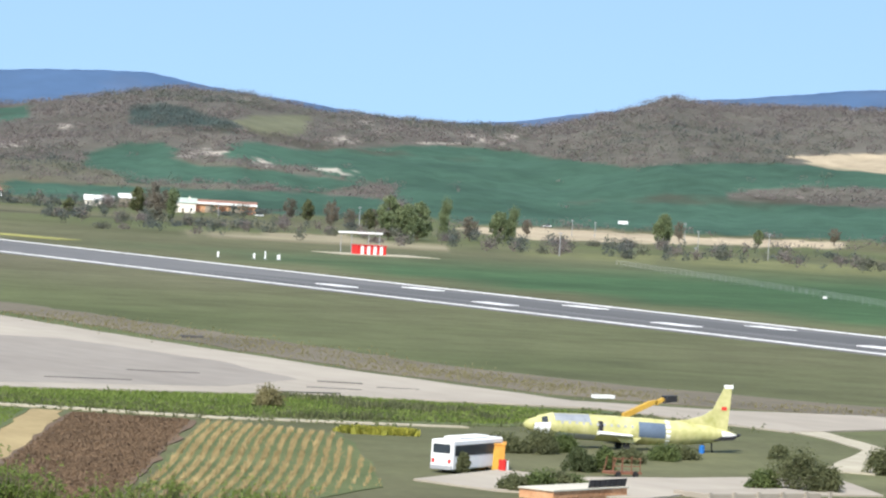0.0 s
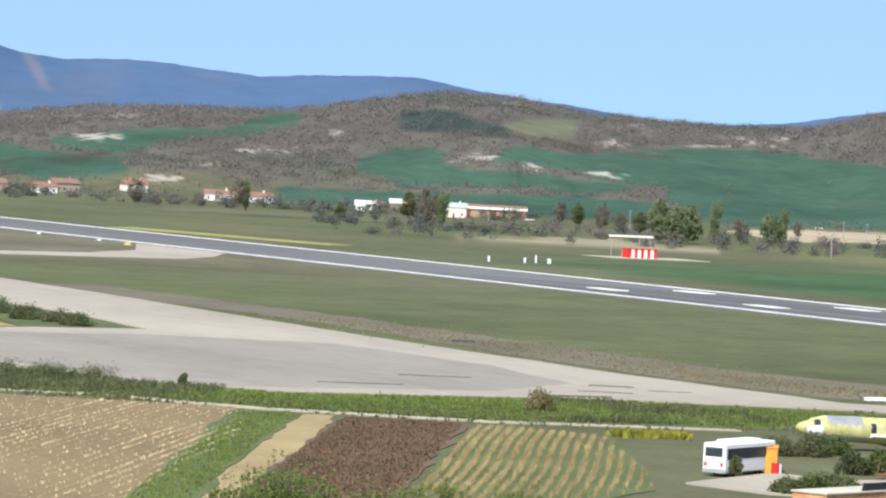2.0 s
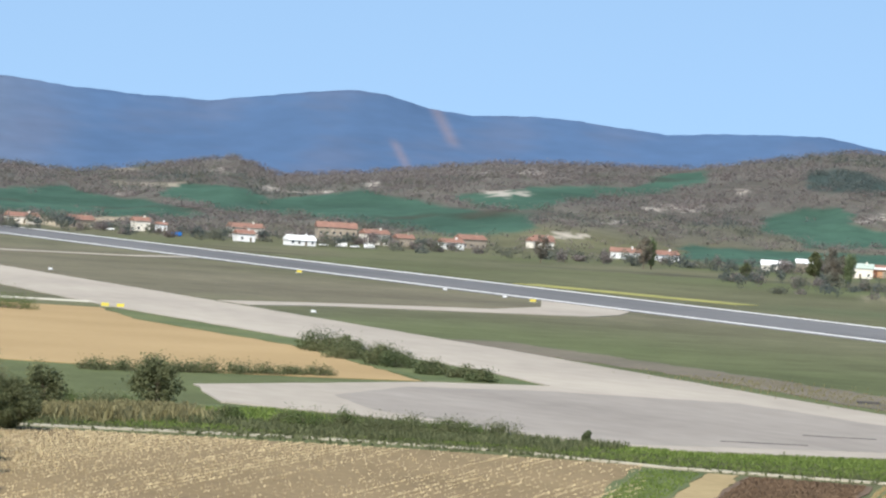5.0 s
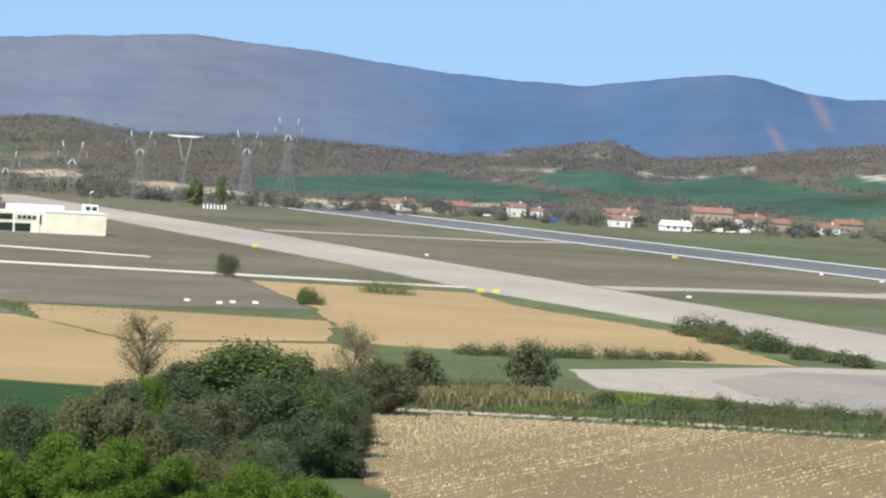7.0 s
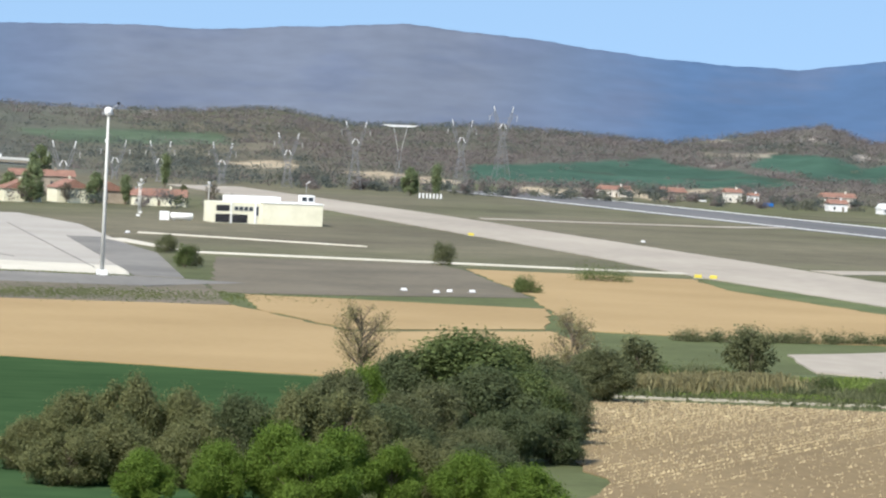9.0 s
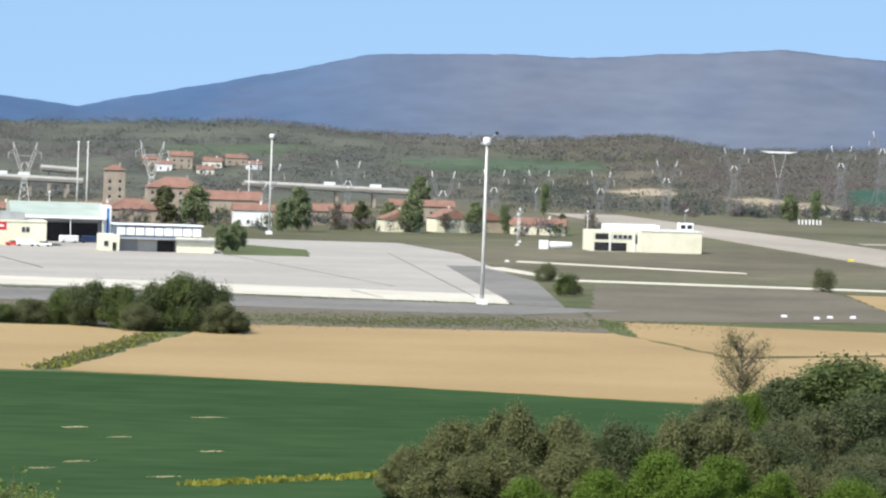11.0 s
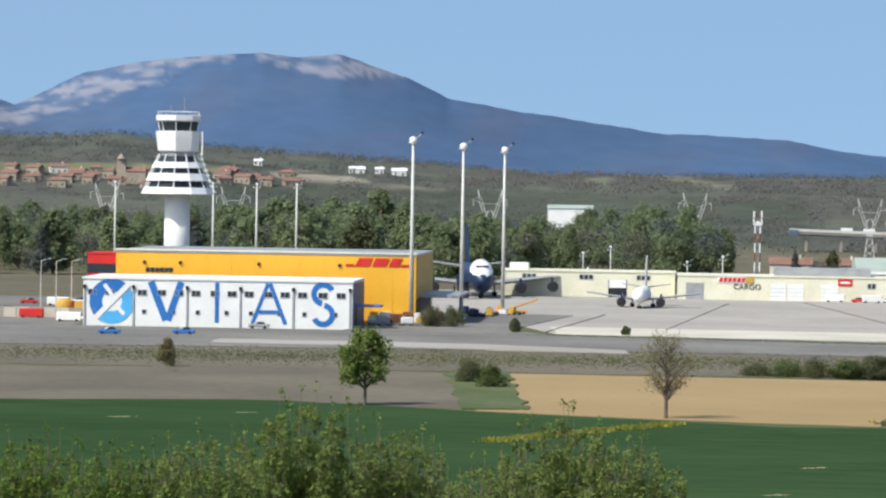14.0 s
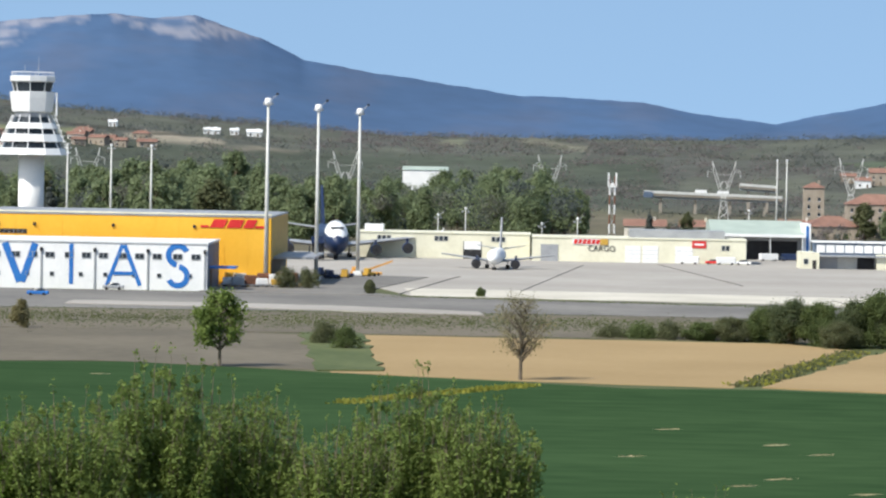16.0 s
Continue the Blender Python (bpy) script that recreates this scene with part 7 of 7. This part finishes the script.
def slope_woods():
    """Bare woodland, dark copses and hedges on the slopes, too far off and too many to count."""
    rs = np.random.RandomState(77)
    n = 60000
    deg = rs.uniform(-38, 11, n)
    foot = along(FOOT, deg)
    r = foot - 60 + (RIDGE + 70 - foot) * rs.uniform(0, 1, n)
    x, y = -r * np.sin(np.radians(deg)), r * np.cos(np.radians(deg))
    z = land_z(x, y)
    s = np.clip((r - foot) / (RIDGE - foot), 0, 1)
    el = np.degrees(np.arctan2(z - EYE, r))
    thick = np.clip(s * 3 - 0.15 + 0.9 * wave(x, y, 0.006, 13), 0, 1) * np.where(deg > -9, 0.30, 0.62) + 0.04
    gap = np.clip((deg + 10) / 2, 0, 1) * np.clip(wave(deg * 1.1, s * 9.0, 1.3, 52) * 3, 0, 1)
    thick = thick * (1 - 0.93 * gap)
    thick = np.maximum(thick, np.clip((s - 0.93) * 10, 0, 1) * 0.6)
    pine = np.zeros(n, bool)
    for c, soft, pts in PATCHES:
        a = inside(deg + 0.06 * wave(x, y, 0.03, 22), el + 0.012 * wave(x, y, 0.05, 23), pts, 0.01) > 0.5
        if c == PINE:
            pine |= a
        elif c == SCRUB:
            thick[a] = 0.55
        elif c[1] > 0.08:
            thick[a] = 0.004
    thick[pine] = 0.8
    hedge = np.abs((wave(x, y, 0.0075, 45) * 3.0) % 1 - 0.5) < 0.035
    thick = np.where(hedge & (thick > 0.01), np.maximum(thick, 0.5), thick)
    ok = rs.uniform(size=n) < thick
    x, y, z, deg, pine = x[ok], y[ok], z[ok], deg[ok], pine[ok]
    mood = wave(x, y, 0.012, 84) + 0.5 * rs.normal(size=len(x)) + np.clip((deg + 16) / 6, 0, 1) * 0.75
    tone = np.where(pine | (mood > 1.05), 1, np.where(mood > 0.55, 2, 0))
    w = rs.uniform(2.0, 4.6, len(x)) * np.where(tone == 1, 1.15, 1.0)
    for k, (m, label) in enumerate((("scrub_a", "bare grey-brown woodland on far slopes"), ("scrub_b", "dark evergreen copses on far slopes"), ("scrub_c", "olive budding woodland on far slopes"))):
        q = tone == k
        blobs = [((a, b, c + 0.45 * d), (1.4 * d, 1.1 * d, 0.6 * d)) for a, b, c, d in zip(x[q], y[q], z[q], w[q])]
        tagged(new("far_woods", leaf_cloud("far_woods", blobs, 26 * len(blobs), 0.52, m, 78 + k, 1.5)), label, "woods", kind="stuff")


slope_woods()
rs = np.random.RandomState(88)
blobs = []
for k in range(340):
    x, y, f = rs.uniform(-275, 10), rs.uniform(1330, 1620), rs.uniform(0.15, 0.72)
    blobs.append(((x, y, float(land_z(x, y)) + f * max(6, tree_top(x, y))), (rs.uniform(4, 8),) * 2 + (rs.uniform(3, 5.5),)))
for k, (m, share) in enumerate((("leaf_wood", blobs[:110] + blobs[260:]), ("scrub_c", blobs[110:190]), ("scrub_b", blobs[190:260]))):
    tagged(new("woodland", leaf_cloud("woodland", share, 40000, 0.45, m, 89 + k)), "dense mixed woodland behind the hangars", "woods", kind="stuff")
blobs = [((rs.uniform(40, 265), rs.uniform(1385, 1500), rs.uniform(0.5, 4.5)), (rs.uniform(1.5, 3.6),) * 2 + (rs.uniform(1.5, 3.2),)) for k in range(150)]
for k, (m, share) in enumerate((("scrub_b", blobs[:60]), ("scrub_a", blobs[60:110]), ("leaf_dark", blobs[110:]))):
    tagged(new("garden_trees", leaf_cloud("garden_trees", share, 9000, 0.32, m, 96 + k)), "garden trees and hedges among the houses", "trees", kind="stuff")
blobs = []
for k in range(260):
    a, r = math.radians(rs.uniform(-28, -11)), rs.uniform(1960, 2120)
    blobs.append(((-r * math.sin(a), r * math.cos(a), rs.uniform(0.5, 4.5)), (rs.uniform(2, 5),) * 2 + (rs.uniform(1.5, 4.2),)))
for k, (m, share) in enumerate((("scrub_b", blobs[:80]), ("scrub_a", blobs[80:130]), ("scrub_c", blobs[130:]))):
    tagged(new("village_trees", leaf_cloud("village_trees", share, 16000, 0.45, m, 102 + k)), "trees and hedges round the far village", "trees", kind="stuff")
blobs = []
for k in range(190):
    a, r = math.radians(rs.uniform(-38, -25)), rs.uniform(1540, 1780)
    blobs.append(((-r * math.sin(a), r * math.cos(a), rs.uniform(0.5, 4.5)), (rs.uniform(1.5, 4),) * 2 + (rs.uniform(1.5, 4.0),)))
for k, (m, share) in enumerate((("scrub_b", blobs[:80]), ("scrub_a", blobs[80:140]), ("scrub_c", blobs[140:]))):
    tagged(new("village_trees", leaf_cloud("village_trees", share, 10000, 0.38, m, 112 + k)), "trees and hedges between farmhouses", "trees", kind="stuff")
# joints in the apron concrete
for (x0, y0), (x1, y1) in (((88, 1230), (118, 900)), ((150, 1160), (128, 850)), ((10, 1100), (-5, 900)), ((60, 880), (62, 845)), ((105, 870), (107, 835)), ((-30, 870), (-20, 990)), ((30, 1120), (45, 960))):
    n = np.array([y0 - y1, x1 - x0]) / math.hypot(x1 - x0, y1 - y0) * 0.17
    sheet("apron_joint", [(x0 - n[0], y0 - n[1]), (x0 + n[0], y0 + n[1]), (x1 + n[0], y1 + n[1]), (x1 - n[0], y1 - n[1])], 0.16, "tarmac", "dark bitumen joint in the apron", "joint")
